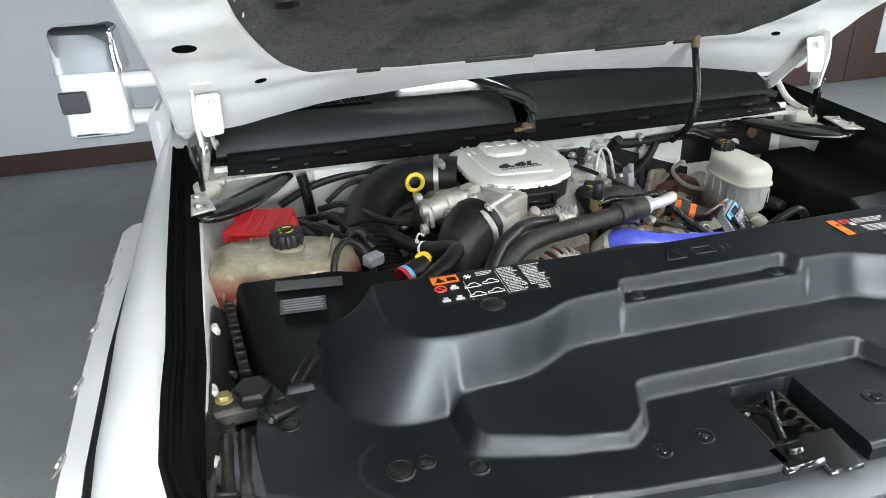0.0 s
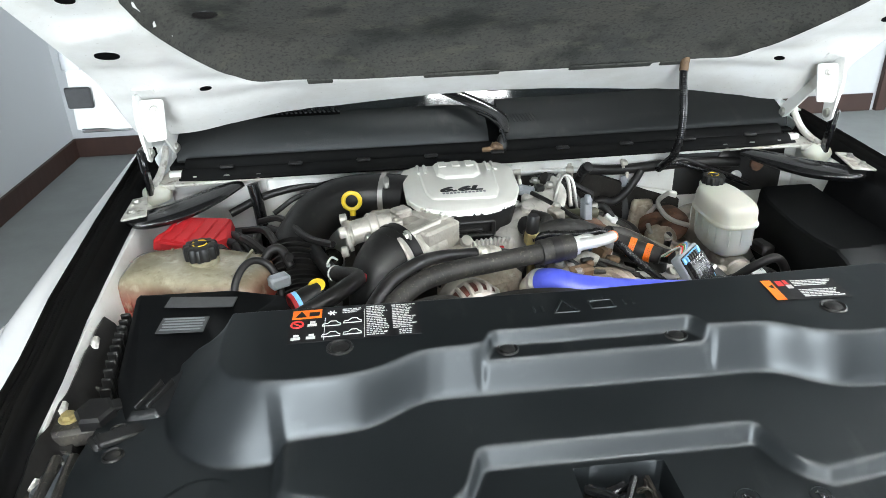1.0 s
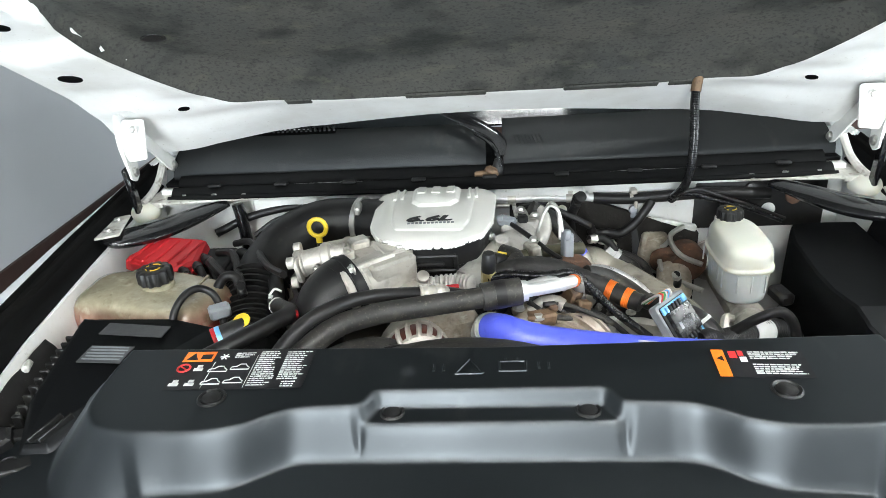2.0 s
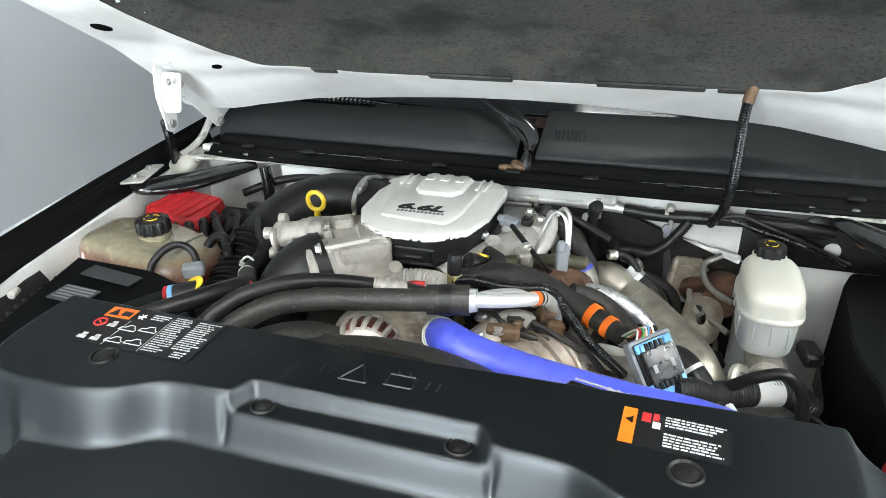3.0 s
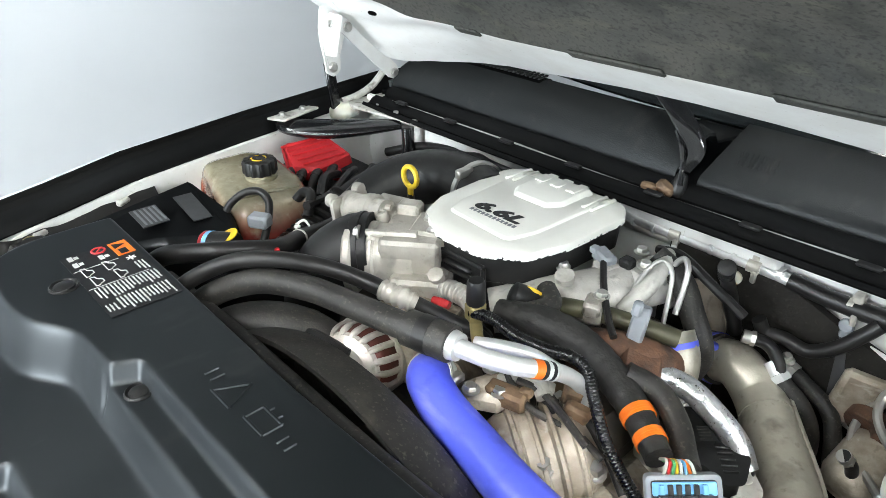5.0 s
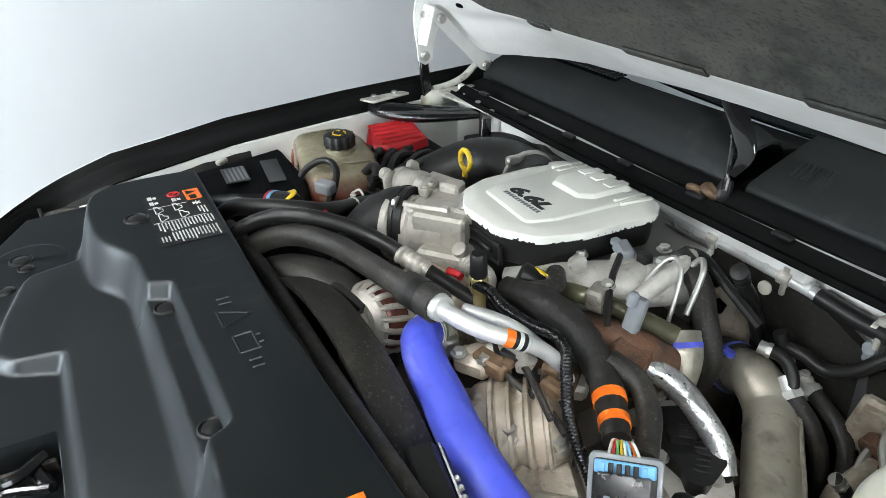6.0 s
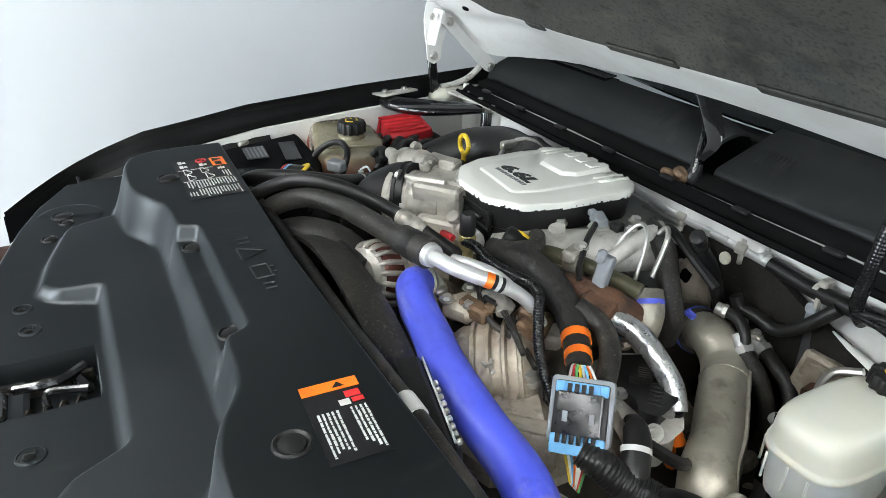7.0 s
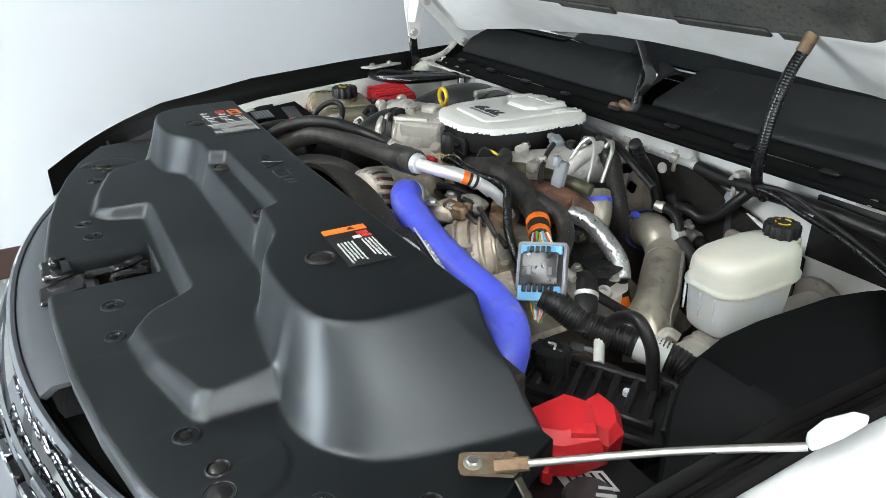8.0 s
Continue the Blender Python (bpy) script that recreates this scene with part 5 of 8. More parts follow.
s = lab(Shape(), -0.020, 0.002, -0.012, 0.012, 0.0009)
for k in range(11):
    if k in (4, 5):
        continue
    at, stop = -0.008, -0.008 + rng.uniform(0.045, 0.058)
    while at < stop:
        ww = min(rng.uniform(0.003, 0.009), stop - at)
        lab(s, at, 0.022 - 0.0043 * k, at + ww, 0.022 - 0.0043 * k + rng.uniform(0.0016, 0.0024), 0.0006)
        at += ww + rng.uniform(0.0008, 0.0016)
part("white_print", s, WHITE, wl)


def bolts(parent, spots, r=0.007, h=0.006, axis=(0, 0, 1), mat=None):
    """Equal bolts, each a part of its own on one mesh."""
    first = part("bolt", Shape().bolt((0, 0, 0), r, h, axis), mat or STEEL, parent)
    base = first.location.copy()
    for i, c in enumerate(spots):
        ob = first if i == 0 else first.copy()
        if i:
            scene.collection.objects.link(ob)
        ob.location = base + Vector(c)


# ---- intake cover with its painted lid ----
ic = thing("intake_cover", (-0.105, 0.55, 1.10), "cream-white painted engine lid with chipped edges on a black base", "engine cover")
lid = [(-0.150, 0.424), (-0.065, 0.424), (-0.016, 0.458), (0.004, 0.52), (0.010, 0.640), (-0.012, 0.672), (-0.195, 0.672), (-0.220, 0.645), (-0.216, 0.50), (-0.196, 0.452)]
lr = round_poly(lid, 0.03, 4)


def lid_paint():
    """Cream paint, flaked off to black along the lower rim."""
    mat = material("chipped_lid_paint", (0.84, 0.83, 0.77), 0.33, second=(0.76, 0.745, 0.67), scale=12, amount=0.4, coat=0.25)
    nt = mat.node_tree
    bs = nt.nodes["Principled BSDF"]
    old = bs.inputs["Base Color"].links[0].from_socket
    tc = [n for n in nt.nodes if n.type == "TEX_COORD"][0]
    sep = nt.nodes.new("ShaderNodeSeparateXYZ")
    nt.links.new(tc.outputs["Object"], sep.inputs[0])
    mr = nt.nodes.new("ShaderNodeMapRange")
    mr.inputs["From Min"].default_value, mr.inputs["From Max"].default_value = 1.2005, 1.189
    mr.inputs["To Min"].default_value, mr.inputs["To Max"].default_value = -0.32, 0.16
    nt.links.new(sep.outputs[2], mr.inputs[0])
    ns = nt.nodes.new("ShaderNodeTexNoise")
    ns.inputs["Scale"].default_value, ns.inputs["Detail"].default_value = 110, 6
    nt.links.new(tc.outputs["Object"], ns.inputs["Vector"])
    ad = nt.nodes.new("ShaderNodeMath")
    nt.links.new(mr.outputs[0], ad.inputs[0])
    nt.links.new(ns.outputs[0], ad.inputs[1])
    gt = nt.nodes.new("ShaderNodeMath")
    gt.operation = "GREATER_THAN"
    gt.inputs[1].default_value = 0.64
    nt.links.new(ad.outputs[0], gt.inputs[0])
    mx = nt.nodes.new("ShaderNodeMix")
    mx.data_type = "RGBA"
    mx.inputs[7].default_value = (0.015, 0.015, 0.015, 1)
    nt.links.new(gt.outputs[0], mx.inputs[0])
    nt.links.new(old, mx.inputs[6])
    nt.links.new(mx.outputs[2], bs.inputs["Base Color"])
    return mat


LID = lid_paint()
ls = Shape()
lr = inset(lr, -0.003)
rings = [(lr, 1.189), (lr, 1.1995), (inset(lr, 0.0012), 1.2008), (inset(lr, 0.003), 1.2013), (inset(lr, 0.018), 1.2040), (inset(lr, 0.024), 1.2046)]
ls.loft([[(x, y, z) for x, y in q] for q, z in rings])
lidob = part("lid", ls, LID, ic, "cream-white lid with chipped paint", 25)
field = round_poly([(-0.170, 0.468), (-0.048, 0.458), (-0.034, 0.505), (-0.026, 0.648), (-0.190, 0.648), (-0.182, 0.505)], 0.016, 4)
part("raised_field", Shape().prism(field, 1.2030, 1.2078, 0.0010, None, 0.9), LIDWHITE, lidob, "", 25)
sc = Shape().prism(round_poly([(-0.152, 0.590), (-0.136, 0.568), (-0.074, 0.568), (-0.058, 0.590), (-0.056, 0.664), (-0.154, 0.664)], 0.010, 4), 1.2065, 1.2135, 0.0014, None, 0.9)
part("scoop", sc, LIDWHITE, lidob, "", 25)
for x in (-0.186, -0.172, -0.040, -0.026):
    part("rib", Shape().box((x, 0.640, 1.2060), (0.007, 0.062, 0.005), 0.002, (-4, 0, 0)), LIDWHITE, lidob)
for x in (-0.135, -0.106, -0.077):
    part("scoop_rib", Shape().box((x, 0.646, 1.2128), (0.016, 0.040, 0.0025), 0.001, (-5, 0, 0)), LIDWHITE, lidob)
bb = Shape()
lb = inset(lr, 0.005)
bb.loft([[(x, y, z) for x, y in q] for q, z in ((inset(lr, 0.014), 1.146), (inset(lr, 0.008), 1.150), (lb, 1.184), (lb, 1.1895))])
low_base = round_poly([(-0.190, 0.470), (-0.150, 0.432), (-0.070, 0.432), (-0.040, 0.455), (-0.035, 0.56), (-0.19, 0.60)], 0.02, 4)
bb.loft([[(x, y, z) for x, y in q] for q, z in ((inset(low_base, 0.010), 1.106), (inset(low_base, 0.004), 1.110), (low_base, 1.155))])
base = part("base", bb, PLASTIC, ic, "black plastic base")
cp = Shape()
for a, b in (((-0.150, 1.145), (-0.060, 1.145)), ((-0.150, 1.172), (-0.060, 1.172)), ((-0.150, 1.145), (-0.150, 1.172)), ((-0.060, 1.145), (-0.060, 1.172))):
    cp.tube([(a[0], 0.428, a[1]), (b[0], 0.428, b[1])], 0.004, 8, 1)
cp.box((-0.105, 0.427, 1.158), (0.05, 0.012, 0.008), 0.003)
part("clip_frame", cp, PLASTIC, base)


def lettering(text, size, m, mat, parent, shear=0.25, extrude=0.0004):
    cu = bpy.data.curves.new("lettering", "FONT")
    cu.body, cu.size, cu.shear, cu.extrude, cu.offset = text, size, shear, extrude, 0.0020
    tmp = new("lettering", cu)
    me = bpy.data.meshes.new_from_object(tmp.evaluated_get(bpy.context.evaluated_depsgraph_get()))
    bpy.data.objects.remove(tmp)
    me.materials.clear()
    me.materials.append(mat)
    ob = new("lettering", me)
    ob.parent = parent
    ob.matrix_basis = m
    return ob


lettering("6.6L", 0.042, pose(-0.154, 0.502, 1.2082) @ Matrix.Diagonal((1.16, 0.74, 1, 1)), LABELBLACK, lidob)
for k in range(12):
    bar = Shape().box((-0.146 + 0.0072 * k, 0.493, 1.2080), (0.005, 0.007, 0.0008), 0.0002)
    part("print_bar", bar, GREYPRINT, lidob)

# ---- intake hose, throttle body, dipstick ----
ih = thing("intake_hose", (-0.42, 0.55, 1.0), "black moulded intake hose with a corrugated bellows", "hose")
part("elbow", Shape().tube([(-0.215, 0.605, 1.160), (-0.27, 0.622, 1.162), (-0.34, 0.618, 1.160), (-0.40, 0.585, 1.142), (-0.435, 0.53, 1.112), (-0.44, 0.49, 1.095)], [0.046, 0.046, 0.047, 0.049, 0.05, 0.05], 24, 8), PLASTIC, ih)
part("bellows", Shape().tube([(-0.44, 0.495, 1.097), (-0.438, 0.44, 1.075), (-0.43, 0.39, 1.055), (-0.42, 0.33, 1.04)], 0.052, 24, 8, (0.014, 0.006)), RUBBER, ih, "corrugated rubber bellows")
cs = Shape().tube([(-0.262, 0.621, 1.162), (-0.252, 0.618, 1.162)], 0.0495, 24, 1).box((-0.255, 0.585, 1.203), (0.012, 0.035, 0.016), 0.003)
part("clamp", cs, STEEL, ih, "bright worm-drive clamp")

dp = thing("oil_dipstick", (-0.325, 0.53, 1.10), "yellow ring-handled oil dipstick", "dipstick")
part("ring_handle", Shape().tube([(-0.325 + 0.0165 * math.cos(a), 0.53, 1.190 + 0.0175 * math.sin(a)) for a in np.linspace(0, 2 * math.pi, 21)], 0.0045, 8, 1, flat=1.0).box((-0.325, 0.53, 1.165), (0.012, 0.008, 0.02), 0.003), YELLOW, dp)
part("tube", Shape().tube([(-0.325, 0.53, 1.16), (-0.325, 0.535, 1.12), (-0.32, 0.54, 1.0)], 0.006, 8), DARK, dp)

tb = thing("throttle_body", (-0.25, 0.41, 1.05), "bare cast aluminium throttle body with bolted bosses", "throttle body")
body = Shape()
DA = Vector((0.78, 0.62, 0.05)).normalized()
body.lathe([(0.044, 0), (0.054, 0.001), (0.056, 0.004), (0.056, 0.012), (0.053, 0.015), (0.046, 0.016), (0.046, 0.030), (0.050, 0.034), (0.050, 0.042), (0.047, 0.046), (0.047, 0.10)], (-0.258, 0.356, 1.140), DA, 32)
part("throat", body, ALLOY, tb, "", 30)
part("casting", Shape().box((-0.190, 0.422, 1.138), (0.085, 0.105, 0.100), 0.005, (0, 0, 38)), ALLOY, tb, "", 30)
part("lower_casting", Shape().box((-0.150, 0.400, 1.112), (0.085, 0.070, 0.060), 0.005, (0, 0, 38)), ALLOY, tb, "", 30)
part("top_pad", Shape().box((-0.170, 0.440, 1.182), (0.060, 0.060, 0.022), 0.004, (0, 0, 30)), ALLOY, tb, "", 30)
mo = Shape().lathe([(0.010, 0), (0.022, 0.0), (0.0245, 0.003), (0.0245, 0.014), (0.022, 0.017), (0.022, 0.048), (0.025, 0.051), (0.025, 0.064), (0.019, 0.067), (0.019, 0.09)], (-0.338, 0.412, 1.172), (0.95, 0.10, 0.18), 24)
part("motor_housing", mo, ALLOY, tb, "", 30)
ear = Shape()
for dy, dz in ((-0.026, 0.016), (0.024, 0.020), (-0.018, -0.026)):
    ear.lathe([(0.009, 0), (0.0105, 0.002), (0.0105, 0.012), (0.006, 0.014), (0.005, 0.010), (0.0005, 0.010)], (-0.332, 0.412 + dy, 1.174 + dz), (-0.95, -0.1, -0.1), 14)
ear.prism(round_poly([(-0.036, -0.022), (0.036, -0.022), (0.036, 0.022), (-0.036, 0.022)], 0.012, 4), 0.0, 0.007, 0.0015, Matrix.Translation((-0.334, 0.412, 1.172)) @ Vector((0.95, 0.10, 0.18)).to_track_quat("Z", "Y").to_matrix().to_4x4())
part("motor_flange", ear, ALLOY, tb, "", 30)
gc = Shape().box((-0.268, 0.438, 1.168), (0.055, 0.060, 0.050), 0.005, (6, 0, 20)).box((-0.232, 0.450, 1.190), (0.035, 0.030, 0.024), 0.004, (0, 0, 30))
part("gear_cover", gc, ALLOY, tb, "", 30)
for c, r, h, ax in (((-0.214, 0.372, 1.176), 0.012, 0.016, (-0.45, -0.75, 0.3)), ((-0.201, 0.378, 1.138), 0.014, 0.014, (0.3, -0.95, 0.1)), ((-0.230, 0.392, 1.152), 0.010, 0.012, (-0.1, -0.9, 0.3)), ((-0.165, 0.392, 1.160), 0.011, 0.012, (0.5, -0.75, 0.3)), ((-0.150, 0.372, 1.118), 0.012, 0.012, (0.6, -0.75, 0.1)), ((-0.186, 0.452, 1.190), 0.010, 0.010, (0, 0, 1)), ((-0.240, 0.405, 1.188), 0.009, 0.012, (0, -0.2, 1))):
    bs0 = Shape().lathe([(r * 1.15, -0.012), (r, 0), (r, h - 0.002), (r * 0.85, h), (r * 0.5, h), (r * 0.45, h - 0.004), (0.0005, h - 0.004)], c, ax, 18)
    part("boss", bs0, ALLOY, tb, "", 30)
for p0, p1, r in (((-0.222, 0.360, 1.188), (-0.165, 0.405, 1.190), 0.006), ((-0.225, 0.352, 1.160), (-0.175, 0.388, 1.165), 0.005), ((-0.215, 0.360, 1.112), (-0.160, 0.398, 1.120), 0.006), ((-0.190, 0.378, 1.185), (-0.188, 0.372, 1.110), 0.005), ((-0.290, 0.405, 1.196), (-0.245, 0.425, 1.196), 0.005)):
    part("rib", Shape().tube([p0, p1], r, 8, 1), ALLOY, tb)
bolts(tb, [(-0.225, 0.352, 1.190), (-0.246, 0.330, 1.100), (-0.292, 0.385, 1.175)], 0.008, 0.008, (-0.78, -0.62, 0))
bolts(tb, [(-0.182, 0.445, 1.194), (-0.155, 0.425, 1.192)], 0.007, 0.006)
dk = thing("boost_hose", (-0.33, 0.29, 1.05), "black ribbed rubber boost hose on the throttle body", "hose")
BOOST = [(-0.232, 0.384, 1.148), (-0.256, 0.364, 1.142), (-0.278, 0.338, 1.124), (-0.290, 0.316, 1.092), (-0.294, 0.302, 1.04), (-0.295, 0.30, 0.99)]
part("hose", Shape().tube(BOOST, [0.055, 0.0555, 0.051, 0.045, 0.043, 0.042], 28, 8), PLASTIC, dk)
for k in range(4):
    part("rib", Shape().tube(along(BOOST, 0.06 + 0.05 * k, 0.085 + 0.05 * k), 0.0572 - 0.0012 * k, 28, 1), PLASTIC, dk)

# ---- coolant tank ----
ct = thing("coolant_tank", (-0.59, 0.38, 1.0), "yellowed translucent coolant tank half full of red coolant", "coolant tank")
tl = round_poly([(-0.748, 0.352), (-0.67, 0.330), (-0.56, 0.300), (-0.497, 0.302), (-0.462, 0.365), (-0.462, 0.440), (-0.56, 0.475), (-0.66, 0.488), (-0.745, 0.466)], 0.040, 5)
tc0 = tl.mean(0)


def tank_ring(f, z):
    return [(tc0[0] + f * (x - tc0[0]), tc0[1] + f * (y - tc0[1]), z - 0.012 * (x + 0.74) / 0.3) for x, y in tl]


ts = Shape().loft([tank_ring(f, z) for f, z in ((0.78, 0.96), (0.92, 0.985), (0.98, 1.03), (0.99, 1.066), (1.02, 1.068), (1.03, 1.071), (1.03, 1.076), (1.02, 1.079), (0.99, 1.082), (0.975, 1.108), (0.945, 1.126), (0.90, 1.138), (0.83, 1.146), (0.72, 1.150), (0.3, 1.152))])
body = part("body", ts, TANK, ct, "", 60)
for k in range(7):
    x = -0.715 + 0.026 * k
    y = 0.350 - 0.155 * (x + 0.735)
    dz = -0.012 * (x + 0.74) / 0.3
    part("moulded_rib", Shape().tube([(x, y + 0.030, 1.140 + dz), (x, y + 0.010, 1.128 + dz), (x, y, 1.108 + dz), (x, y - 0.003, 1.084 + dz)], 0.0055, 8, 4), TANK, body)
for x0, y0, x1, y1 in ((-0.66, 0.36, -0.66, 0.46), (-0.53, 0.33, -0.51, 0.43)):
    part("moulded_seam", Shape().tube([(x0, y0, 1.1475), (x1, y1, 1.1460)], 0.003, 6, 1), TANK, body)
part("filler_neck", Shape().lathe([(0.030, 0), (0.030, 0.012), (0.026, 0.014), (0.026, 0.02)], (-0.594, 0.405, 1.138)), TANK, ct)


def knurled_cap(parent, c, r, h, mark=True, n=12):
    s = Shape()
    ring = [(r * (1.0 if (k % 4) in (0, 1) else 0.9) * math.cos(2 * math.pi * k / (4 * n)), r * (1.0 if (k % 4) in (0, 1) else 0.9) * math.sin(2 * math.pi * k / (4 * n))) for k in range(4 * n)]
    s.loft([[(c[0] + f * x, c[1] + f * y, c[2] + z) for x, y in ring] for f, z in ((0.96, 0), (1, 0.003), (1, h * 0.75), (0.95, h * 0.92), (0.80, h), (0.60, h), (0.58, h - 0.001))])
    cap = part("cap", s, PLASTIC, parent, "black ribbed screw cap")
    part("grip", Shape().box((c[0], c[1], c[2] + h), (r * 1.25, r * 0.22, 0.004), 0.0015, (0, 0, 20)), PLASTIC, cap)
    if mark:
        ms = Shape()
        for a0 in (0.5, 2.6, 4.7):
            ms.tube([(c[0] + 0.42 * r * math.cos(a0 + t), c[1] + 0.42 * r * math.sin(a0 + t), c[2] + h + 0.0004) for t in (0, 0.5, 1.0, 1.5)], 0.0011, 5, 2)
        part("cap_print", ms, YELLOW, cap)


knurled_cap(ct, (-0.594, 0.405, 1.153), 0.031, 0.026)
part("overflow_elbow", Shape().tube([(-0.49, 0.41, 1.13), (-0.475, 0.42, 1.148), (-0.455, 0.42, 1.146), (-0.44, 0.40, 1.12)], 0.009, 10), RUBBER, ct)

# ---- air filter box ----
ab = thing("air_filter_box", (-0.60, 0.18, 0.95), "black plastic air filter box with two worn grey labels", "air filter box")
al = round_poly([(-0.702, 0.325), (-0.668, 0.10), (-0.635, 0.005), (-0.575, 0.008), (-0.52, 0.10), (-0.48, 0.165), (-0.40, 0.18), (-0.385, 0.23), (-0.43, 0.285), (-0.52, 0.318)], 0.022, 4)
asx = Shape()


def slope_z(y):
    return -0.035 * max(0.0, (0.17 - y) / 0.17) ** 1.3


asx.loft([[(x, y, z + slope_z(y)) for x, y in q] for q, z in ((inset(al, 0.01), 0.96), (al, 1.06), (inset(al, -0.005), 1.062), (inset(al, -0.005), 1.081), (inset(al, 0.002), 1.076), (inset(al, 0.008), 1.118), (inset(al, 0.014), 1.132), (inset(al, 0.024), 1.139))])
abody = part("lid", asx, BOXBLACK, ab, "", 50)
for k in range(11):
    y = 0.10 + 0.019 * k
    part("edge_rib", Shape().box((-0.679 - 0.13 * (y - 0.1), y, 1.088 + slope_z(y)), (0.016, 0.006, 0.05), 0.002), PLASTIC, abody)
for x, y, a in ((-0.655, 0.055, 30), (-0.62, -0.005, 38)):
    part("clip", Shape().box((x, y, 1.102), (0.07, 0.026, 0.010), 0.003, (0, 12, a)).box((x - 0.028, y - 0.014, 1.095), (0.02, 0.03, 0.03), 0.004, (0, 0, a)), PLASTIC, abody)
for x in (-0.60, -0.585):
    part("fin", Shape().box((x, 0.052, 1.118), (0.004, 0.05, 0.012), 0.001, (14, 0, -35)), PLASTIC, abody)


def on_box(pts, name, mat):
    s = Shape().loft([[(x, y, 1.1395) for x, y in pts], [(x, y, 1.1412) for x, y in pts]])
    return part(name, s, mat, ab)


on_box([(-0.625, 0.252), (-0.515, 0.238), (-0.512, 0.268), (-0.622, 0.284)], "label_plate", LABELGREY)
on_box([(-0.620, 0.175), (-0.548, 0.170), (-0.546, 0.212), (-0.618, 0.218)], "label_plate", LABELGREY)
for k in range(5):
    s = Shape().box((-0.584 + 0.002 * (k % 2), 0.180 + 0.0078 * k, 1.1416), (0.062, 0.0035, 0.0007), 0.0002, (0, 0, -4))
    part("print_bar", s, GREYPRINT, ab)
part("outlet", Shape().tube([(-0.45, 0.22, 1.05), (-0.43, 0.28, 1.045), (-0.425, 0.34, 1.04)], 0.055, 20), PLASTIC, ab)

# labelled pressure can behind the cover
pc = thing("pressure_switch", (-0.40, 0.22, 1.08), "black canister with a blue and red printed band and yellow cap", "sensor")
part("canister", Shape().lathe([(0.018, 0), (0.021, 0.003), (0.021, 0.05), (0.017, 0.055), (0.004, 0.056)], (-0.418, 0.212, 1.146), (0.80, 0.42, 0.15), 20), PLASTIC, pc)
part("band", Shape().lathe([(0.0213, 0.006), (0.0216, 0.007), (0.0216, 0.013), (0.0213, 0.014)], (-0.418, 0.212, 1.146), (0.80, 0.42, 0.15), 20), SKYBLUE, pc, "blue printed band")
part("red_band", Shape().lathe([(0.0213, 0.000), (0.0217, 0.001), (0.0217, 0.006), (0.0213, 0.007)], (-0.418, 0.212, 1.146), (0.80, 0.42, 0.15), 20), RED, pc)
part("dot", Shape().lathe([(0.014, 0), (0.014, 0.002), (0.011, 0.003), (0.001, 0.003)], (-0.378, 0.231, 1.170), (-0.1, -0.45, 1), 18), YELLOW, pc, "yellow round cap")

# ---- batteries with red terminal covers ----
def battery(name, c, size, red, label):
    b = thing(name, (c[0], c[1], c[2] - size[2] / 2), label, "battery")
    part("case", Shape().box(c, size, 0.008), PLASTIC, b)
    part("top", Shape().box((c[0], c[1], c[2] + size[2] / 2 + 0.006), (size[0] * 0.96, size[1] * 0.94, 0.012), 0.004), PLASTIC, b)
    for piece in red:
        part("terminal_cover", piece, RED, b, "red plastic terminal cover", 16)
    return b


red = [Shape().loft([[(x, y, z + 0.10 * (y - 0.55)) for x, y in q] for q, z in ((round_poly([(-0.722, 0.524), (-0.606, 0.470), (-0.562, 0.500), (-0.570, 0.592), (-0.662, 0.608)], 0.008, 3), 1.122), (round_poly([(-0.719, 0.526), (-0.606, 0.473), (-0.565, 0.502), (-0.573, 0.589), (-0.661, 0.604)], 0.008, 3), 1.139), (round_poly([(-0.712, 0.528), (-0.606, 0.480), (-0.571, 0.506), (-0.579, 0.584), (-0.660, 0.599)], 0.008, 3), 1.145))])]
for q in ((-0.598, 0.470), (-0.570, 0.505), (-0.560, 0.545)):
    red.append(Shape().box((q[0], q[1], 1.118), (0.020, 0.018, 0.022), 0.004, (0, 0, -25)))
for k in range(5):
    red.append(Shape().box((-0.690 + 0.026 * k, 0.552 - 0.004 * k, 1.1455), (0.008, 0.085, 0.005), 0.002, (5, 0, -14)))
red.append(Shape().box((-0.655, 0.494, 1.130), (0.10, 0.006, 0.018), 0.002, (8, 0, -26)))
b1 = battery("battery", (-0.625, 0.56, 1.00), (0.19, 0.18, 0.18), red, "black battery with red terminal cover behind the coolant tank")
for k, (x, y) in enumerate(((-0.598, 0.468), (-0.578, 0.482), (-0.562, 0.505), (-0.556, 0.535))):
    part("terminal_cable", Shape().tube([(x - 0.014, y + 0.012, 1.128), (x + 0.004, y - 0.008, 1.130), (x + 0.022, y - 0.032, 1.118), (x + 0.040, y - 0.060, 1.090)], [0.0085, 0.0085, 0.0075, 0.0075], 10, 6), RUBBER, b1, "black battery cable")
    part("cable_collar", Shape().tube([(x - 0.002, y - 0.001, 1.1305), (x + 0.008, y - 0.013, 1.1285)], 0.0098, 10, 1), PLASTIC, b1)
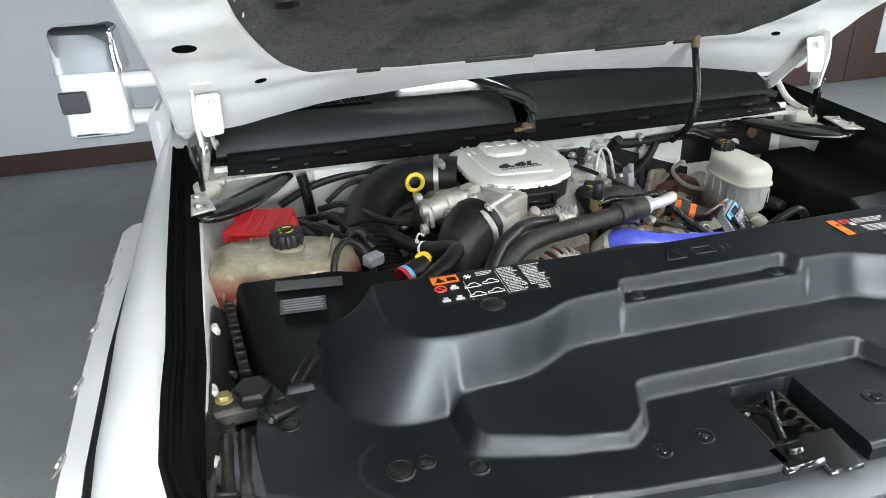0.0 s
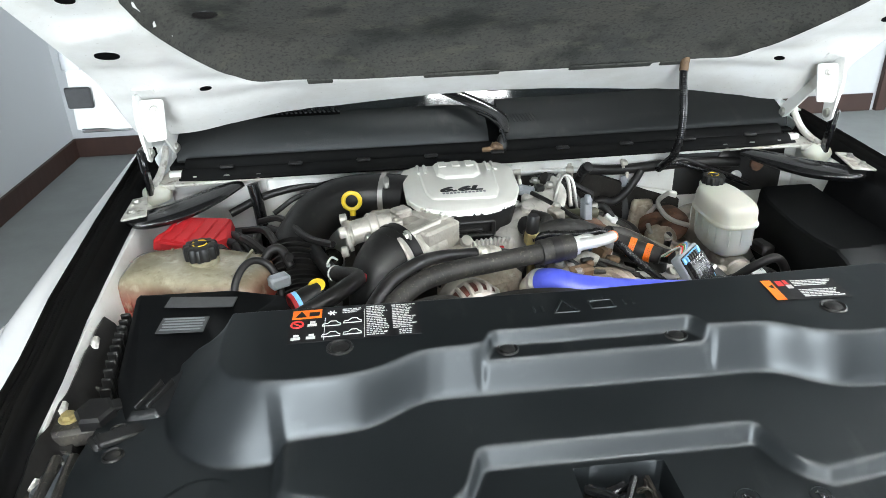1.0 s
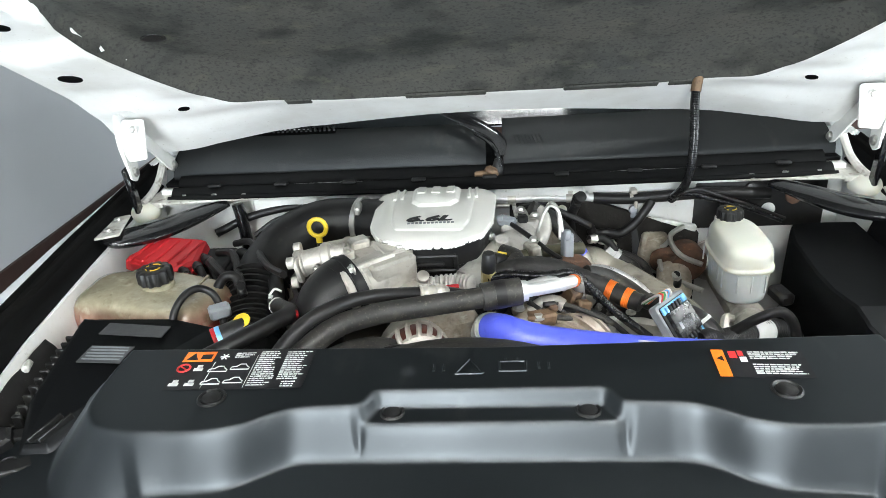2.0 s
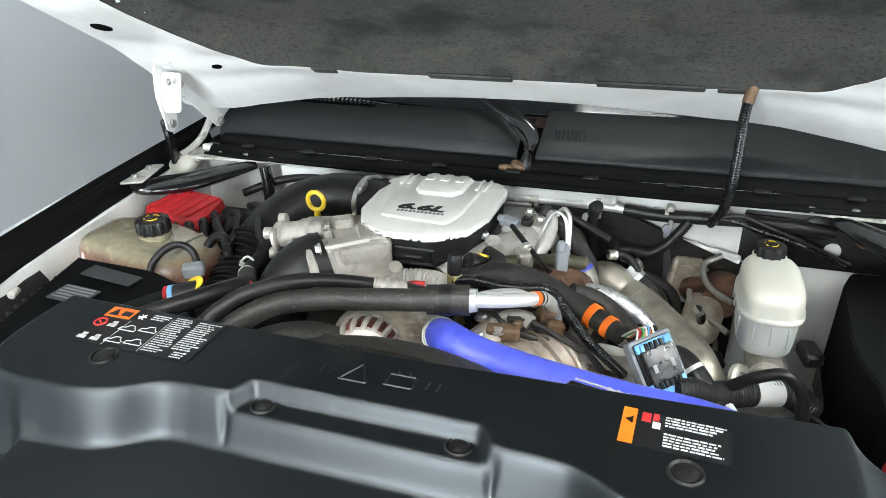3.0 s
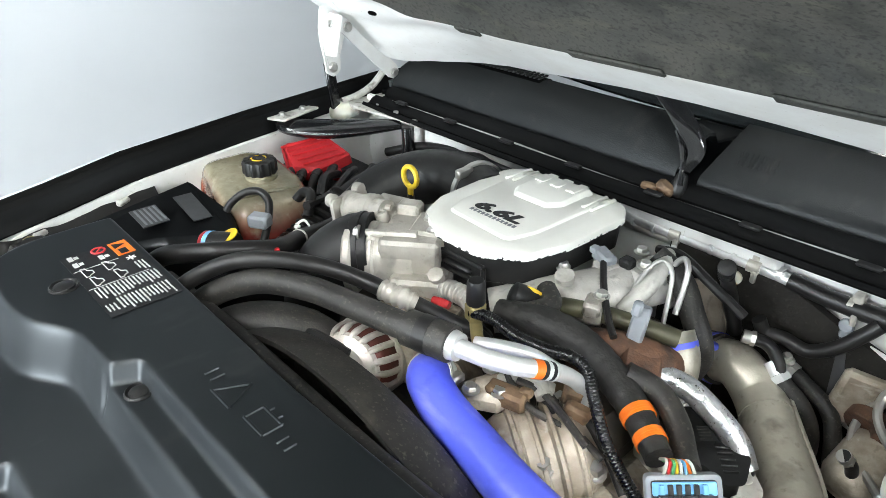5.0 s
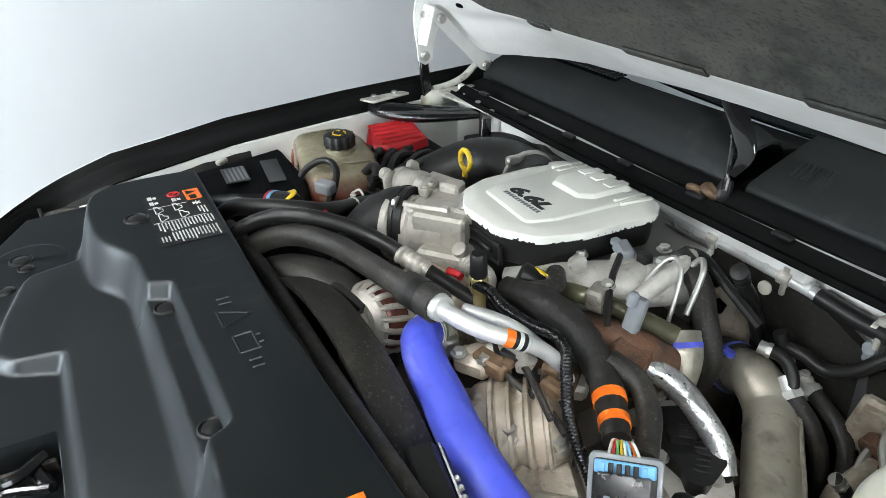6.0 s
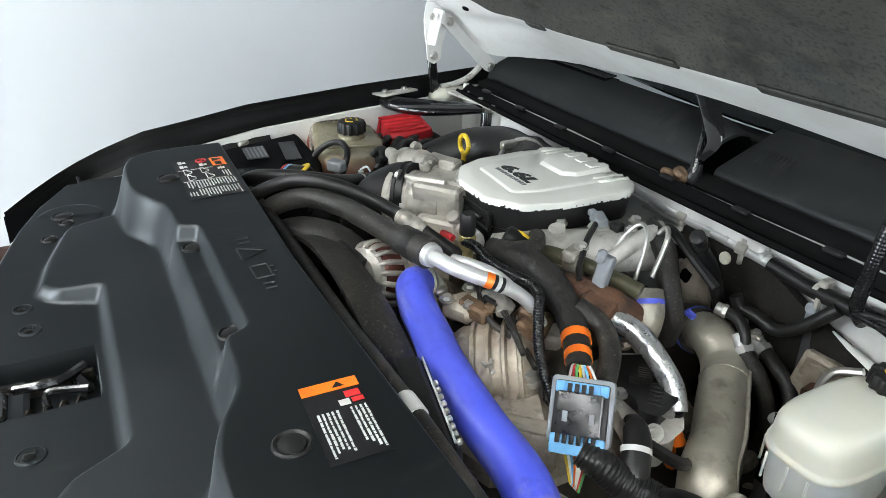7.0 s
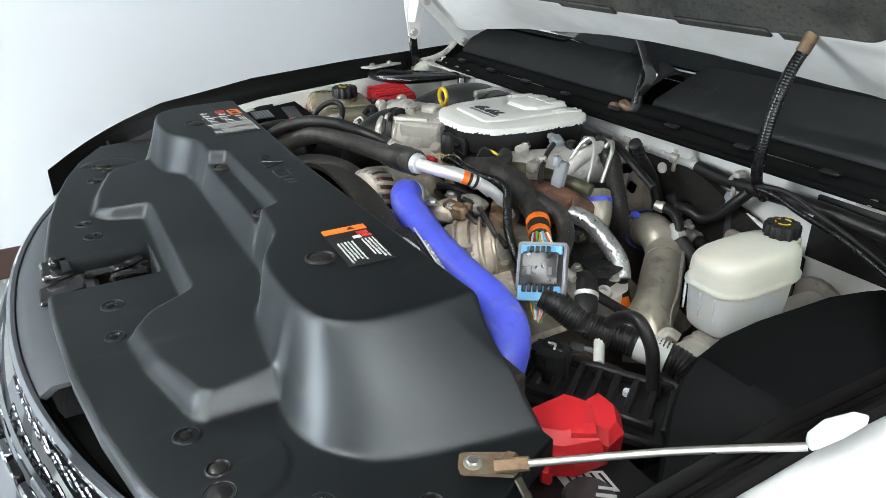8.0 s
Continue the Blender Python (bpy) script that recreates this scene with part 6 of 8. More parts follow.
# a crumpled soft cover: a few flat folds and a knuckle at its rear
red = [Shape().loft([
    [(0.560, 0.100, 1.040), (0.585, 0.112, 1.040), (0.610, 0.150, 1.040), (0.612, 0.190, 1.040), (0.575, 0.205, 1.040), (0.540, 0.180, 1.040), (0.538, 0.130, 1.040)],
    [(0.562, 0.098, 1.062), (0.588, 0.110, 1.064), (0.611, 0.146, 1.060), (0.618, 0.178, 1.062), (0.578, 0.204, 1.066), (0.542, 0.182, 1.068), (0.538, 0.130, 1.064)],
    [(0.560, 0.102, 1.078), (0.583, 0.114, 1.080), (0.600, 0.140, 1.076), (0.616, 0.172, 1.082), (0.576, 0.196, 1.088), (0.546, 0.180, 1.086), (0.542, 0.132, 1.080)],
    [(0.560, 0.118, 1.088), (0.576, 0.126, 1.089), (0.590, 0.146, 1.086), (0.600, 0.166, 1.090), (0.572, 0.188, 1.0945), (0.554, 0.176, 1.0955), (0.550, 0.136, 1.090)]])]
red.append(Shape().loft([
    [(0.570, 0.186, 1.045), (0.596, 0.176, 1.045), (0.614, 0.184, 1.045), (0.610, 0.208, 1.045), (0.588, 0.222, 1.045), (0.566, 0.214, 1.045)],
    [(0.568, 0.188, 1.075), (0.598, 0.174, 1.070), (0.617, 0.184, 1.068), (0.612, 0.208, 1.072), (0.588, 0.224, 1.074), (0.564, 0.214, 1.078)],
    [(0.568, 0.194, 1.090), (0.594, 0.182, 1.084), (0.609, 0.189, 1.080), (0.604, 0.204, 1.084), (0.585, 0.216, 1.087), (0.566, 0.212, 1.091)]]))
red.append(Shape().loft([
    [(0.600, 0.148, 1.075), (0.616, 0.172, 1.076), (0.606, 0.180, 1.076), (0.588, 0.158, 1.075)],
    [(0.598, 0.150, 1.087), (0.612, 0.170, 1.088), (0.602, 0.176, 1.091), (0.586, 0.158, 1.090)]]))
red.append(Shape().box((0.598, 0.122, 1.046), (0.012, 0.010, 0.020), 0.003, (0, 0, 30)))
b2 = battery("battery", (0.64, 0.10, 0.930), (0.18, 0.26, 0.18), red, "black battery with red terminal cover beside the radiator cover")
part("label_plate", Shape().prism(np.array([(0.588, 0.140), (0.618, 0.136), (0.642, 0.180), (0.612, 0.184)]), 1.0325, 1.0337, 0.0003), WHITE, b2, "white printed battery label")
for k in range(5):
    part("print_bar", Shape().box((0.606 + 0.0045 * k, 0.147 + 0.0075 * k, 1.0340), (0.022, 0.0028, 0.0007), 0.0002, (0, 0, -6)), LABELBLACK, b2)
part("vent_cap", Shape().lathe([(0.026, 0), (0.027, 0.004), (0.024, 0.009), (0.001, 0.0095)], (0.636, 0.146, 1.032)), LABELGREY, b2, "grey vent cap")
part("vent_print", Shape().box((0.646, 0.158, 1.0418), (0.020, 0.005, 0.0008), 0.0002, (0, 0, 50)).box((0.638, 0.164, 1.0418), (0.014, 0.004, 0.0008), 0.0002, (0, 0, 50)), WHITE, b2)
part("vent_cap", Shape().lathe([(0.026, 0), (0.027, 0.004), (0.024, 0.009), (0.001, 0.0095)], (0.595, 0.075, 1.032)), LABELGREY, b2, "grey vent cap")
part("terminal_post", Shape().lathe([(0.012, 0), (0.012, 0.034), (0.009, 0.038)], (0.582, 0.165, 1.030), (0, 0, 1), 14).box((0.575, 0.17, 1.05), (0.05, 0.06, 0.02), 0.004), DARK, b2)
part("white_plug", Shape().lathe([(0.009, 0), (0.010, 0.002), (0.008, 0.007), (0.001, 0.008)], (0.668, 0.198, 1.032)), WHITE, b2)

hr = thing("battery_hold_down", (0.66, 0.05, 1.10), "bright steel rod with a rust-tan bracket by the cover", "bracket")
part("rod", Shape().tube([(0.646, 0.050, 1.132), (0.726, 0.136, 1.168), (0.792, 0.204, 1.193)], 0.0034, 10), STEEL, hr)
part("bracket", Shape().prism(round_poly([(0.600, 0.022), (0.622, 0.060), (0.641, 0.056), (0.644, 0.048), (0.618, 0.010)], 0.004, 3), 1.116, 1.121, 0.0015), RUSTED, hr, "rust-stained bracket")
part("lug", Shape().tube([(0.634, 0.036, 1.127), (0.652, 0.058, 1.134)], 0.0062, 8, 1).box((0.634, 0.050, 1.125), (0.012, 0.02, 0.012), 0.003, (0, 0, 35)), TAN, hr)
part("strap", Shape().box((0.668, 0.056, 1.090), (0.070, 0.008, 0.003), 0.001, (0, 50, 14)), DARK, hr)
bolts(hr, [(0.616, 0.025, 1.121)], 0.0065, 0.004)
part("end_tab", Shape().prism(round_poly([(0.794, 0.206), (0.797, 0.240), (0.797, 0.276), (0.786, 0.268), (0.780, 0.240), (0.783, 0.216)], 0.005, 4), 1.188, 1.196, 0.002), PAINT, hr, "white folded tab")

# ---- brake fluid reservoir ----
rs = thing("brake_fluid_reservoir", (0.462, 0.56, 0.98), "cream plastic brake fluid reservoir with a black screw cap", "reservoir")


def oval(cx, cy, a, b, k=2.6, n=40):
    """A squarish oval outline."""
    out = []
    for i in range(n):
        t = 2 * math.pi * i / n
        c, q = math.cos(t), math.sin(t)
        out.append((cx + a * abs(c) ** (2 / k) * (1 if c > 0 else -1), cy + b * abs(q) ** (2 / k) * (1 if q > 0 else -1)))
    return np.array(out)


us = Shape().loft([[(x, y, z) for x, y in oval(0.466, 0.560 + dy, 0.0475 * f, 0.080 * f2, 3.4)] for f, f2, dy, z in ((1.05, 1.03, 0, 1.089), (1.07, 1.05, 0, 1.0905), (1.07, 1.05, 0, 1.095), (1.03, 1.015, 0, 1.097), (1.01, 1.0, 0, 1.100), (0.995, 0.995, 0, 1.116), (0.975, 0.985, 0, 1.1235), (0.93, 0.96, 0.001, 1.1295), (0.86, 0.92, 0.002, 1.1335), (0.76, 0.85, 0.004, 1.136), (0.60, 0.72, 0.006, 1.1375), (0.3, 0.4, 0.01, 1.1385))])
part("upper_shell", us, CREAM, rs, "", 60)
lsx = Shape().loft([[(x, y, z) for x, y in oval(0.466, 0.557, 0.0475 * f, 0.080 * f, 3.2)] for f, z in ((0.58, 1.018), (0.80, 1.022), (0.89, 1.030), (0.92, 1.044), (0.97, 1.0905))])
for cy in (0.52, 0.60):
    lsx.lathe([(0.020, 0), (0.020, 0.02)], (0.469, cy, 1.010), (0, 0, 1), 18)
part("lower_shell", lsx, MILKY, rs, "milky lower half with fluid", 60)
for y in (0.50, 0.53, 0.56, 0.59, 0.62):
    part("rib", Shape().box((0.4205, y, 1.070), (0.003, 0.003, 0.036), 0.0012), MILKY, rs)
for x in (0.44, 0.466, 0.49):
    part("rib", Shape().box((x, 0.4775, 1.070), (0.003, 0.003, 0.036), 0.0012), MILKY, rs)
part("neck", Shape().lathe([(0.027, 0), (0.027, 0.014), (0.024, 0.016)], (0.465, 0.629, 1.122)), CREAM, rs)
knurled_cap(rs, (0.465, 0.628, 1.136), 0.025, 0.021)
part("level_sensor", Shape().box((0.53, 0.50, 1.035), (0.03, 0.05, 0.025), 0.006, (0, 0, 10)), PLASTIC, rs)
mc2 = thing("brake_master_cylinder", (0.46, 0.55, 0.95), "cast aluminium master cylinder below the fluid reservoir", "master cylinder")
part("cylinder", Shape().lathe([(0.026, 0), (0.030, 0.004), (0.030, 0.05), (0.034, 0.052), (0.034, 0.08), (0.03, 0.09), (0.03, 0.30), (0.05, 0.302), (0.05, 0.31)], (0.475, 0.43, 0.985), (0, 1, 0.02), 20), ALLOY, mc2)
for y in (0.52, 0.60):
    part("boss", Shape().box((0.468, y, 0.998), (0.05, 0.05, 0.03), 0.008), ALLOY, mc2)
part("fitting", Shape().tube([(0.44, 0.48, 1.0), (0.425, 0.47, 1.005), (0.42, 0.45, 0.98)], 0.008, 8), ALLOY, mc2)
for p in ([(0.40, 0.70, 1.09), (0.372, 0.69, 1.075), (0.372, 0.665, 1.06), (0.39, 0.645, 1.045), (0.42, 0.62, 1.04)], [(0.38, 0.72, 1.05), (0.355, 0.70, 1.03), (0.36, 0.66, 1.00), (0.42, 0.60, 0.99)]):
    part("brake_pipe", Shape().tube(p, 0.0055, 8), STEEL, mc2)

# booster accumulator behind it
hb = thing("hydraulic_booster", (0.37, 0.69, 0.95), "soiled cast booster with a domed steel accumulator", "booster")
part("body", Shape().lathe([(0.02, 0), (0.036, 0.004), (0.04, 0.01), (0.04, 0.05), (0.034, 0.06), (0.02, 0.062)], (0.408, 0.725, 1.010), (0, -1, 0.1), 24), RUST, hb)
part("accumulator", Shape().lathe([(0.034, 0), (0.036, 0.004), (0.036, 0.06), (0.03, 0.075), (0.018, 0.082), (0.016, 0.082), (0.014, 0.078), (0.001, 0.078)], (0.385, 0.69, 0.995), (-0.15, -0.72, -0.45), 24), ALLOY_DIRTY, hb)
part("collar", Shape().lathe([(0.04, 0), (0.042, 0.002), (0.042, 0.016), (0.04, 0.018)], (0.378, 0.705, 1.015), (-0.15, -0.72, -0.45), 24), RUST, hb)
part("bracket", Shape().box((0.34, 0.715, 1.03), (0.06, 0.02, 0.08), 0.006, (0, 10, 20)), ALLOY_DIRTY, hb)

# ---- fuse box lid ----
fb = thing("fuse_box", (0.65, 0.43, 0.95), "large black plastic fuse box lid with a creased top", "fuse box")
frows = []
for y in (0.212, 0.216, 0.24, 0.28, 0.312, 0.318, 0.342, 0.348, 0.40, 0.46, 0.52, 0.58, 0.63, 0.655, 0.66):
    xl = float(np.interp(y, [0.21, 0.30, 0.42, 0.60, 0.66], [0.662, 0.590, 0.562, 0.575, 0.60]))
    row = []
    for x, dz in ((xl - 0.004, -0.14), (xl - 0.002, -0.014), (xl, -0.005), (xl + 0.004, -0.001), (xl + 0.010, 0.0), (0.5 * xl + 0.36, 0.001), (0.716, 0.0), (0.722, -0.004), (0.724, -0.02)):
        fold = y - 0.11 * (x - 0.60)
        z = float(np.interp(fold, [0.20, 0.300, 0.306, 0.334, 0.340, 0.66], [1.040, 1.078, 1.082, 1.101, 1.103, 1.107]))
        if y in (0.212, 0.66):
            z, dz = z - 0.10, 0.0
        row.append((x, y, z + dz))
    frows.append(row)
part("lid", Shape().sheet(frows, np.array([0, 0, -0.004])), LIDBLACK, fb, "", 12)
part("tray", Shape().box((0.65, 0.43, 0.93), (0.16, 0.36, 0.06), 0.01), PLASTIC, fb)

# ---- hoses and looms across the engine ----
def hose(name, pts, r, mat, label, per=8, n=14, rib=None, cat="hose", flat=1.0):
    c = np.mean(np.array(pts), 0)
    h = thing(name, (c[0], c[1], min(p[2] for p in pts) - 0.02), label, cat)
    part("run", Shape().tube(pts, r, n, per, rib, True, flat), mat, h)
    return h


h = hose("air_conditioning_hose", [(-0.332, 0.098, 1.084), (-0.308, 0.115, 1.156), (-0.267, 0.170, 1.195), (-0.219, 0.217, 1.203), (-0.182, 0.263, 1.189), (-0.139, 0.293, 1.175), (-0.103, 0.303, 1.170)], 0.0108, RUBBER, "smooth black air conditioning hose with a crimped silver end")
part("crimp", Shape().tube([(-0.112, 0.3005, 1.1712), (-0.098, 0.305, 1.1692), (-0.083, 0.312, 1.166), (-0.070, 0.321, 1.160)], [0.0128, 0.0128, 0.0128, 0.011], 14, 6, (0.010, 0.0010)), ALLOY, h, "crimped aluminium ferrule")
part("tail", Shape().tube([(-0.072, 0.320, 1.161), (-0.045, 0.343, 1.142), (-0.01, 0.37, 1.12), (0.02, 0.38, 1.09)], 0.010, 10), RUBBER, h)
h = hose("foam_clad_hose", [(-0.309, 0.110, 1.068), (-0.289, 0.137, 1.139), (-0.231, 0.185, 1.178), (-0.174, 0.225, 1.179), (-0.108, 0.241, 1.181), (-0.033, 0.253, 1.185), (0.023, 0.265, 1.187)], 0.0162, DUSTY, "thick foam-clad black hose joined to a silver pipe")
part("sleeve", Shape().tube([(-0.012, 0.258, 1.186), (0.016, 0.264, 1.187), (0.046, 0.270, 1.1875)], 0.0212, 18), DUSTY, h, "grey-black rubber sleeve")
part("tape", Shape().tube([(0.006, 0.262, 1.1867), (0.022, 0.2655, 1.1870)], 0.0219, 18, 1), RUBBER, h)
part("ferrule", Shape().tube([(0.044, 0.2695, 1.1875), (0.056, 0.2715, 1.188)], [0.0175, 0.0155], 18, 1), ALU, h)
SILVER = [(0.045, 0.270, 1.187), (0.088, 0.278, 1.189), (0.116, 0.292, 1.187), (0.132, 0.318, 1.177), (0.139, 0.346, 1.160), (0.145, 0.368, 1.138), (0.150, 0.385, 1.105)]
part("pipe", Shape().tube(SILVER, [0.0104, 0.0102, 0.0100, 0.0098, 0.0095, 0.0092, 0.009], 18), ALU, h, "bright aluminium pipe")
for f0, f1, mt in ((0.455, 0.50, ORANGE), (0.50, 0.522, LABELBLACK), (0.522, 0.545, WHITE), (0.545, 0.567, LABELBLACK), (0.577, 0.592, WHITE)):
    part("band", Shape().tube(along(SILVER, f0, f1), 0.0106, 18, 1), mt, h)
part("side_pipe", Shape().tube([(0.045, 0.306, 1.170), (0.075, 0.322, 1.172), (0.100, 0.342, 1.164), (0.12, 0.366, 1.14)], 0.0085, 12), ALU, h, "thin bright aluminium pipe")
h = hose("blue_coolant_hose", [(-0.010, 0.306, 1.086), (-0.004, 0.284, 1.112), (0.016, 0.262, 1.124), (0.055, 0.249, 1.116), (0.110, 0.241, 1.108), (0.180, 0.227, 1.106), (0.275, 0.219, 1.100), (0.362, 0.217, 1.093), (0.420, 0.196, 1.086), (0.445, 0.168, 1.050), (0.448, 0.158, 0.98)], [0.0245, 0.025, 0.0255, 0.0260, 0.0265, 0.0265, 0.0265, 0.0270, 0.0285, 0.0290, 0.0290], BLUE, "bright blue silicone coolant hose, scuffed along its length", 10, 24)
part("cuff", Shape().tube([(-0.0095, 0.304, 1.089), (-0.0045, 0.285, 1.111), (0.0015, 0.2755, 1.118)], [0.0258, 0.0264, 0.0266], 24, 4), CREAM, h, "dust-stained pale cuff")
part("clamp", Shape().tube([(-0.0046, 0.2850, 1.1108), (-0.0018, 0.2800, 1.1146)], 0.0277, 24, 1).box((0.020, 0.302, 1.108), (0.014, 0.02, 0.012), 0.003), STEEL, h, "steel hose clamp")
part("neck", Shape().tube([(0.0, 0.302, 1.096), (-0.012, 0.325, 1.078), (-0.018, 0.36, 1.05)], 0.023, 20), ALLOY_DIRTY, h)

hose("split_loom", [(-0.004, 0.351, 1.167), (0.029, 0.353, 1.172), (0.066, 0.350, 1.170), (0.100, 0.360, 1.165), (0.126, 0.376, 1.160), (0.147, 0.379, 1.150), (0.168, 0.366, 1.132), (0.196, 0.350, 1.106), (0.228, 0.342, 1.080), (0.260, 0.340, 1.053)], 0.0072, SHEATH, "shiny black corrugated split loom over the engine", 10, 12, (0.0040, 0.0003), "wiring loom")

CHARGE = [(0.139, 0.682, 1.010), (0.172, 0.670, 1.025), (0.205, 0.662, 1.034), (0.243, 0.652, 1.012), (0.292, 0.595, 1.001), (0.339, 0.539, 0.991), (0.371, 0.491, 0.980), (0.395, 0.472, 0.934)]
h = hose("charge_air_pipe", CHARGE, [0.031, 0.031, 0.032, 0.034, 0.0345, 0.035, 0.036, 0.036], PIPE, "thick grey cast charge air pipe with blue clamped joint", 8, 24, None, "pipe")
part("coupling", Shape().tube([(0.108, 0.690, 0.985), (0.130, 0.684, 1.005), (0.156, 0.676, 1.019), (0.178, 0.668, 1.027)], 0.0362, 24, 6), DUSTY, h)
part("blue_clamp", Shape().tube(along(CHARGE, 0.085, 0.098), 0.0376, 24, 1).box((0.168, 0.648, 1.058), (0.018, 0.012, 0.010), 0.003, (0, 20, 20)), BLUE, h, "blue hose clamp")
part("seam", Shape().tube([(x + 0.022, y + 0.020, z + 0.020) for x, y, z in CHARGE[3:]], 0.0035, 6), PIPE, h)
part("weld", Shape().tube(along(CHARGE, 0.40, 0.406), 0.0356, 24, 1), PIPE, h)

hose("foil_hose", [(0.150, 0.470, 1.100), (0.170, 0.488, 1.099), (0.188, 0.502, 1.092), (0.212, 0.508, 1.086), (0.243, 0.510, 1.070), (0.275, 0.512, 1.045), (0.295, 0.503, 1.022)], 0.0150, FOIL, "crinkled silver foil-wrapped hose")
h = hose("taped_wiring_loom", [(-0.003, 0.398, 1.146), (0.051, 0.412, 1.151), (0.098, 0.424, 1.142), (0.138, 0.425, 1.127), (0.183, 0.412, 1.113), (0.224, 0.389, 1.104), (0.252, 0.370, 1.100)], [0.016, 0.021, 0.022, 0.021, 0.019, 0.017, 0.015], TAPE, "thick tape-wrapped wiring loom with two orange bands", 8, 14, (0.017, 0.0003), "wiring loom")
LOOM = [(-0.003, 0.398, 1.146), (0.051, 0.412, 1.151), (0.098, 0.424, 1.142), (0.138, 0.425, 1.127), (0.183, 0.412, 1.113), (0.224, 0.389, 1.104), (0.252, 0.370, 1.100)]
for f in (0.765, 0.880):
    for k in range(4):
        part("orange_band", Shape().tube(along(LOOM, f + 0.0115 * k, f + 0.0115 * k + 0.0105), 0.0196 - 0.0018 * (f > 0.8), 16, 1), ORANGE, h, "orange wound tape")
part("branch", Shape().tube([(0.165, 0.43, 1.13), (0.20, 0.445, 1.115), (0.235, 0.432, 1.10), (0.262, 0.405, 1.088), (0.278, 0.385, 1.09)], 0.014, 12), DUSTY, h)
part("branch", Shape().tube([(0.03, 0.405, 1.155), (0.045, 0.44, 1.16), (0.02, 0.462, 1.162)], 0.013, 12), DUSTY, h)
part("plug", Shape().lathe([(0.016, 0), (0.018, 0.003), (0.018, 0.03), (0.012, 0.034)], (0.02, 0.44, 1.150), (-0.55, -0.5, 0.3), 16), PLASTIC, h)
for k in range(5):
    part("yellow_wire", Shape().tube([(0.006 + 0.002 * k, 0.425, 1.163), (0.012 + 0.002 * k, 0.435, 1.172 - 0.001 * k), (0.03, 0.445, 1.165)], 0.0017, 6), YELLOW, h)

# unplugged connector on its loom
cn = thing("open_connector", (0.305, 0.331, 1.03), "unplugged grey and blue multi-pin connector with black face", "connector")
U = Vector((0.054, 0.048, 0.008)).normalized()
V = Vector((-0.037, 0.026, 0.057)).normalized()
V = (V - U * U.dot(V)).normalized()
W = U.cross(V)
cm = Matrix((U, V, W)).transposed().to_4x4()
cm.translation = (0.3025, 0.335, 1.090)


def plate(name, loop, z0, z1, mat, b=0.002, label=""):
    return part(name, Shape().prism(loop, z0, z1, b, cm), mat, cn, label)


def rect(a, b, c, d, r=0.003):
    return round_poly([(a, b), (c, b), (c, d), (a, d)], r, 3)


plate("frame", rect(-0.036, -0.036, 0.036, 0.039, 0.006), -0.012, 0.004, GREY, 0.002, "grey outer frame")
plate("insert", rect(-0.031, -0.034, 0.031, 0.034, 0.004), 0.0, 0.007, PLASTIC)
plate("blue_lock", rect(-0.030, 0.020, 0.030, 0.033, 0.002), 0.006, 0.0095, SKYBLUE)
plate("blue_lock", rect(-0.031, -0.048, 0.031, -0.026, 0.003), 0.004, 0.0095, SKYBLUE)
plate("face", rect(-0.026, -0.026, 0.026, 0.022, 0.003), 0.0, 0.016, CHARCOAL, 0.002, "shiny black face")
for k in range(6):
    plate("tab", rect(-0.024 + 0.008 * k, -0.036, -0.019 + 0.008 * k, -0.024, 0.001), 0.0, 0.0145, PLASTIC, 0.001)
    plate("tab", rect(-0.024 + 0.008 * k, 0.021, -0.019 + 0.008 * k, 0.031, 0.001), 0.0, 0.0135, PLASTIC if 0 < k < 5 else SKYBLUE, 0.001)
for x in (-0.018, 0.012):
    plate("mark", rect(x, -0.012, x + 0.006, 0.0, 0.001), 0.0155, 0.0165, GREYPRINT, 0.0003)
wires = [WHITEWIRE, REDWIRE, GREENWIRE, YELLOW, WHITEWIRE, SKYBLUE, ORANGE, WHITEWIRE]
for k in range(8):
    a = cm @ Vector((-0.018 + 0.0045 * k, 0.036, -0.002))
    mdl = cm @ Vector((-0.014 + 0.0028 * k, 0.052, 0.004 + 0.003 * (k % 3)))
    part("wire", Shape().tube([tuple(a), tuple(mdl), (0.249 + 0.002 * k, 0.374, 1.098 + 0.002 * (k % 2))], 0.0016, 6, 6), wires[k], cn)
    c = cm @ Vector((-0.018 + 0.0045 * k, -0.036, 0.0))
    d = cm @ Vector((-0.012 + 0.0035 * k, -0.054, -0.006))
    part("wire", Shape().tube([tuple(c), tuple(d), (0.35 + 0.002 * k, 0.29, 1.045)], 0.0016, 6, 6), wires[(k + 3) % 8], cn)

h = hose("black_wrapped_loom", [(0.316, 0.392, 1.072), (0.328, 0.394, 1.070), (0.346, 0.385, 1.062), (0.368, 0.365, 1.045), (0.385, 0.35, 1.02)], [0.004, 0.013, 0.0165, 0.017, 0.017], RUBBER, "black wrapped loom with white tape ends beside the connector", 8, 12, None, "wiring loom")
part("white_tape", Shape().tube([(0.352, 0.379, 1.059), (0.356, 0.3755, 1.0555)], 0.0178, 14, 1), WHITE, h)

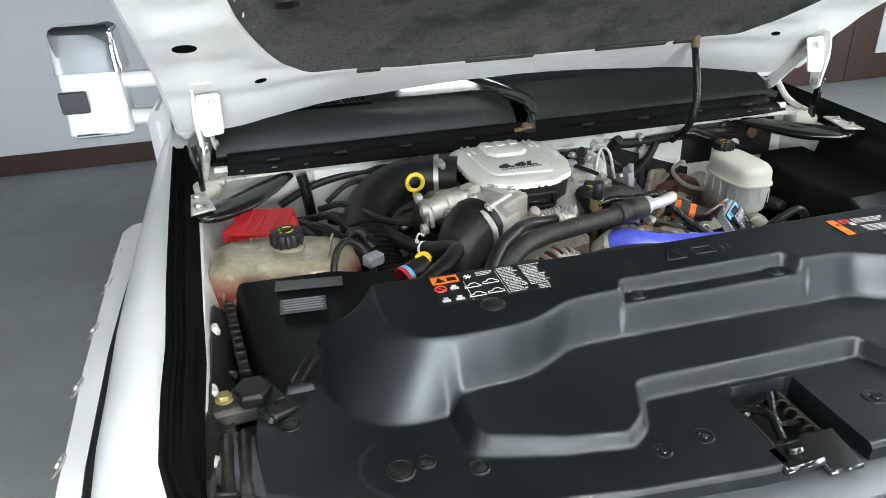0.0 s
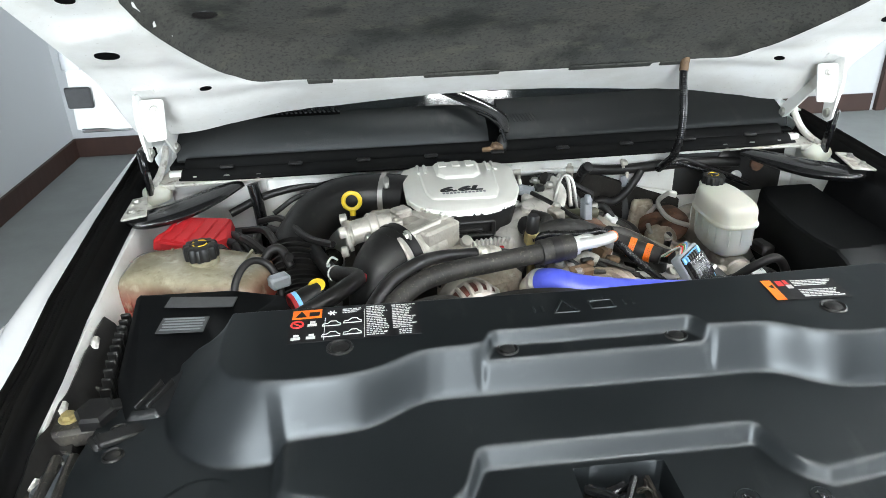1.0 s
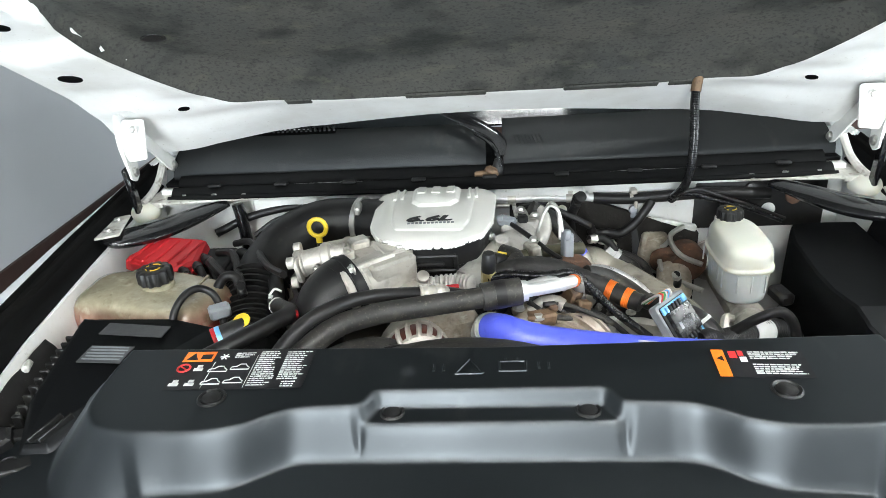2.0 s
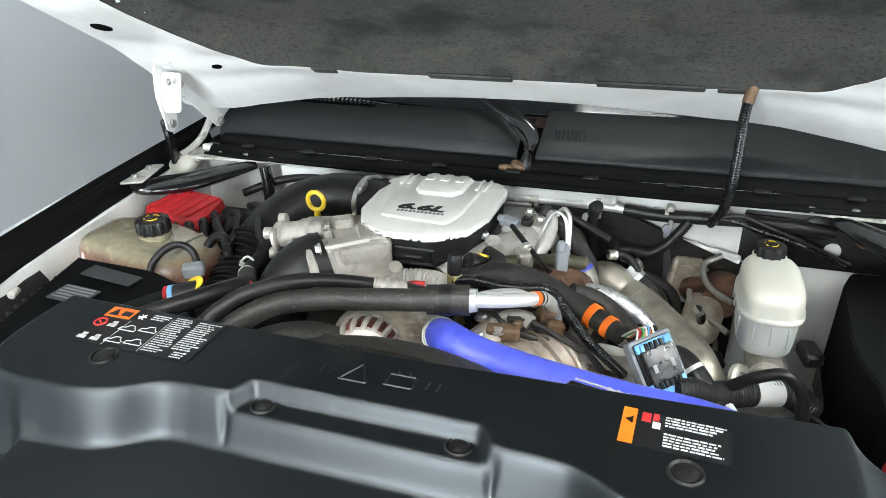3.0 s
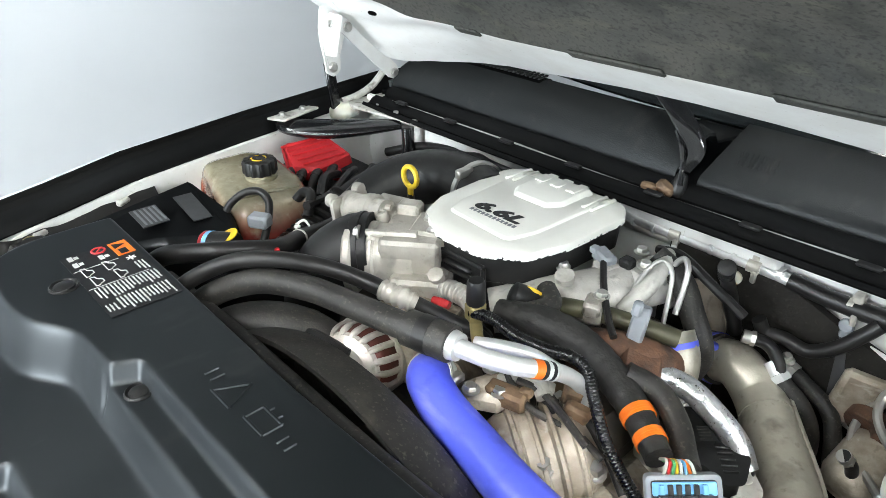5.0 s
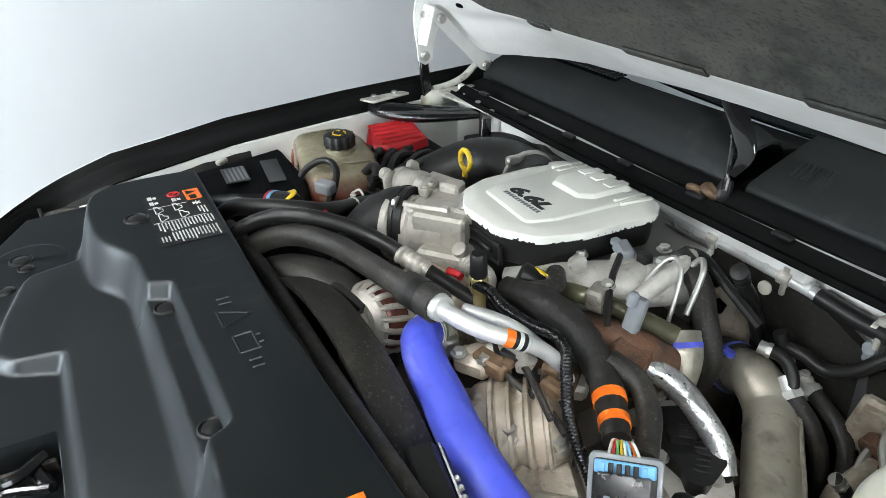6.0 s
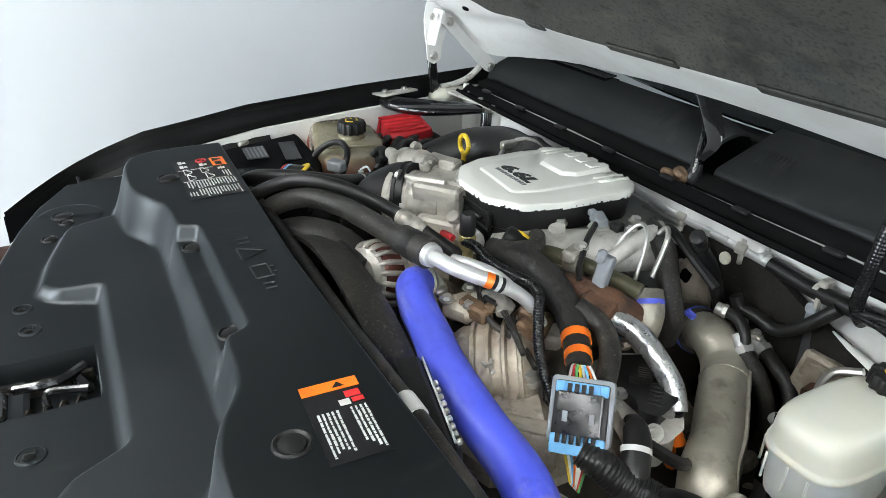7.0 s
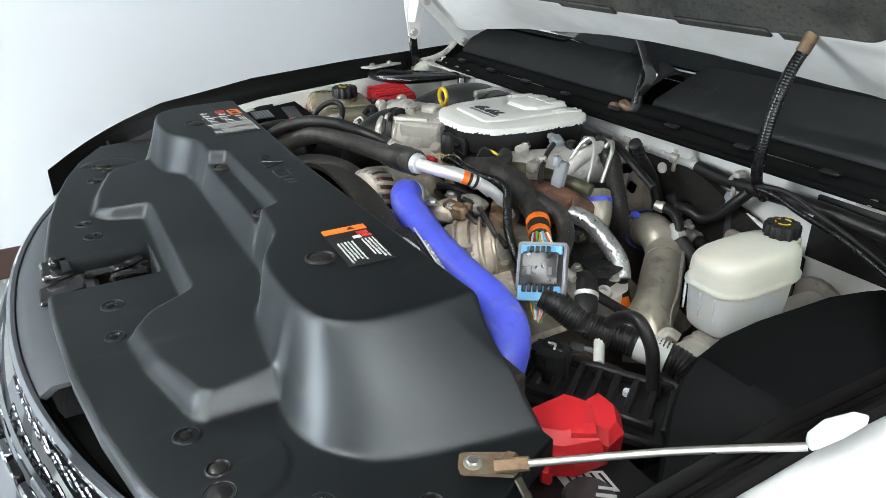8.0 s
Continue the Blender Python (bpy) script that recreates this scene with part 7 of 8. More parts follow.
h = hose("corrugated_drain_hose", [(0.330, 0.315, 1.062), (0.350, 0.330, 1.054), (0.371, 0.350, 1.036), (0.402, 0.374, 1.024), (0.447, 0.398, 1.019), (0.496, 0.424, 1.008), (0.536, 0.432, 0.980)], [0.014, 0.018, 0.0195, 0.0200, 0.0200, 0.0205, 0.0205], RUBBER, "shiny black corrugated hose with a white printed sleeve", 8, 20, (0.0050, 0.0005))
part("white_sleeve", Shape().tube([(0.443, 0.396, 1.0195), (0.458, 0.404, 1.017), (0.480, 0.4155, 1.0125)], 0.0212, 18), WHITE, h, "white printed sleeve")
hose("heater_hose", [(0.404, 0.375, 1.037), (0.439, 0.363, 1.071), (0.473, 0.359, 1.085), (0.498, 0.361, 1.057), (0.507, 0.361, 1.015), (0.523, 0.356, 0.964), (0.54, 0.344, 0.896)], 0.0088, RUBBER, "matt black heater hose arching over the drain hose")
hose("bonnet_cable_sheath", [(0.424, 0.702, 1.446), (0.404, 0.704, 1.405), (0.398, 0.697, 1.378), (0.394, 0.683, 1.351), (0.393, 0.669, 1.318), (0.392, 0.659, 1.282), (0.390, 0.656, 1.235), (0.384, 0.664, 1.194), (0.376, 0.688, 1.166), (0.372, 0.710, 1.146)], 0.0085, SHEATH, "black corrugated sheath hanging from the bonnet, banded with tan tape", 8, 14, (0.0045, 0.00015), "cable")
tp = bpy.data.objects["bonnet_cable_sheath"]
part("tape", Shape().tube([(0.4028, 0.7035, 1.402), (0.3995, 0.6995, 1.386), (0.3968, 0.694, 1.372)], 0.0097, 14, 4), TAN, tp, "tan tape band")
part("anchor", Shape().box((0.432, 0.700, 1.446), (0.026, 0.010, 0.010), 0.003, (-20, -12, 10)).box((0.436, 0.705, 1.434), (0.008, 0.006, 0.034), 0.002, (-15, 8, 10)), CREAM, tp, "cream bonnet clip")

part("branch_cable", Shape().tube([(0.380, 0.674, 1.172), (0.41, 0.682, 1.166), (0.45, 0.690, 1.150), (0.52, 0.705, 1.125), (0.60, 0.71, 1.09)], 0.0045, 10), SHEATH, tp)
part("branch_cable", Shape().tube([(0.382, 0.668, 1.178), (0.42, 0.690, 1.174), (0.47, 0.702, 1.152), (0.54, 0.715, 1.122), (0.61, 0.72, 1.09)], 0.0038, 10), RUBBER, tp)

# pipes along the firewall
h = hose("firewall_pipe", [(-0.070, 0.737, 1.156), (-0.010, 0.737, 1.152), (0.045, 0.738, 1.150), (0.10, 0.737, 1.149), (0.168, 0.736, 1.148), (0.222, 0.736, 1.146)], 0.0090, ALU, "bright pipe clipped along the firewall running into a black hose", 6, 12, None, "pipe")
part("second_pipe", Shape().tube([(-0.05, 0.740, 1.135), (0.06, 0.741, 1.133), (0.13, 0.741, 1.131)], 0.006, 10), STEEL, h)
part("hose_end", Shape().tube([(0.216, 0.736, 1.146), (0.28, 0.735, 1.142), (0.35, 0.732, 1.145), (0.46, 0.735, 1.148), (0.58, 0.74, 1.14)], 0.012, 12), RUBBER, h)
for x in (-0.03, 0.005, 0.10, 0.135, 0.20):
    part("crimp", Shape().tube([(x, 0.737, 1.1495), (x + 0.006, 0.737, 1.1493)], 0.0104, 12, 1), ALU, h)
for x, y, z in ((0.045, 0.738, 1.150), (0.168, 0.736, 1.148), (0.30, 0.735, 1.143)):
    part("clip", Shape().box((x, y + 0.004, z + 0.012), (0.014, 0.020, 0.016), 0.003).tube([(x - 0.009, y, z), (x + 0.009, y, z)], 0.0122, 12, 1).box((x + 0.004, y - 0.010, z - 0.012), (0.008, 0.008, 0.018), 0.002), ALLOY, h)
part("white_clip", Shape().tube([(0.05, 0.725, 1.138), (0.053, 0.716, 1.122), (0.062, 0.712, 1.118), (0.075, 0.712, 1.122)], 0.0045, 8), WHITEWIRE, h)
h = hose("firewall_hose", [(0.335, 0.722, 1.140), (0.322, 0.715, 1.122), (0.300, 0.708, 1.095), (0.27, 0.704, 1.075), (0.24, 0.70, 1.081), (0.215, 0.695, 1.082), (0.205, 0.69, 1.10)], 0.0095, RUBBER, "thin black hose looped across the firewall felt")
hose("left_firewall_hose", [(-0.60, 0.70, 1.11), (-0.53, 0.725, 1.135), (-0.45, 0.735, 1.15), (-0.38, 0.735, 1.155), (-0.30, 0.70, 1.168), (-0.22, 0.69, 1.172)], 0.009, RUBBER, "thin black hose clipped along the white firewall")
hose("bay_drain_tube", [(-0.545, 0.712, 1.172), (-0.54, 0.708, 1.14), (-0.535, 0.70, 1.09), (-0.53, 0.69, 1.02)], 0.013, GLOSS, "glossy black tube dropping from the wing brace")
hose("breather_hose", [(0.079, 0.618, 1.176), (0.120, 0.622, 1.150), (0.150, 0.608, 1.118), (0.170, 0.600, 1.092), (0.174, 0.604, 1.062), (0.160, 0.615, 1.020)], 0.0165, DUSTY, "dusty grey-black breather hose")
hose("tank_hose", [(-0.520, 0.290, 1.10), (-0.522, 0.300, 1.140), (-0.510, 0.325, 1.163), (-0.492, 0.345, 1.167), (-0.470, 0.348, 1.155), (-0.455, 0.335, 1.130), (-0.45, 0.32, 1.10)], 0.0065, RUBBER, "thin black hose looped at the coolant tank")
h = hose("front_wiring_loom", [(-0.46, 0.11, 1.10), (-0.43, 0.145, 1.145), (-0.37, 0.18, 1.165), (-0.33, 0.225, 1.168), (-0.315, 0.27, 1.16), (-0.36, 0.34, 1.135), (-0.385, 0.42, 1.12), (-0.42, 0.50, 1.12), (-0.50, 0.57, 1.12)], 0.014, RUBBER, "black wiring loom winding past the coolant tank with a grey plug", 8, 12, None, "wiring loom")
part("grey_plug", Shape().box((-0.450, 0.318, 1.138), (0.035, 0.025, 0.022), 0.004, (0, 0, 30)), GREY, h, "grey plug")
part("cable_tie", Shape().tube(along([(-0.315, 0.27, 1.16), (-0.36, 0.34, 1.135), (-0.385, 0.42, 1.12)], 0.42, 0.45), 0.0148, 12, 1).box((-0.366, 0.336, 1.152), (0.007, 0.010, 0.005), 0.0015).tube([(-0.368, 0.335, 1.155), (-0.36, 0.345, 1.162), (-0.35, 0.348, 1.155)], 0.002, 6), WHITEWIRE, h)
part("red_clip", Shape().box((-0.305, 0.262, 1.162), (0.012, 0.012, 0.014), 0.003), RED, h)
hose("rubber_edge_hose", [(-0.36, 0.128, 1.15), (-0.20, 0.138, 1.142), (-0.05, 0.135, 1.145), (0.10, 0.130, 1.152), (0.22, 0.125, 1.166), (0.31, 0.124, 1.170), (0.37, 0.126, 1.165), (0.42, 0.138, 1.14)], 0.0105, DUSTY, "dusty black rubber hose along the back of the radiator cover")
tp = bpy.data.objects["rubber_edge_hose"]
part("white_tag", Shape().tube([(0.282, 0.1243, 1.1690), (0.297, 0.1240, 1.1698), (0.312, 0.1240, 1.1700)], 0.0124, 16, 4), WHITE, tp, "white tag")

h = hose("radiator_hose", [(-0.300, 0.120, 1.060), (-0.262, 0.165, 1.096), (-0.215, 0.205, 1.104), (-0.165, 0.235, 1.090), (-0.125, 0.250, 1.050), (-0.11, 0.255, 1.0)], [0.030, 0.034, 0.036, 0.036, 0.034, 0.034], DUSTY, "wide dusty black radiator hose under the thinner hoses", 8, 22)
part("clamp", Shape().tube([(-0.190, 0.222, 1.099), (-0.181, 0.2275, 1.096)], 0.0372, 22, 1), DARK, h, "soiled hose clamp")

# ---- fan shroud behind the cover ----
sh = thing("fan_shroud", (0, 0.15, 0.9), "dusty black plastic fan shroud with a curved lip", "fan shroud")
ss = Shape()
rows = []
for a in np.linspace(0.12, math.pi - 0.12, 33):
    cx, cz = -0.04 + 0.33 * math.cos(a), 0.86 + 0.29 * math.sin(a)
    rows.append([(cx * 1.0, 0.150, cz + 0.02), (cx, 0.185, cz + 0.012), (cx, 0.205, cz), (cx * 0.97, 0.21, cz - 0.02)])
ss.sheet(rows, np.array([0, 0, -0.008]))
part("lip", ss, DUSTY, sh)
part("top_rail", Shape().tube([(-0.34, 0.115, 1.12), (0.0, 0.118, 1.135), (0.36, 0.118, 1.12)], [0.012, 0.016, 0.012], 10, 8), DUSTY, sh)
part("bracket", Shape().box((0.268, 0.148, 1.130), (0.150, 0.032, 0.050), 0.005, (0, 0, -13)).box((0.270, 0.158, 1.120), (0.156, 0.030, 0.050), 0.005, (0, 0, -13)), PLASTIC, sh)
part("edge_bead", Shape().box((0.274, 0.1655, 1.1535), (0.140, 0.0022, 0.003), 0.0008, (0, 0, -13)), WHITE, sh, "pale worn edge")
for k in range(9):
    part("stud", Shape().lathe([(0.0032, 0), (0.0032, 0.004), (0.001, 0.005)], (0.248 + 0.0112 * k, 0.1745 - 0.0026 * k, 1.148), (0.22, 0.9, 0.4), 8), STEEL, sh)
gl = thing("transmission_cooler_grille", (0.45, 0.25, 0.9), "black slatted cover over the cooler", "grille")
for k in range(8):
    part("slat", Shape().box((0.405 + 0.021 * k, 0.262 + 0.012 * k, 1.000), (0.010, 0.085, 0.012), 0.002, (0, 0, 35)), PLASTIC, gl)
part("latch_tab", Shape().box((0.497, 0.333, 0.998), (0.016, 0.010, 0.010), 0.002, (0, 0, 30)), MILKY, gl, "grey latch tab")
part("front_rail", Shape().box((0.482, 0.262, 1.000), (0.19, 0.012, 0.016), 0.003, (0, 0, 30)), PLASTIC, gl)
part("rear_rail", Shape().box((0.442, 0.335, 1.000), (0.19, 0.012, 0.016), 0.003, (0, 0, 30)), PLASTIC, gl)
part("surround", Shape().box((0.475, 0.305, 0.985), (0.20, 0.12, 0.016), 0.004, (0, 0, 30)), PLASTIC, gl)
oc = thing("oil_filler", (0.405, 0.278, 0.98), "black oil filler cap with white print", "oil cap")
knurled_cap(oc, (0.405, 0.278, 1.015), 0.027, 0.02, False)
part("neck", Shape().lathe([(0.024, 0), (0.024, 0.05)], (0.405, 0.278, 0.97)), PLASTIC, oc)
part("print", Shape().tube([(0.397, 0.278, 1.0365), (0.405, 0.284, 1.0365), (0.413, 0.276, 1.0365)], 0.0018, 6, 2), WHITE, oc)

# ---- engine mass below ----
en = thing("engine", (0, 0.45, 0.66), "large diesel engine of soiled cast metal, partly hidden under hoses", "engine")
blk = Shape().box((-0.10, 0.50, 0.86), (0.52, 0.46, 0.32), 0.03)
blk.box((0.22, 0.47, 0.79), (0.24, 0.40, 0.30), 0.03)
part("block", blk, DARK, en)

part("valve_cover", Shape().box((0.21, 0.47, 0.93), (0.13, 0.30, 0.07), 0.02, (0, 18, 0)), ALLOY_DIRTY, en)
run = Shape().tube([(-0.045, 0.430, 1.112), (-0.010, 0.468, 1.122), (0.030, 0.520, 1.130), (0.066, 0.580, 1.134), (0.082, 0.640, 1.126)], [0.034, 0.037, 0.038, 0.037, 0.034], 20, 8, flat=0.86)
run.box((0.078, 0.600, 1.150), (0.050, 0.070, 0.034), 0.009, (0, 0, -16)).box((0.040, 0.565, 1.158), (0.036, 0.032, 0.022), 0.006, (0, 6, -14))
run.tube([(0.088, 0.535, 1.128), (0.104, 0.562, 1.158), (0.100, 0.605, 1.172), (0.086, 0.640, 1.170)], [0.011, 0.012, 0.011, 0.010], 12)
run.lathe([(0.012, 0), (0.013, 0.002), (0.013, 0.012), (0.008, 0.014), (0.001, 0.014)], (0.020, 0.500, 1.158), (0.1, -0.3, 1), 16)
part("intake_runner", run, RUNNER, en, "pale smooth cast intake duct", 40)
part("intake_runner", Shape().box((-0.255, 0.56, 1.12), (0.09, 0.14, 0.06), 0.02, (0, -8, 10)), ALLOY_DIRTY, en)
part("front_housing", Shape().box((-0.10, 0.345, 1.075), (0.14, 0.10, 0.10), 0.018, (0, 0, 20)), ALLOY_DIRTY, en)
can = Shape().lathe([(0.045, -0.01), (0.058, 0.004), (0.062, 0.012), (0.062, 0.030), (0.066, 0.034), (0.066, 0.046), (0.060, 0.050), (0.060, 0.078), (0.063, 0.082), (0.063, 0.095), (0.050, 0.11), (0.02, 0.118), (0.001, 0.118)], (0.098, 0.292, 1.024), (0.50, 0.72, 0.16), 28)
part("pump_housing", can, PUMP, en, "brown-stained cast pump housing")
for a in (0.5, 1.5, 2.4):
    part("pump_rib", Shape().tube([(0.085 + 0.066 * math.cos(a) * 0.8, 0.285 + 0.03 * math.cos(a + 2), 1.010 + 0.066 * math.sin(a)), (0.155 + 0.060 * math.cos(a) * 0.8, 0.385 + 0.03 * math.cos(a + 2), 1.028 + 0.060 * math.sin(a))], 0.007, 8), PUMP, en)
part("pump_pulley", Shape().lathe([(0.03, 0), (0.066, 0.002), (0.068, 0.006), (0.062, 0.010), (0.068, 0.014), (0.066, 0.02), (0.03, 0.022)], (0.075, 0.265, 1.002), (0.50, 0.72, 0.16), 28), DARK, en)
bolts(en, [(0.156, 0.303, 1.062), (0.118, 0.378, 1.085), (0.195, 0.345, 1.055)], 0.009, 0.016, (0.1, -0.3, 1))
low_can = Shape().lathe([(0.04, 0), (0.05, 0.004), (0.052, 0.03), (0.048, 0.034), (0.048, 0.07), (0.03, 0.08), (0.001, 0.08)], (0.20, 0.285, 0.985), (0.4, 0.8, 0.2), 24)
part("tensioner_housing", low_can, PUMP, en)
for k in range(4):
    c0 = Vector((0.098, 0.292, 1.024)) + Vector((0.50, 0.72, 0.16)).normalized() * (0.022 + 0.021 * k)
    part("pump_ridge", Shape().lathe([(0.060, 0), (0.0675, 0.003), (0.0675, 0.007), (0.060, 0.010)], c0, (0.50, 0.72, 0.16), 28), PUMP, en)
part("pump_boss", Shape().lathe([(0.016, 0), (0.013, 0.02), (0.012, 0.05), (0.001, 0.05)], (0.152, 0.305, 1.005), (0, -0.05, 1), 16), PUMP, en)
part("pump_foot", Shape().box((0.215, 0.300, 1.010), (0.09, 0.06, 0.05), 0.012, (0, 10, 30)).tube([(0.19, 0.265, 1.03), (0.235, 0.30, 1.035), (0.265, 0.34, 1.03)], 0.010, 8).tube([(0.20, 0.255, 1.01), (0.25, 0.29, 1.01)], 0.008, 8), PUMP, en)
part("lower_casting", Shape().box((0.205, 0.262, 0.995), (0.115, 0.070, 0.060), 0.014, (6, 8, 24)).box((0.155, 0.235, 0.985), (0.060, 0.050, 0.050), 0.012, (0, 0, 30)).lathe([(0.020, 0), (0.022, 0.004), (0.022, 0.020), (0.014, 0.024), (0.001, 0.024)], (0.215, 0.270, 1.022), (0.1, -0.2, 1), 18).tube([(0.150, 0.228, 1.012), (0.200, 0.240, 1.028), (0.255, 0.275, 1.026)], 0.007, 8).tube([(0.165, 0.262, 1.025), (0.212, 0.300, 1.030)], 0.006, 8), PUMP, en, "pale soiled lower casting", 30)
bolts(en, [(0.185, 0.245, 1.028), (0.245, 0.262, 1.026), (0.232, 0.298, 1.030)], 0.0075, 0.010, (0.1, -0.2, 1))
part("brown_bracket", Shape().box((0.080, 0.325, 1.105), (0.05, 0.022, 0.026), 0.004, (10, 0, 15)).box((0.10, 0.335, 1.117), (0.016, 0.012, 0.012), 0.003, (0, 0, 15)), TAN, en)
part("tan_lug", Shape().box((0.135, 0.375, 1.118), (0.022, 0.03, 0.035), 0.004, (20, 10, 30)).box((0.150, 0.36, 1.10), (0.03, 0.018, 0.03), 0.004, (0, 20, 30)), TAN, en)
part("elbow_fitting", Shape().tube([(0.055, 0.325, 1.105), (0.075, 0.345, 1.118), (0.10, 0.352, 1.122), (0.118, 0.345, 1.115)], 0.010, 12).lathe([(0.013, 0), (0.014, 0.002), (0.014, 0.010), (0.010, 0.012)], (0.108, 0.352, 1.115), (0.3, 0.2, 1), 6), ALLOY, en)
for q0, q1, q2 in (((0.085, 0.335, 1.125), (0.12, 0.345, 1.118), (0.185, 0.335, 1.095)), ((0.06, 0.34, 1.128), (0.10, 0.33, 1.105), (0.16, 0.345, 1.09)), ((0.11, 0.36, 1.11), (0.15, 0.35, 1.095), (0.20, 0.345, 1.08))):
    part("dusty_lead", Shape().tube([q0, q1, q2], 0.0045, 8, 8), DUSTY, en)
thermo = Shape().tube([(0.035, 0.312, 1.085), (0.055, 0.325, 1.10), (0.06, 0.35, 1.10), (0.05, 0.38, 1.09)], 0.018, 14).box((0.055, 0.315, 1.095), (0.05, 0.035, 0.03), 0.008, (0, 0, 30))
part("thermostat_housing", thermo, ALLOY_DIRTY, en)
bolts(en, [(0.05, 0.296, 1.112), (0.075, 0.318, 1.110), (0.045, 0.335, 1.118)], 0.008, 0.007)
AX = Vector((0.30, -0.93, 0.22)).normalized()
alt = Shape().lathe([(0.030, 0), (0.048, 0.004), (0.052, 0.014), (0.052, 0.05), (0.046, 0.062), (0.034, 0.068), (0.034, 0.072), (0.018, 0.074)], (-0.130, 0.300, 1.068), AX, 28)
part("alternator_body", alt, COPPER, en, "copper-red windings behind the cage")
cage = Shape().lathe([(0.050, -0.012), (0.0555, -0.010), (0.0565, 0.0), (0.0565, 0.026), (0.054, 0.029), (0.050, 0.030)], (-0.130, 0.300, 1.068), AX, 28).lathe([(0.044, 0.062), (0.047, 0.064), (0.045, 0.070), (0.034, 0.077), (0.030, 0.077)], (-0.130, 0.300, 1.068), AX, 28)
part("alternator_cage", cage, ALLOY, en, "", 30)
for k in range(18):
    a = 2 * math.pi * k / 18
    q = AX.to_track_quat("Z", "Y").to_matrix()
    c0, c1 = (Vector((-0.130, 0.300, 1.068)) + q @ Vector((r * math.cos(a + d), r * math.sin(a + d), h)) for r, h, d in ((0.052, 0.030, 0.0), (0.024, 0.074, 0.25)))
    cm1 = Vector((-0.130, 0.300, 1.068)) + q @ Vector((0.048 * math.cos(a + 0.1), 0.048 * math.sin(a + 0.1), 0.062))
    part("alternator_fin", Shape().tube([tuple(c0), tuple(cm1), tuple(c1)], 0.0046, 8, 5), ALLOY, en)
part("alternator_hub", Shape().lathe([(0.02, 0.070), (0.022, 0.074), (0.020, 0.082), (0.008, 0.084), (0.001, 0.084)], (-0.130, 0.300, 1.068), AX, 20), ALLOY, en)
eg = Shape().tube([(0.075, 0.445, 1.105), (0.115, 0.468, 1.108), (0.150, 0.495, 1.10), (0.165, 0.53, 1.08)], [0.028, 0.032, 0.032, 0.028], 16)
part("exhaust_crossover", eg, RUST, en, "rust-brown exhaust crossover")
part("rust_flange", Shape().box((0.162, 0.468, 1.118), (0.05, 0.06, 0.016), 0.005, (10, 20, 30)), RUST, en)
part("heat_shield", Shape().box((0.125, 0.385, 1.09), (0.06, 0.05, 0.02), 0.008, (20, -10, 30)), TAN, en)
part("fuel_rail", Shape().tube([(-0.005, 0.458, 1.118), (0.03, 0.470, 1.138), (0.085, 0.495, 1.140), (0.135, 0.518, 1.134), (0.170, 0.536, 1.126)], 0.0118, 14), OLIVE, en, "olive-grey fuel pipe")
part("rail_clamp", Shape().box((0.075, 0.488, 1.152), (0.022, 0.035, 0.02), 0.004, (0, 0, 25)).tube([(0.066, 0.486, 1.140), (0.086, 0.495, 1.140)], 0.0165, 14, 1), ALLOY, en)
bolts(en, [(0.078, 0.500, 1.160), (0.06, 0.615, 1.172), (0.085, 0.585, 1.172), (0.0, 0.52, 1.162)], 0.008, 0.008)
part("injector_line", Shape().tube([(0.085, 0.545, 1.13), (0.096, 0.562, 1.175), (0.112, 0.575, 1.198), (0.130, 0.572, 1.185), (0.138, 0.555, 1.13), (0.142, 0.54, 1.09)], 0.0032, 8), STEEL, en, "bent bright injector line")
part("injector_line", Shape().tube([(0.10, 0.60, 1.13), (0.108, 0.615, 1.17), (0.12, 0.62, 1.185), (0.132, 0.61, 1.17), (0.135, 0.59, 1.12)], 0.0042, 8), STEEL, en)
part("turbo_coupler", Shape().tube([(0.150, 0.565, 1.11), (0.168, 0.555, 1.085), (0.175, 0.54, 1.05)], 0.026, 18), PIPE, en)
part("coupler_clamp", Shape().tube([(0.157, 0.561, 1.10), (0.161, 0.559, 1.094)], 0.0275, 18, 1), BLUE, en)
act = round_poly([(0.191, 0.490), (0.207, 0.523), (0.232, 0.536), (0.265, 0.520), (0.294, 0.495), (0.300, 0.477), (0.306, 0.458), (0.292, 0.447), (0.273, 0.458), (0.238, 0.459), (0.208, 0.472)], 0.008, 3)
part("actuator", Shape().prism(act, 1.018, 1.045, 0.006), PLASTIC, en, "black lobed plastic actuator", 30)
part("actuator_socket", Shape().prism(round_poly([(0.222, 0.487), (0.240, 0.508), (0.260, 0.488), (0.241, 0.467)], 0.003, 2), 1.044, 1.056, 0.0015), PLASTIC, en)
for k in range(5):
    part("socket_slot", Shape().box((0.2375 + 0.0035 * k, 0.4955 - 0.0036 * k, 1.0562), (0.0016, 0.014, 0.001), 0.0003, (0, 0, -42)), DUSTY, en)
for k in range(6):
    part("actuator_rib", Shape().box((0.262 + 0.006 * k, 0.500 - 0.007 * k, 1.0458), (0.018, 0.0025, 0.003), 0.001, (0, 0, 42)), PLASTIC, en)
bolts(en, [(0.249, 0.448, 1.036), (0.303, 0.478, 1.034), (0.228, 0.527, 1.040), (0.196, 0.466, 1.036)], 0.0070, 0.008)
mount = round_poly([(0.165, 0.520), (0.186, 0.560), (0.232, 0.548), (0.285, 0.515), (0.316, 0.486), (0.324, 0.455), (0.318, 0.430), (0.298, 0.432), (0.256, 0.448), (0.205, 0.462), (0.165, 0.475)], 0.012, 3)
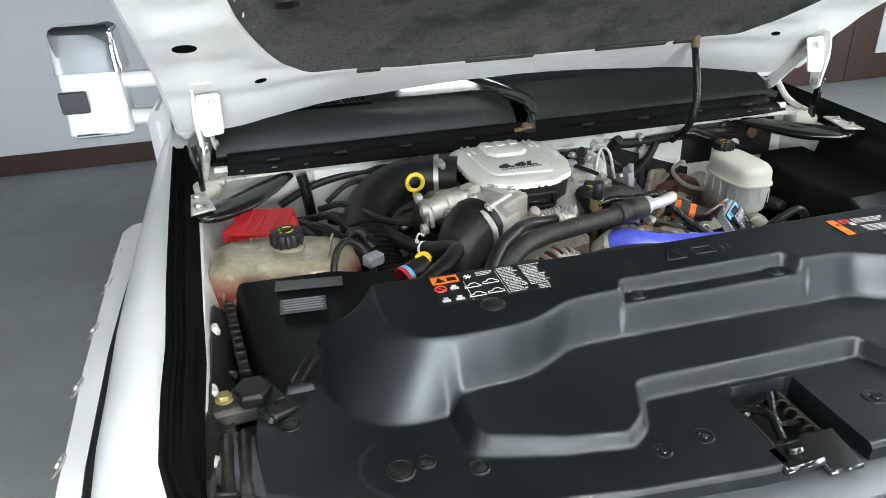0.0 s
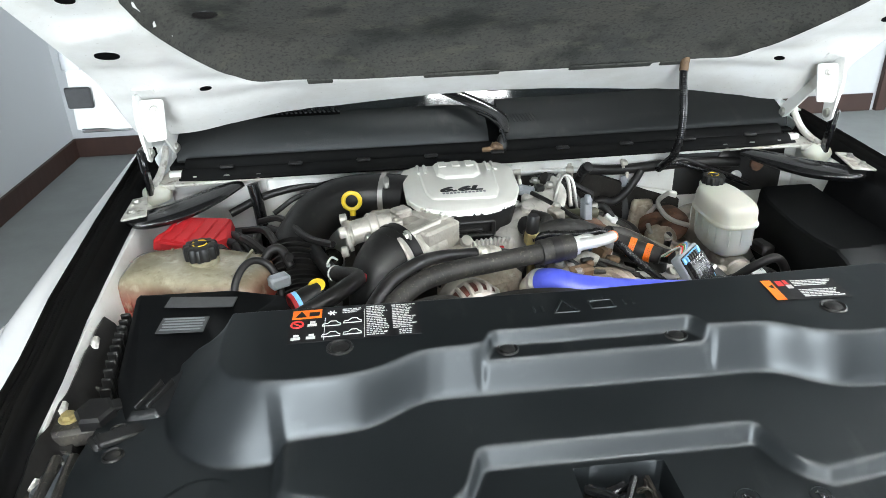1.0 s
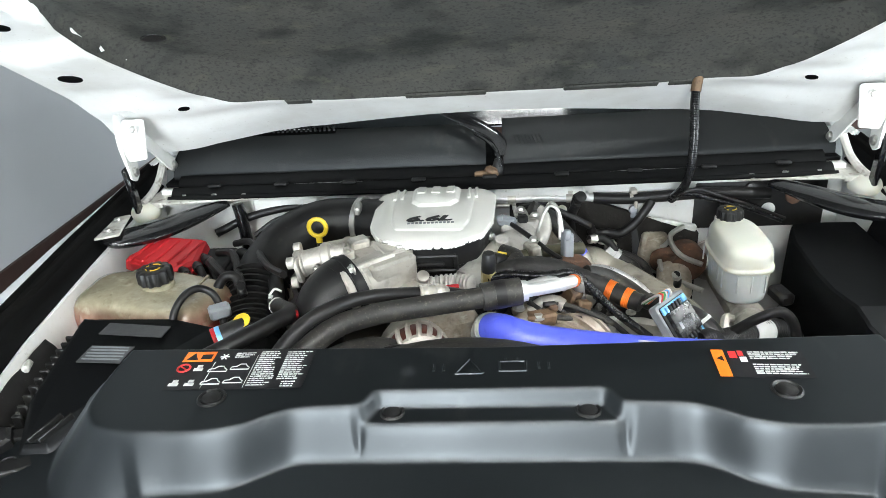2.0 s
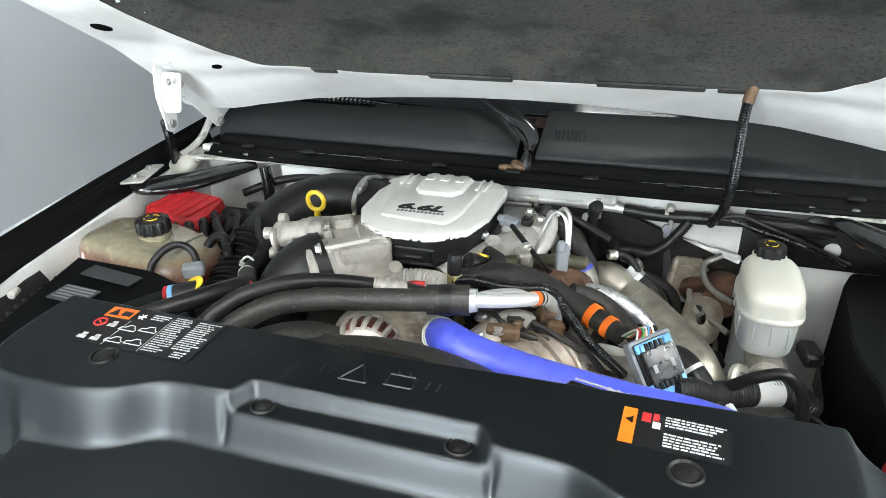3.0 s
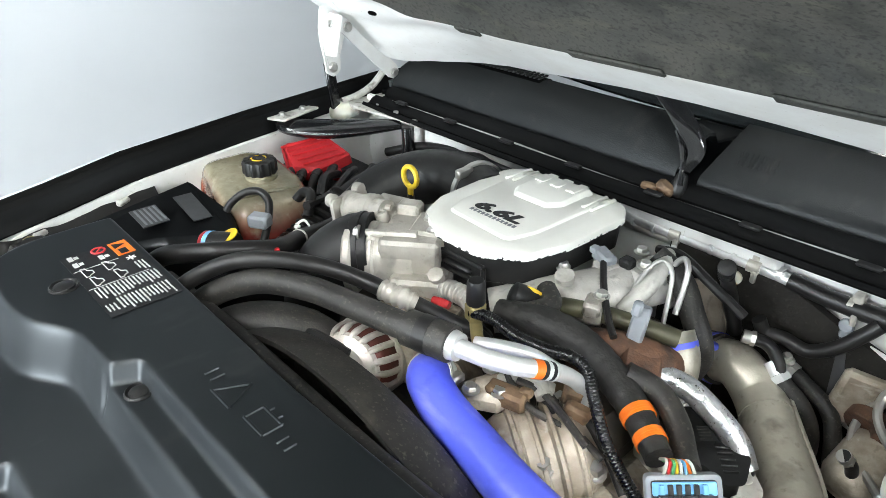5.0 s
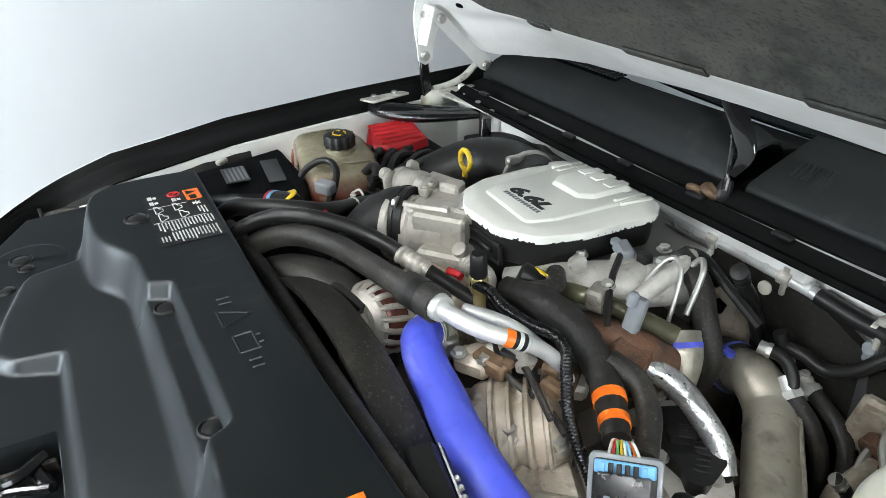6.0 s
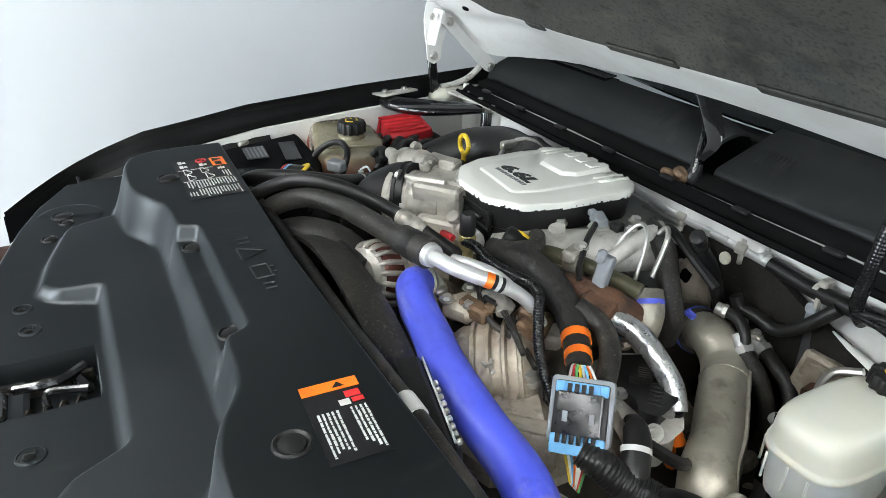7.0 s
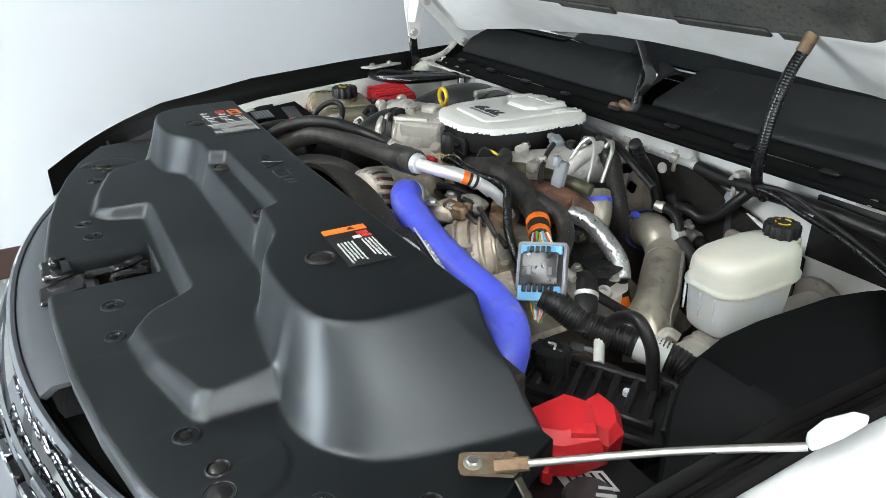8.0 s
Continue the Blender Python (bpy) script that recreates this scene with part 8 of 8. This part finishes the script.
part("actuator_mount", Shape().prism(mount, 0.975, 1.020, 0.008), RUNNER, en, "pale cast mount", 30)
part("mount_web", Shape().tube([(0.205, 0.450, 1.018), (0.228, 0.440, 1.025), (0.255, 0.440, 1.022)], [0.008, 0.009, 0.008], 10), RUNNER, en)
part("mount_arm", Shape().tube([(0.120, 0.548, 1.020), (0.150, 0.566, 1.030), (0.186, 0.560, 1.018)], [0.016, 0.018, 0.014], 12), RUNNER, en)
part("mount_boss", Shape().lathe([(0.013, -0.02), (0.012, 0), (0.012, 0.012), (0.007, 0.013), (0.006, 0.006), (0.0005, 0.006)], (0.313, 0.452, 1.018), (0.3, -0.6, 0.8), 16), RUNNER, en)
part("sleeved_lead", Shape().tube([(0.294, 0.503, 1.022), (0.300, 0.505, 0.998), (0.306, 0.508, 0.970), (0.312, 0.508, 0.930)], 0.0105, 10), RUBBER, en, "black sleeved lead")
for z0, z1 in ((0.996, 0.978), (0.974, 0.940)):
    part("orange_lead", Shape().tube([(0.300, 0.5025, z0), (0.306, 0.5050, z1)], 0.0112, 10, 1), ORANGE, en, "orange sleeved lead")
part("ribbed_fitting", Shape().tube([(-0.125, 0.398, 1.128), (-0.09, 0.404, 1.133), (-0.055, 0.400, 1.136), (-0.03, 0.385, 1.140)], 0.013, 14, 8, (0.008, 0.0015)), RUNNER, en, "pale ribbed fitting")
part("lug", Shape().lathe([(0.010, 0), (0.011, 0.002), (0.011, 0.014), (0.006, 0.016), (0.0005, 0.016)], (-0.118, 0.400, 1.142), (0.2, -0.5, 0.8), 14).box((-0.135, 0.405, 1.135), (0.03, 0.02, 0.02), 0.004, (0, 0, 20)), ALLOY, en)
part("red_sleeve", Shape().tube([(-0.078, 0.355, 1.147), (-0.066, 0.358, 1.148), (-0.054, 0.361, 1.147)], 0.0055, 10), RED, en, "red sleeved lead")
part("brown_stain_boss", Shape().lathe([(0.012, 0), (0.012, 0.012), (0.008, 0.016), (0.0005, 0.016)], (-0.150, 0.385, 1.100), (0.5, -0.8, 0.2), 14), TAN, en)
sn = thing("oil_pressure_sensor", (-0.004, 0.357, 1.12), "brass hexagon sensor with a black plug", "sensor")
part("hexagon", Shape().lathe([(0.012, 0), (0.013, 0.002), (0.013, 0.022), (0.011, 0.024)], (-0.004, 0.357, 1.155), (0.05, -0.05, 1), 6), BRASS, sn)
part("plug", Shape().lathe([(0.011, 0), (0.012, 0.003), (0.011, 0.03), (0.009, 0.034), (0.001, 0.034)], (-0.003, 0.356, 1.178), (0.05, -0.05, 1), 14), PLASTIC, sn)
part("stem", Shape().tube([(-0.004, 0.357, 1.158), (-0.002, 0.36, 1.12), (0.0, 0.37, 1.08)], 0.008, 10), BRASS, sn)
pg = thing("grey_sensor_plug", (0.035, 0.565, 1.15), "grey two-pin sensor plug on a black lead", "connector")
part("plug", Shape().box((0.032, 0.568, 1.172), (0.034, 0.022, 0.018), 0.004, (0, 8, -20)).box((0.018, 0.565, 1.180), (0.012, 0.012, 0.010), 0.002), GREY, pg)
part("lead", Shape().tube([(0.040, 0.555, 1.172), (0.070, 0.515, 1.165), (0.105, 0.478, 1.150), (0.125, 0.462, 1.142)], 0.0048, 8), RUBBER, pg)
part("fitting", Shape().box((0.062, 0.578, 1.172), (0.02, 0.018, 0.016), 0.004), PLASTIC, pg)
p2 = thing("injector_plug", (0.135, 0.50, 1.10), "grey-blue injector plug standing upright", "connector")
part("plug", Shape().box((0.138, 0.492, 1.150), (0.02, 0.018, 0.055), 0.003, (-12, 6, 20)).box((0.137, 0.486, 1.178), (0.012, 0.012, 0.02), 0.003, (-12, 6, 20)), GREY, p2)
part("lead", Shape().tube([(0.138, 0.495, 1.13), (0.15, 0.51, 1.10), (0.16, 0.52, 1.05)], 0.005, 8), SKYBLUE, p2)

# felt and fittings on the firewall
ff = thing("firewall_felt", (0.24, 0.765, 0.95), "dark felt insulation on the firewall with cut holes", "insulation")
part("sheet", Shape().sheet([[(x, 0.728 + 0.010 * noise.noise((x * 9, z * 9, 3.0)), z) for z in np.linspace(0.80, 1.142 - 0.36 * max(0.0, x - 0.21), 9)] for x in np.linspace(0.04, 0.44, 18)], np.array([0, 0.015, 0])), FELT, ff, "", 60)
part("fixing", Shape().lathe([(0.010, 0), (0.010, 0.003), (0.001, 0.004)], (0.150, 0.722, 1.128), (0, -1, 0.1), 16), CREAM, ff)
pb = thing("pierced_bracket", (0.12, 0.70, 1.0), "pale grey pressed steel bracket with a square hole", "bracket")
part("plate", Shape().sheet([[(0.079, 0.690, 1.087), (0.092, 0.694, 1.048), (0.110, 0.698, 1.019)], [(0.100, 0.700, 1.112), (0.108, 0.698, 1.060), (0.122, 0.702, 1.022)], [(0.120, 0.706, 1.114), (0.128, 0.702, 1.066), (0.138, 0.704, 1.030)], [(0.139, 0.700, 1.110), (0.152, 0.696, 1.078), (0.157, 0.698, 1.038)], [(0.150, 0.690, 1.104), (0.164, 0.686, 1.074), (0.168, 0.690, 1.040)]], np.array([0, 0.004, 0])), PUMP, pb)
part("folded_lip", Shape().box((0.088, 0.686, 1.084), (0.006, 0.016, 0.050), 0.002, (0, 18, 0)), RUNNER, pb)
# The plate is uncut; a black box paints the shade of its hole.
part("square_hole_shade", Shape().box((0.106, 0.694, 1.082), (0.016, 0.008, 0.018), 0.001, (0, 18, 0)), HOLESHADE, pb)
wp2 = thing("firewall_plate", (0.36, 0.74, 0.95), "white painted access plate on the firewall", "plate")
part("plate", Shape().box((0.365, 0.735, 1.025), (0.12, 0.012, 0.13), 0.004, (0, 12, 0)), PAINT_INNER, wp2)
f2 = thing("firewall_cover", (0.50, 0.765, 1.0), "black plastic cover with a pale grommet on the firewall", "cover")
part("sheet", Shape().prism(round_poly([(0.43, 0.752), (0.70, 0.752), (0.70, 0.772), (0.43, 0.772)], 0.004, 2), 1.06, 1.165, 0.004), PLASTIC, f2)
part("grommet", Shape().lathe([(0.024, 0), (0.024, 0.008), (0.018, 0.012), (0.001, 0.012)], (0.553, 0.752, 1.142), (0, -1, 0.1), 20), RUBBER, f2)
part("grommet", Shape().lathe([(0.016, 0), (0.016, 0.008), (0.012, 0.01), (0.001, 0.010)], (0.632, 0.752, 1.128), (0, -1, 0.1), 20), RUST, f2)
part("grommet", Shape().lathe([(0.014, 0), (0.014, 0.004), (0.001, 0.005)], (0.585, 0.752, 1.10), (0, -1, 0.1), 20), WHITE, f2)
stp = thing("cable_strap", (0.297, 0.74, 0.99), "grey plastic cable strap hanging on the firewall", "strap")
part("strap", Shape().sheet([[(0.299 + 0.016 * f - w, 0.726 - 0.006 * f, 1.112 - 0.125 * f), (0.299 + 0.016 * f + w, 0.726 - 0.006 * f, 1.112 - 0.125 * f)] for f, w in ((0, 0.0055), (0.15, 0.006), (0.2, 0.0052), (0.6, 0.008), (1.0, 0.011))], np.array([0, 0.003, 0])), LABELGREY, stp)
part("head", Shape().lathe([(0.009, 0), (0.010, 0.002), (0.008, 0.006), (0.0005, 0.007)], (0.299, 0.727, 1.120), (0, -1, 0.2), 14).box((0.300, 0.724, 1.108), (0.014, 0.005, 0.012), 0.002), GREY, stp)
blk2 = thing("black_bracket", (0.215, 0.68, 1.05), "black round strut with a ribbed end leaning on the firewall", "bracket")
part("arm", Shape().tube([(0.172, 0.622, 1.198), (0.170, 0.640, 1.172), (0.163, 0.682, 1.122), (0.172, 0.706, 1.055)], [0.008, 0.009, 0.0105, 0.0105], 12), PLASTIC, blk2)
for k in range(3):
    part("collar", Shape().tube([(0.1715 - 0.001 * k, 0.627 + 0.006 * k, 1.191 - 0.008 * k), (0.1713 - 0.001 * k, 0.6285 + 0.006 * k, 1.189 - 0.008 * k)], 0.0108, 12, 1), PLASTIC, blk2)
part("boss", Shape().lathe([(0.009, 0), (0.011, 0.003), (0.011, 0.014), (0.001, 0.016)], (0.174, 0.628, 1.188), (0.2, -0.7, 0.7), 18), PLASTIC, blk2)

# headlamp back and fixings beside the air box
hl = thing("headlamp_bracket", (-0.71, -0.03, 1.0), "grimy black headlamp carrier with a large hexagon cap", "bracket")
part("carrier", Shape().box((-0.705, 0.035, 1.085), (0.09, 0.05, 0.03), 0.006, (0, 0, 8)), DUSTY, hl)
part("hexagon_cap", Shape().lathe([(0.027, 0), (0.027, 0.014), (0.022, 0.018), (0.001, 0.018)], (-0.668, 0.036, 1.100), (0, -0.1, 1), 6), PLASTIC, hl, "black hexagon cap")
part("washer_bolt", Shape().bolt((-0.706, 0.040, 1.100), 0.010, 0.008), BRASS, hl)
for k in range(4):
    part("rib", Shape().box((-0.748 + 0.022 * k, -0.075, 1.06), (0.016, 0.13, 0.05), 0.006, (4, 0, 2)), DUSTY, hl)
part("base", Shape().box((-0.70, -0.06, 1.0), (0.12, 0.22, 0.09), 0.01), PLASTIC, hl)

# smaller castings, brackets and lines between the big parts
gr = random.Random(11)
mats = [ALLOY_DIRTY, ALLOY_DIRTY, ALLOY, SHADOWED, SHADOWED, RUST, PLASTIC, STEEL]
zones = [(0.02, 0.30, 0.22, 0.42, 0.97, 1.06), (0.04, 0.24, 0.44, 0.64, 1.00, 1.09), (-0.20, 0.02, 0.30, 0.40, 1.00, 1.10), (0.24, 0.42, 0.56, 0.72, 0.86, 0.94), (-0.40, -0.25, 0.42, 0.66, 1.02, 1.10), (0.32, 0.46, 0.28, 0.42, 0.92, 1.00)]
for x0, x1, y0, y1, z0, z1 in zones:
    for k in range(9):
        c = (gr.uniform(x0, x1), gr.uniform(y0, y1), gr.uniform(z0, z1))
        mt = gr.choice(mats)
        kind = gr.randrange(4)
        if kind == 0:
            sz = (gr.uniform(0.025, 0.055), gr.uniform(0.02, 0.045), gr.uniform(0.02, 0.04))
            part("bracket", Shape().box(c, sz, 0.006, (gr.uniform(-25, 25), gr.uniform(-25, 25), gr.uniform(0, 90))), mt, en)
        elif kind == 1:
            r = gr.uniform(0.012, 0.026)
            part("boss", Shape().lathe([(r, 0), (r * 1.1, 0.004), (r * 1.1, 0.012), (r * 0.8, 0.016), (r * 0.8, 0.03), (r * 0.5, 0.034), (0.001, 0.034)], c, (gr.uniform(-0.7, 0.7), gr.uniform(-1, 0), gr.uniform(0.3, 1)), 18), mt, en)
        elif kind == 2:
            d = Vector((gr.uniform(-0.06, 0.06), gr.uniform(-0.06, 0.06), gr.uniform(-0.03, 0.03)))
            p = [tuple(Vector(c) - d), tuple(Vector(c) + Vector((0, 0, gr.uniform(0, 0.025)))), tuple(Vector(c) + d)]
            part("line", Shape().tube(p, gr.uniform(0.0035, 0.008), 8, 6), mt, en)
        else:
            part("bolt", Shape().bolt(c, gr.uniform(0.006, 0.010), 0.010, (gr.uniform(-0.4, 0.4), gr.uniform(-0.6, 0), 1)), STEEL if k % 2 else ALLOY_DIRTY, en)
# thin leads draped over the engine
leads = [
    ([(-0.52, 0.60, 1.13), (-0.47, 0.56, 1.15), (-0.41, 0.46, 1.15), (-0.36, 0.40, 1.16)], 0.007), ([(-0.55, 0.58, 1.12), (-0.50, 0.53, 1.14), (-0.47, 0.47, 1.13), (-0.44, 0.40, 1.14)], 0.008),
    ([(-0.57, 0.57, 1.11), (-0.53, 0.50, 1.135), (-0.49, 0.46, 1.12)], 0.009), ([(-0.50, 0.66, 1.12), (-0.44, 0.68, 1.15), (-0.36, 0.69, 1.14), (-0.28, 0.68, 1.13)], 0.006),
    ([(0.06, 0.66, 1.16), (0.10, 0.65, 1.17), (0.15, 0.645, 1.15), (0.20, 0.65, 1.12)], 0.007),
        ([(0.10, 0.36, 1.085), (0.14, 0.37, 1.10), (0.19, 0.36, 1.08), (0.23, 0.345, 1.05)], 0.005), ([(0.0, 0.335, 1.12), (0.05, 0.345, 1.13), (0.09, 0.36, 1.115), (0.13, 0.35, 1.09)], 0.006),
    ([(0.33, 0.40, 1.05), (0.36, 0.44, 1.02), (0.35, 0.48, 0.99)], 0.008), ([(-0.26, 0.20, 1.10), (-0.20, 0.215, 1.11), (-0.15, 0.22, 1.12), (-0.10, 0.235, 1.11)], 0.008)]
for pts, r in leads:
    hose("lead", pts, r, RUBBER, "black rubber lead running between engine parts", 6, 8, None, "cable")
for pts, r, mt, end in (
        ([(0.240, 0.672, 1.058), (0.263, 0.664, 1.040), (0.294, 0.663, 1.018), (0.312, 0.669, 0.974), (0.314, 0.674, 0.901)], 0.0115, DUSTY, ALU),
        ([(0.238, 0.712, 1.035), (0.275, 0.706, 1.025), (0.322, 0.695, 1.000), (0.345, 0.680, 0.930)], 0.0110, DUSTY, ALU),
        ([(0.20, 0.66, 1.085), (0.23, 0.672, 1.08), (0.252, 0.668, 1.058), (0.262, 0.65, 1.02)], 0.0085, RUBBER, STEEL),
        ([(0.365, 0.60, 1.03), (0.375, 0.62, 1.00), (0.372, 0.64, 0.95)], 0.008, RUBBER, STEEL)):
    ln = hose("steering_line", pts, r, mt, "dusty rubber line with a bright metal end fitting", 6, 12)
    part("end_fitting", Shape().tube(along(pts, 0.0, 0.10), r * 1.08, 12, 1).tube(along(pts, 0.10, 0.15), r * 1.22, 6, 1), end, ln, "bright end fitting")
for x, y, z, a in ((0.232, 0.685, 1.066, -15), (0.252, 0.690, 1.058, 25)):
    fx = thing("line_clamp", (x, y, z - 0.02), "small bright clamp on the lines behind the engine", "clamp", "line clamps")
    part("strap", Shape().box((x, y, z), (0.022, 0.012, 0.010), 0.003, (0, 10, a)), ALLOY, fx)
    part("screw", Shape().bolt((x, y, z + 0.005), 0.005, 0.005, (0.1, -0.3, 1)), STEEL, fx)

# lead and tag beside the oil filler
tg = thing("sensor_lead", (0.40, 0.345, 0.99), "grey wire lead with a pale tag and a white plug", "cable")
part("lead", Shape().tube([(0.37, 0.30, 1.00), (0.392, 0.330, 1.006), (0.41, 0.346, 1.008), (0.43, 0.352, 0.99)], 0.0035, 8), GREYPRINT, tg)
part("tag", Shape().box((0.394, 0.331, 1.010), (0.020, 0.016, 0.003), 0.001, (10, 0, 35)), LABELGREY, tg, "grey folded tag")
part("plug", Shape().tube([(0.404, 0.362, 1.022), (0.416, 0.352, 1.010), (0.428, 0.342, 1.000)], 0.0075, 12), WHITE, tg, "white plug")
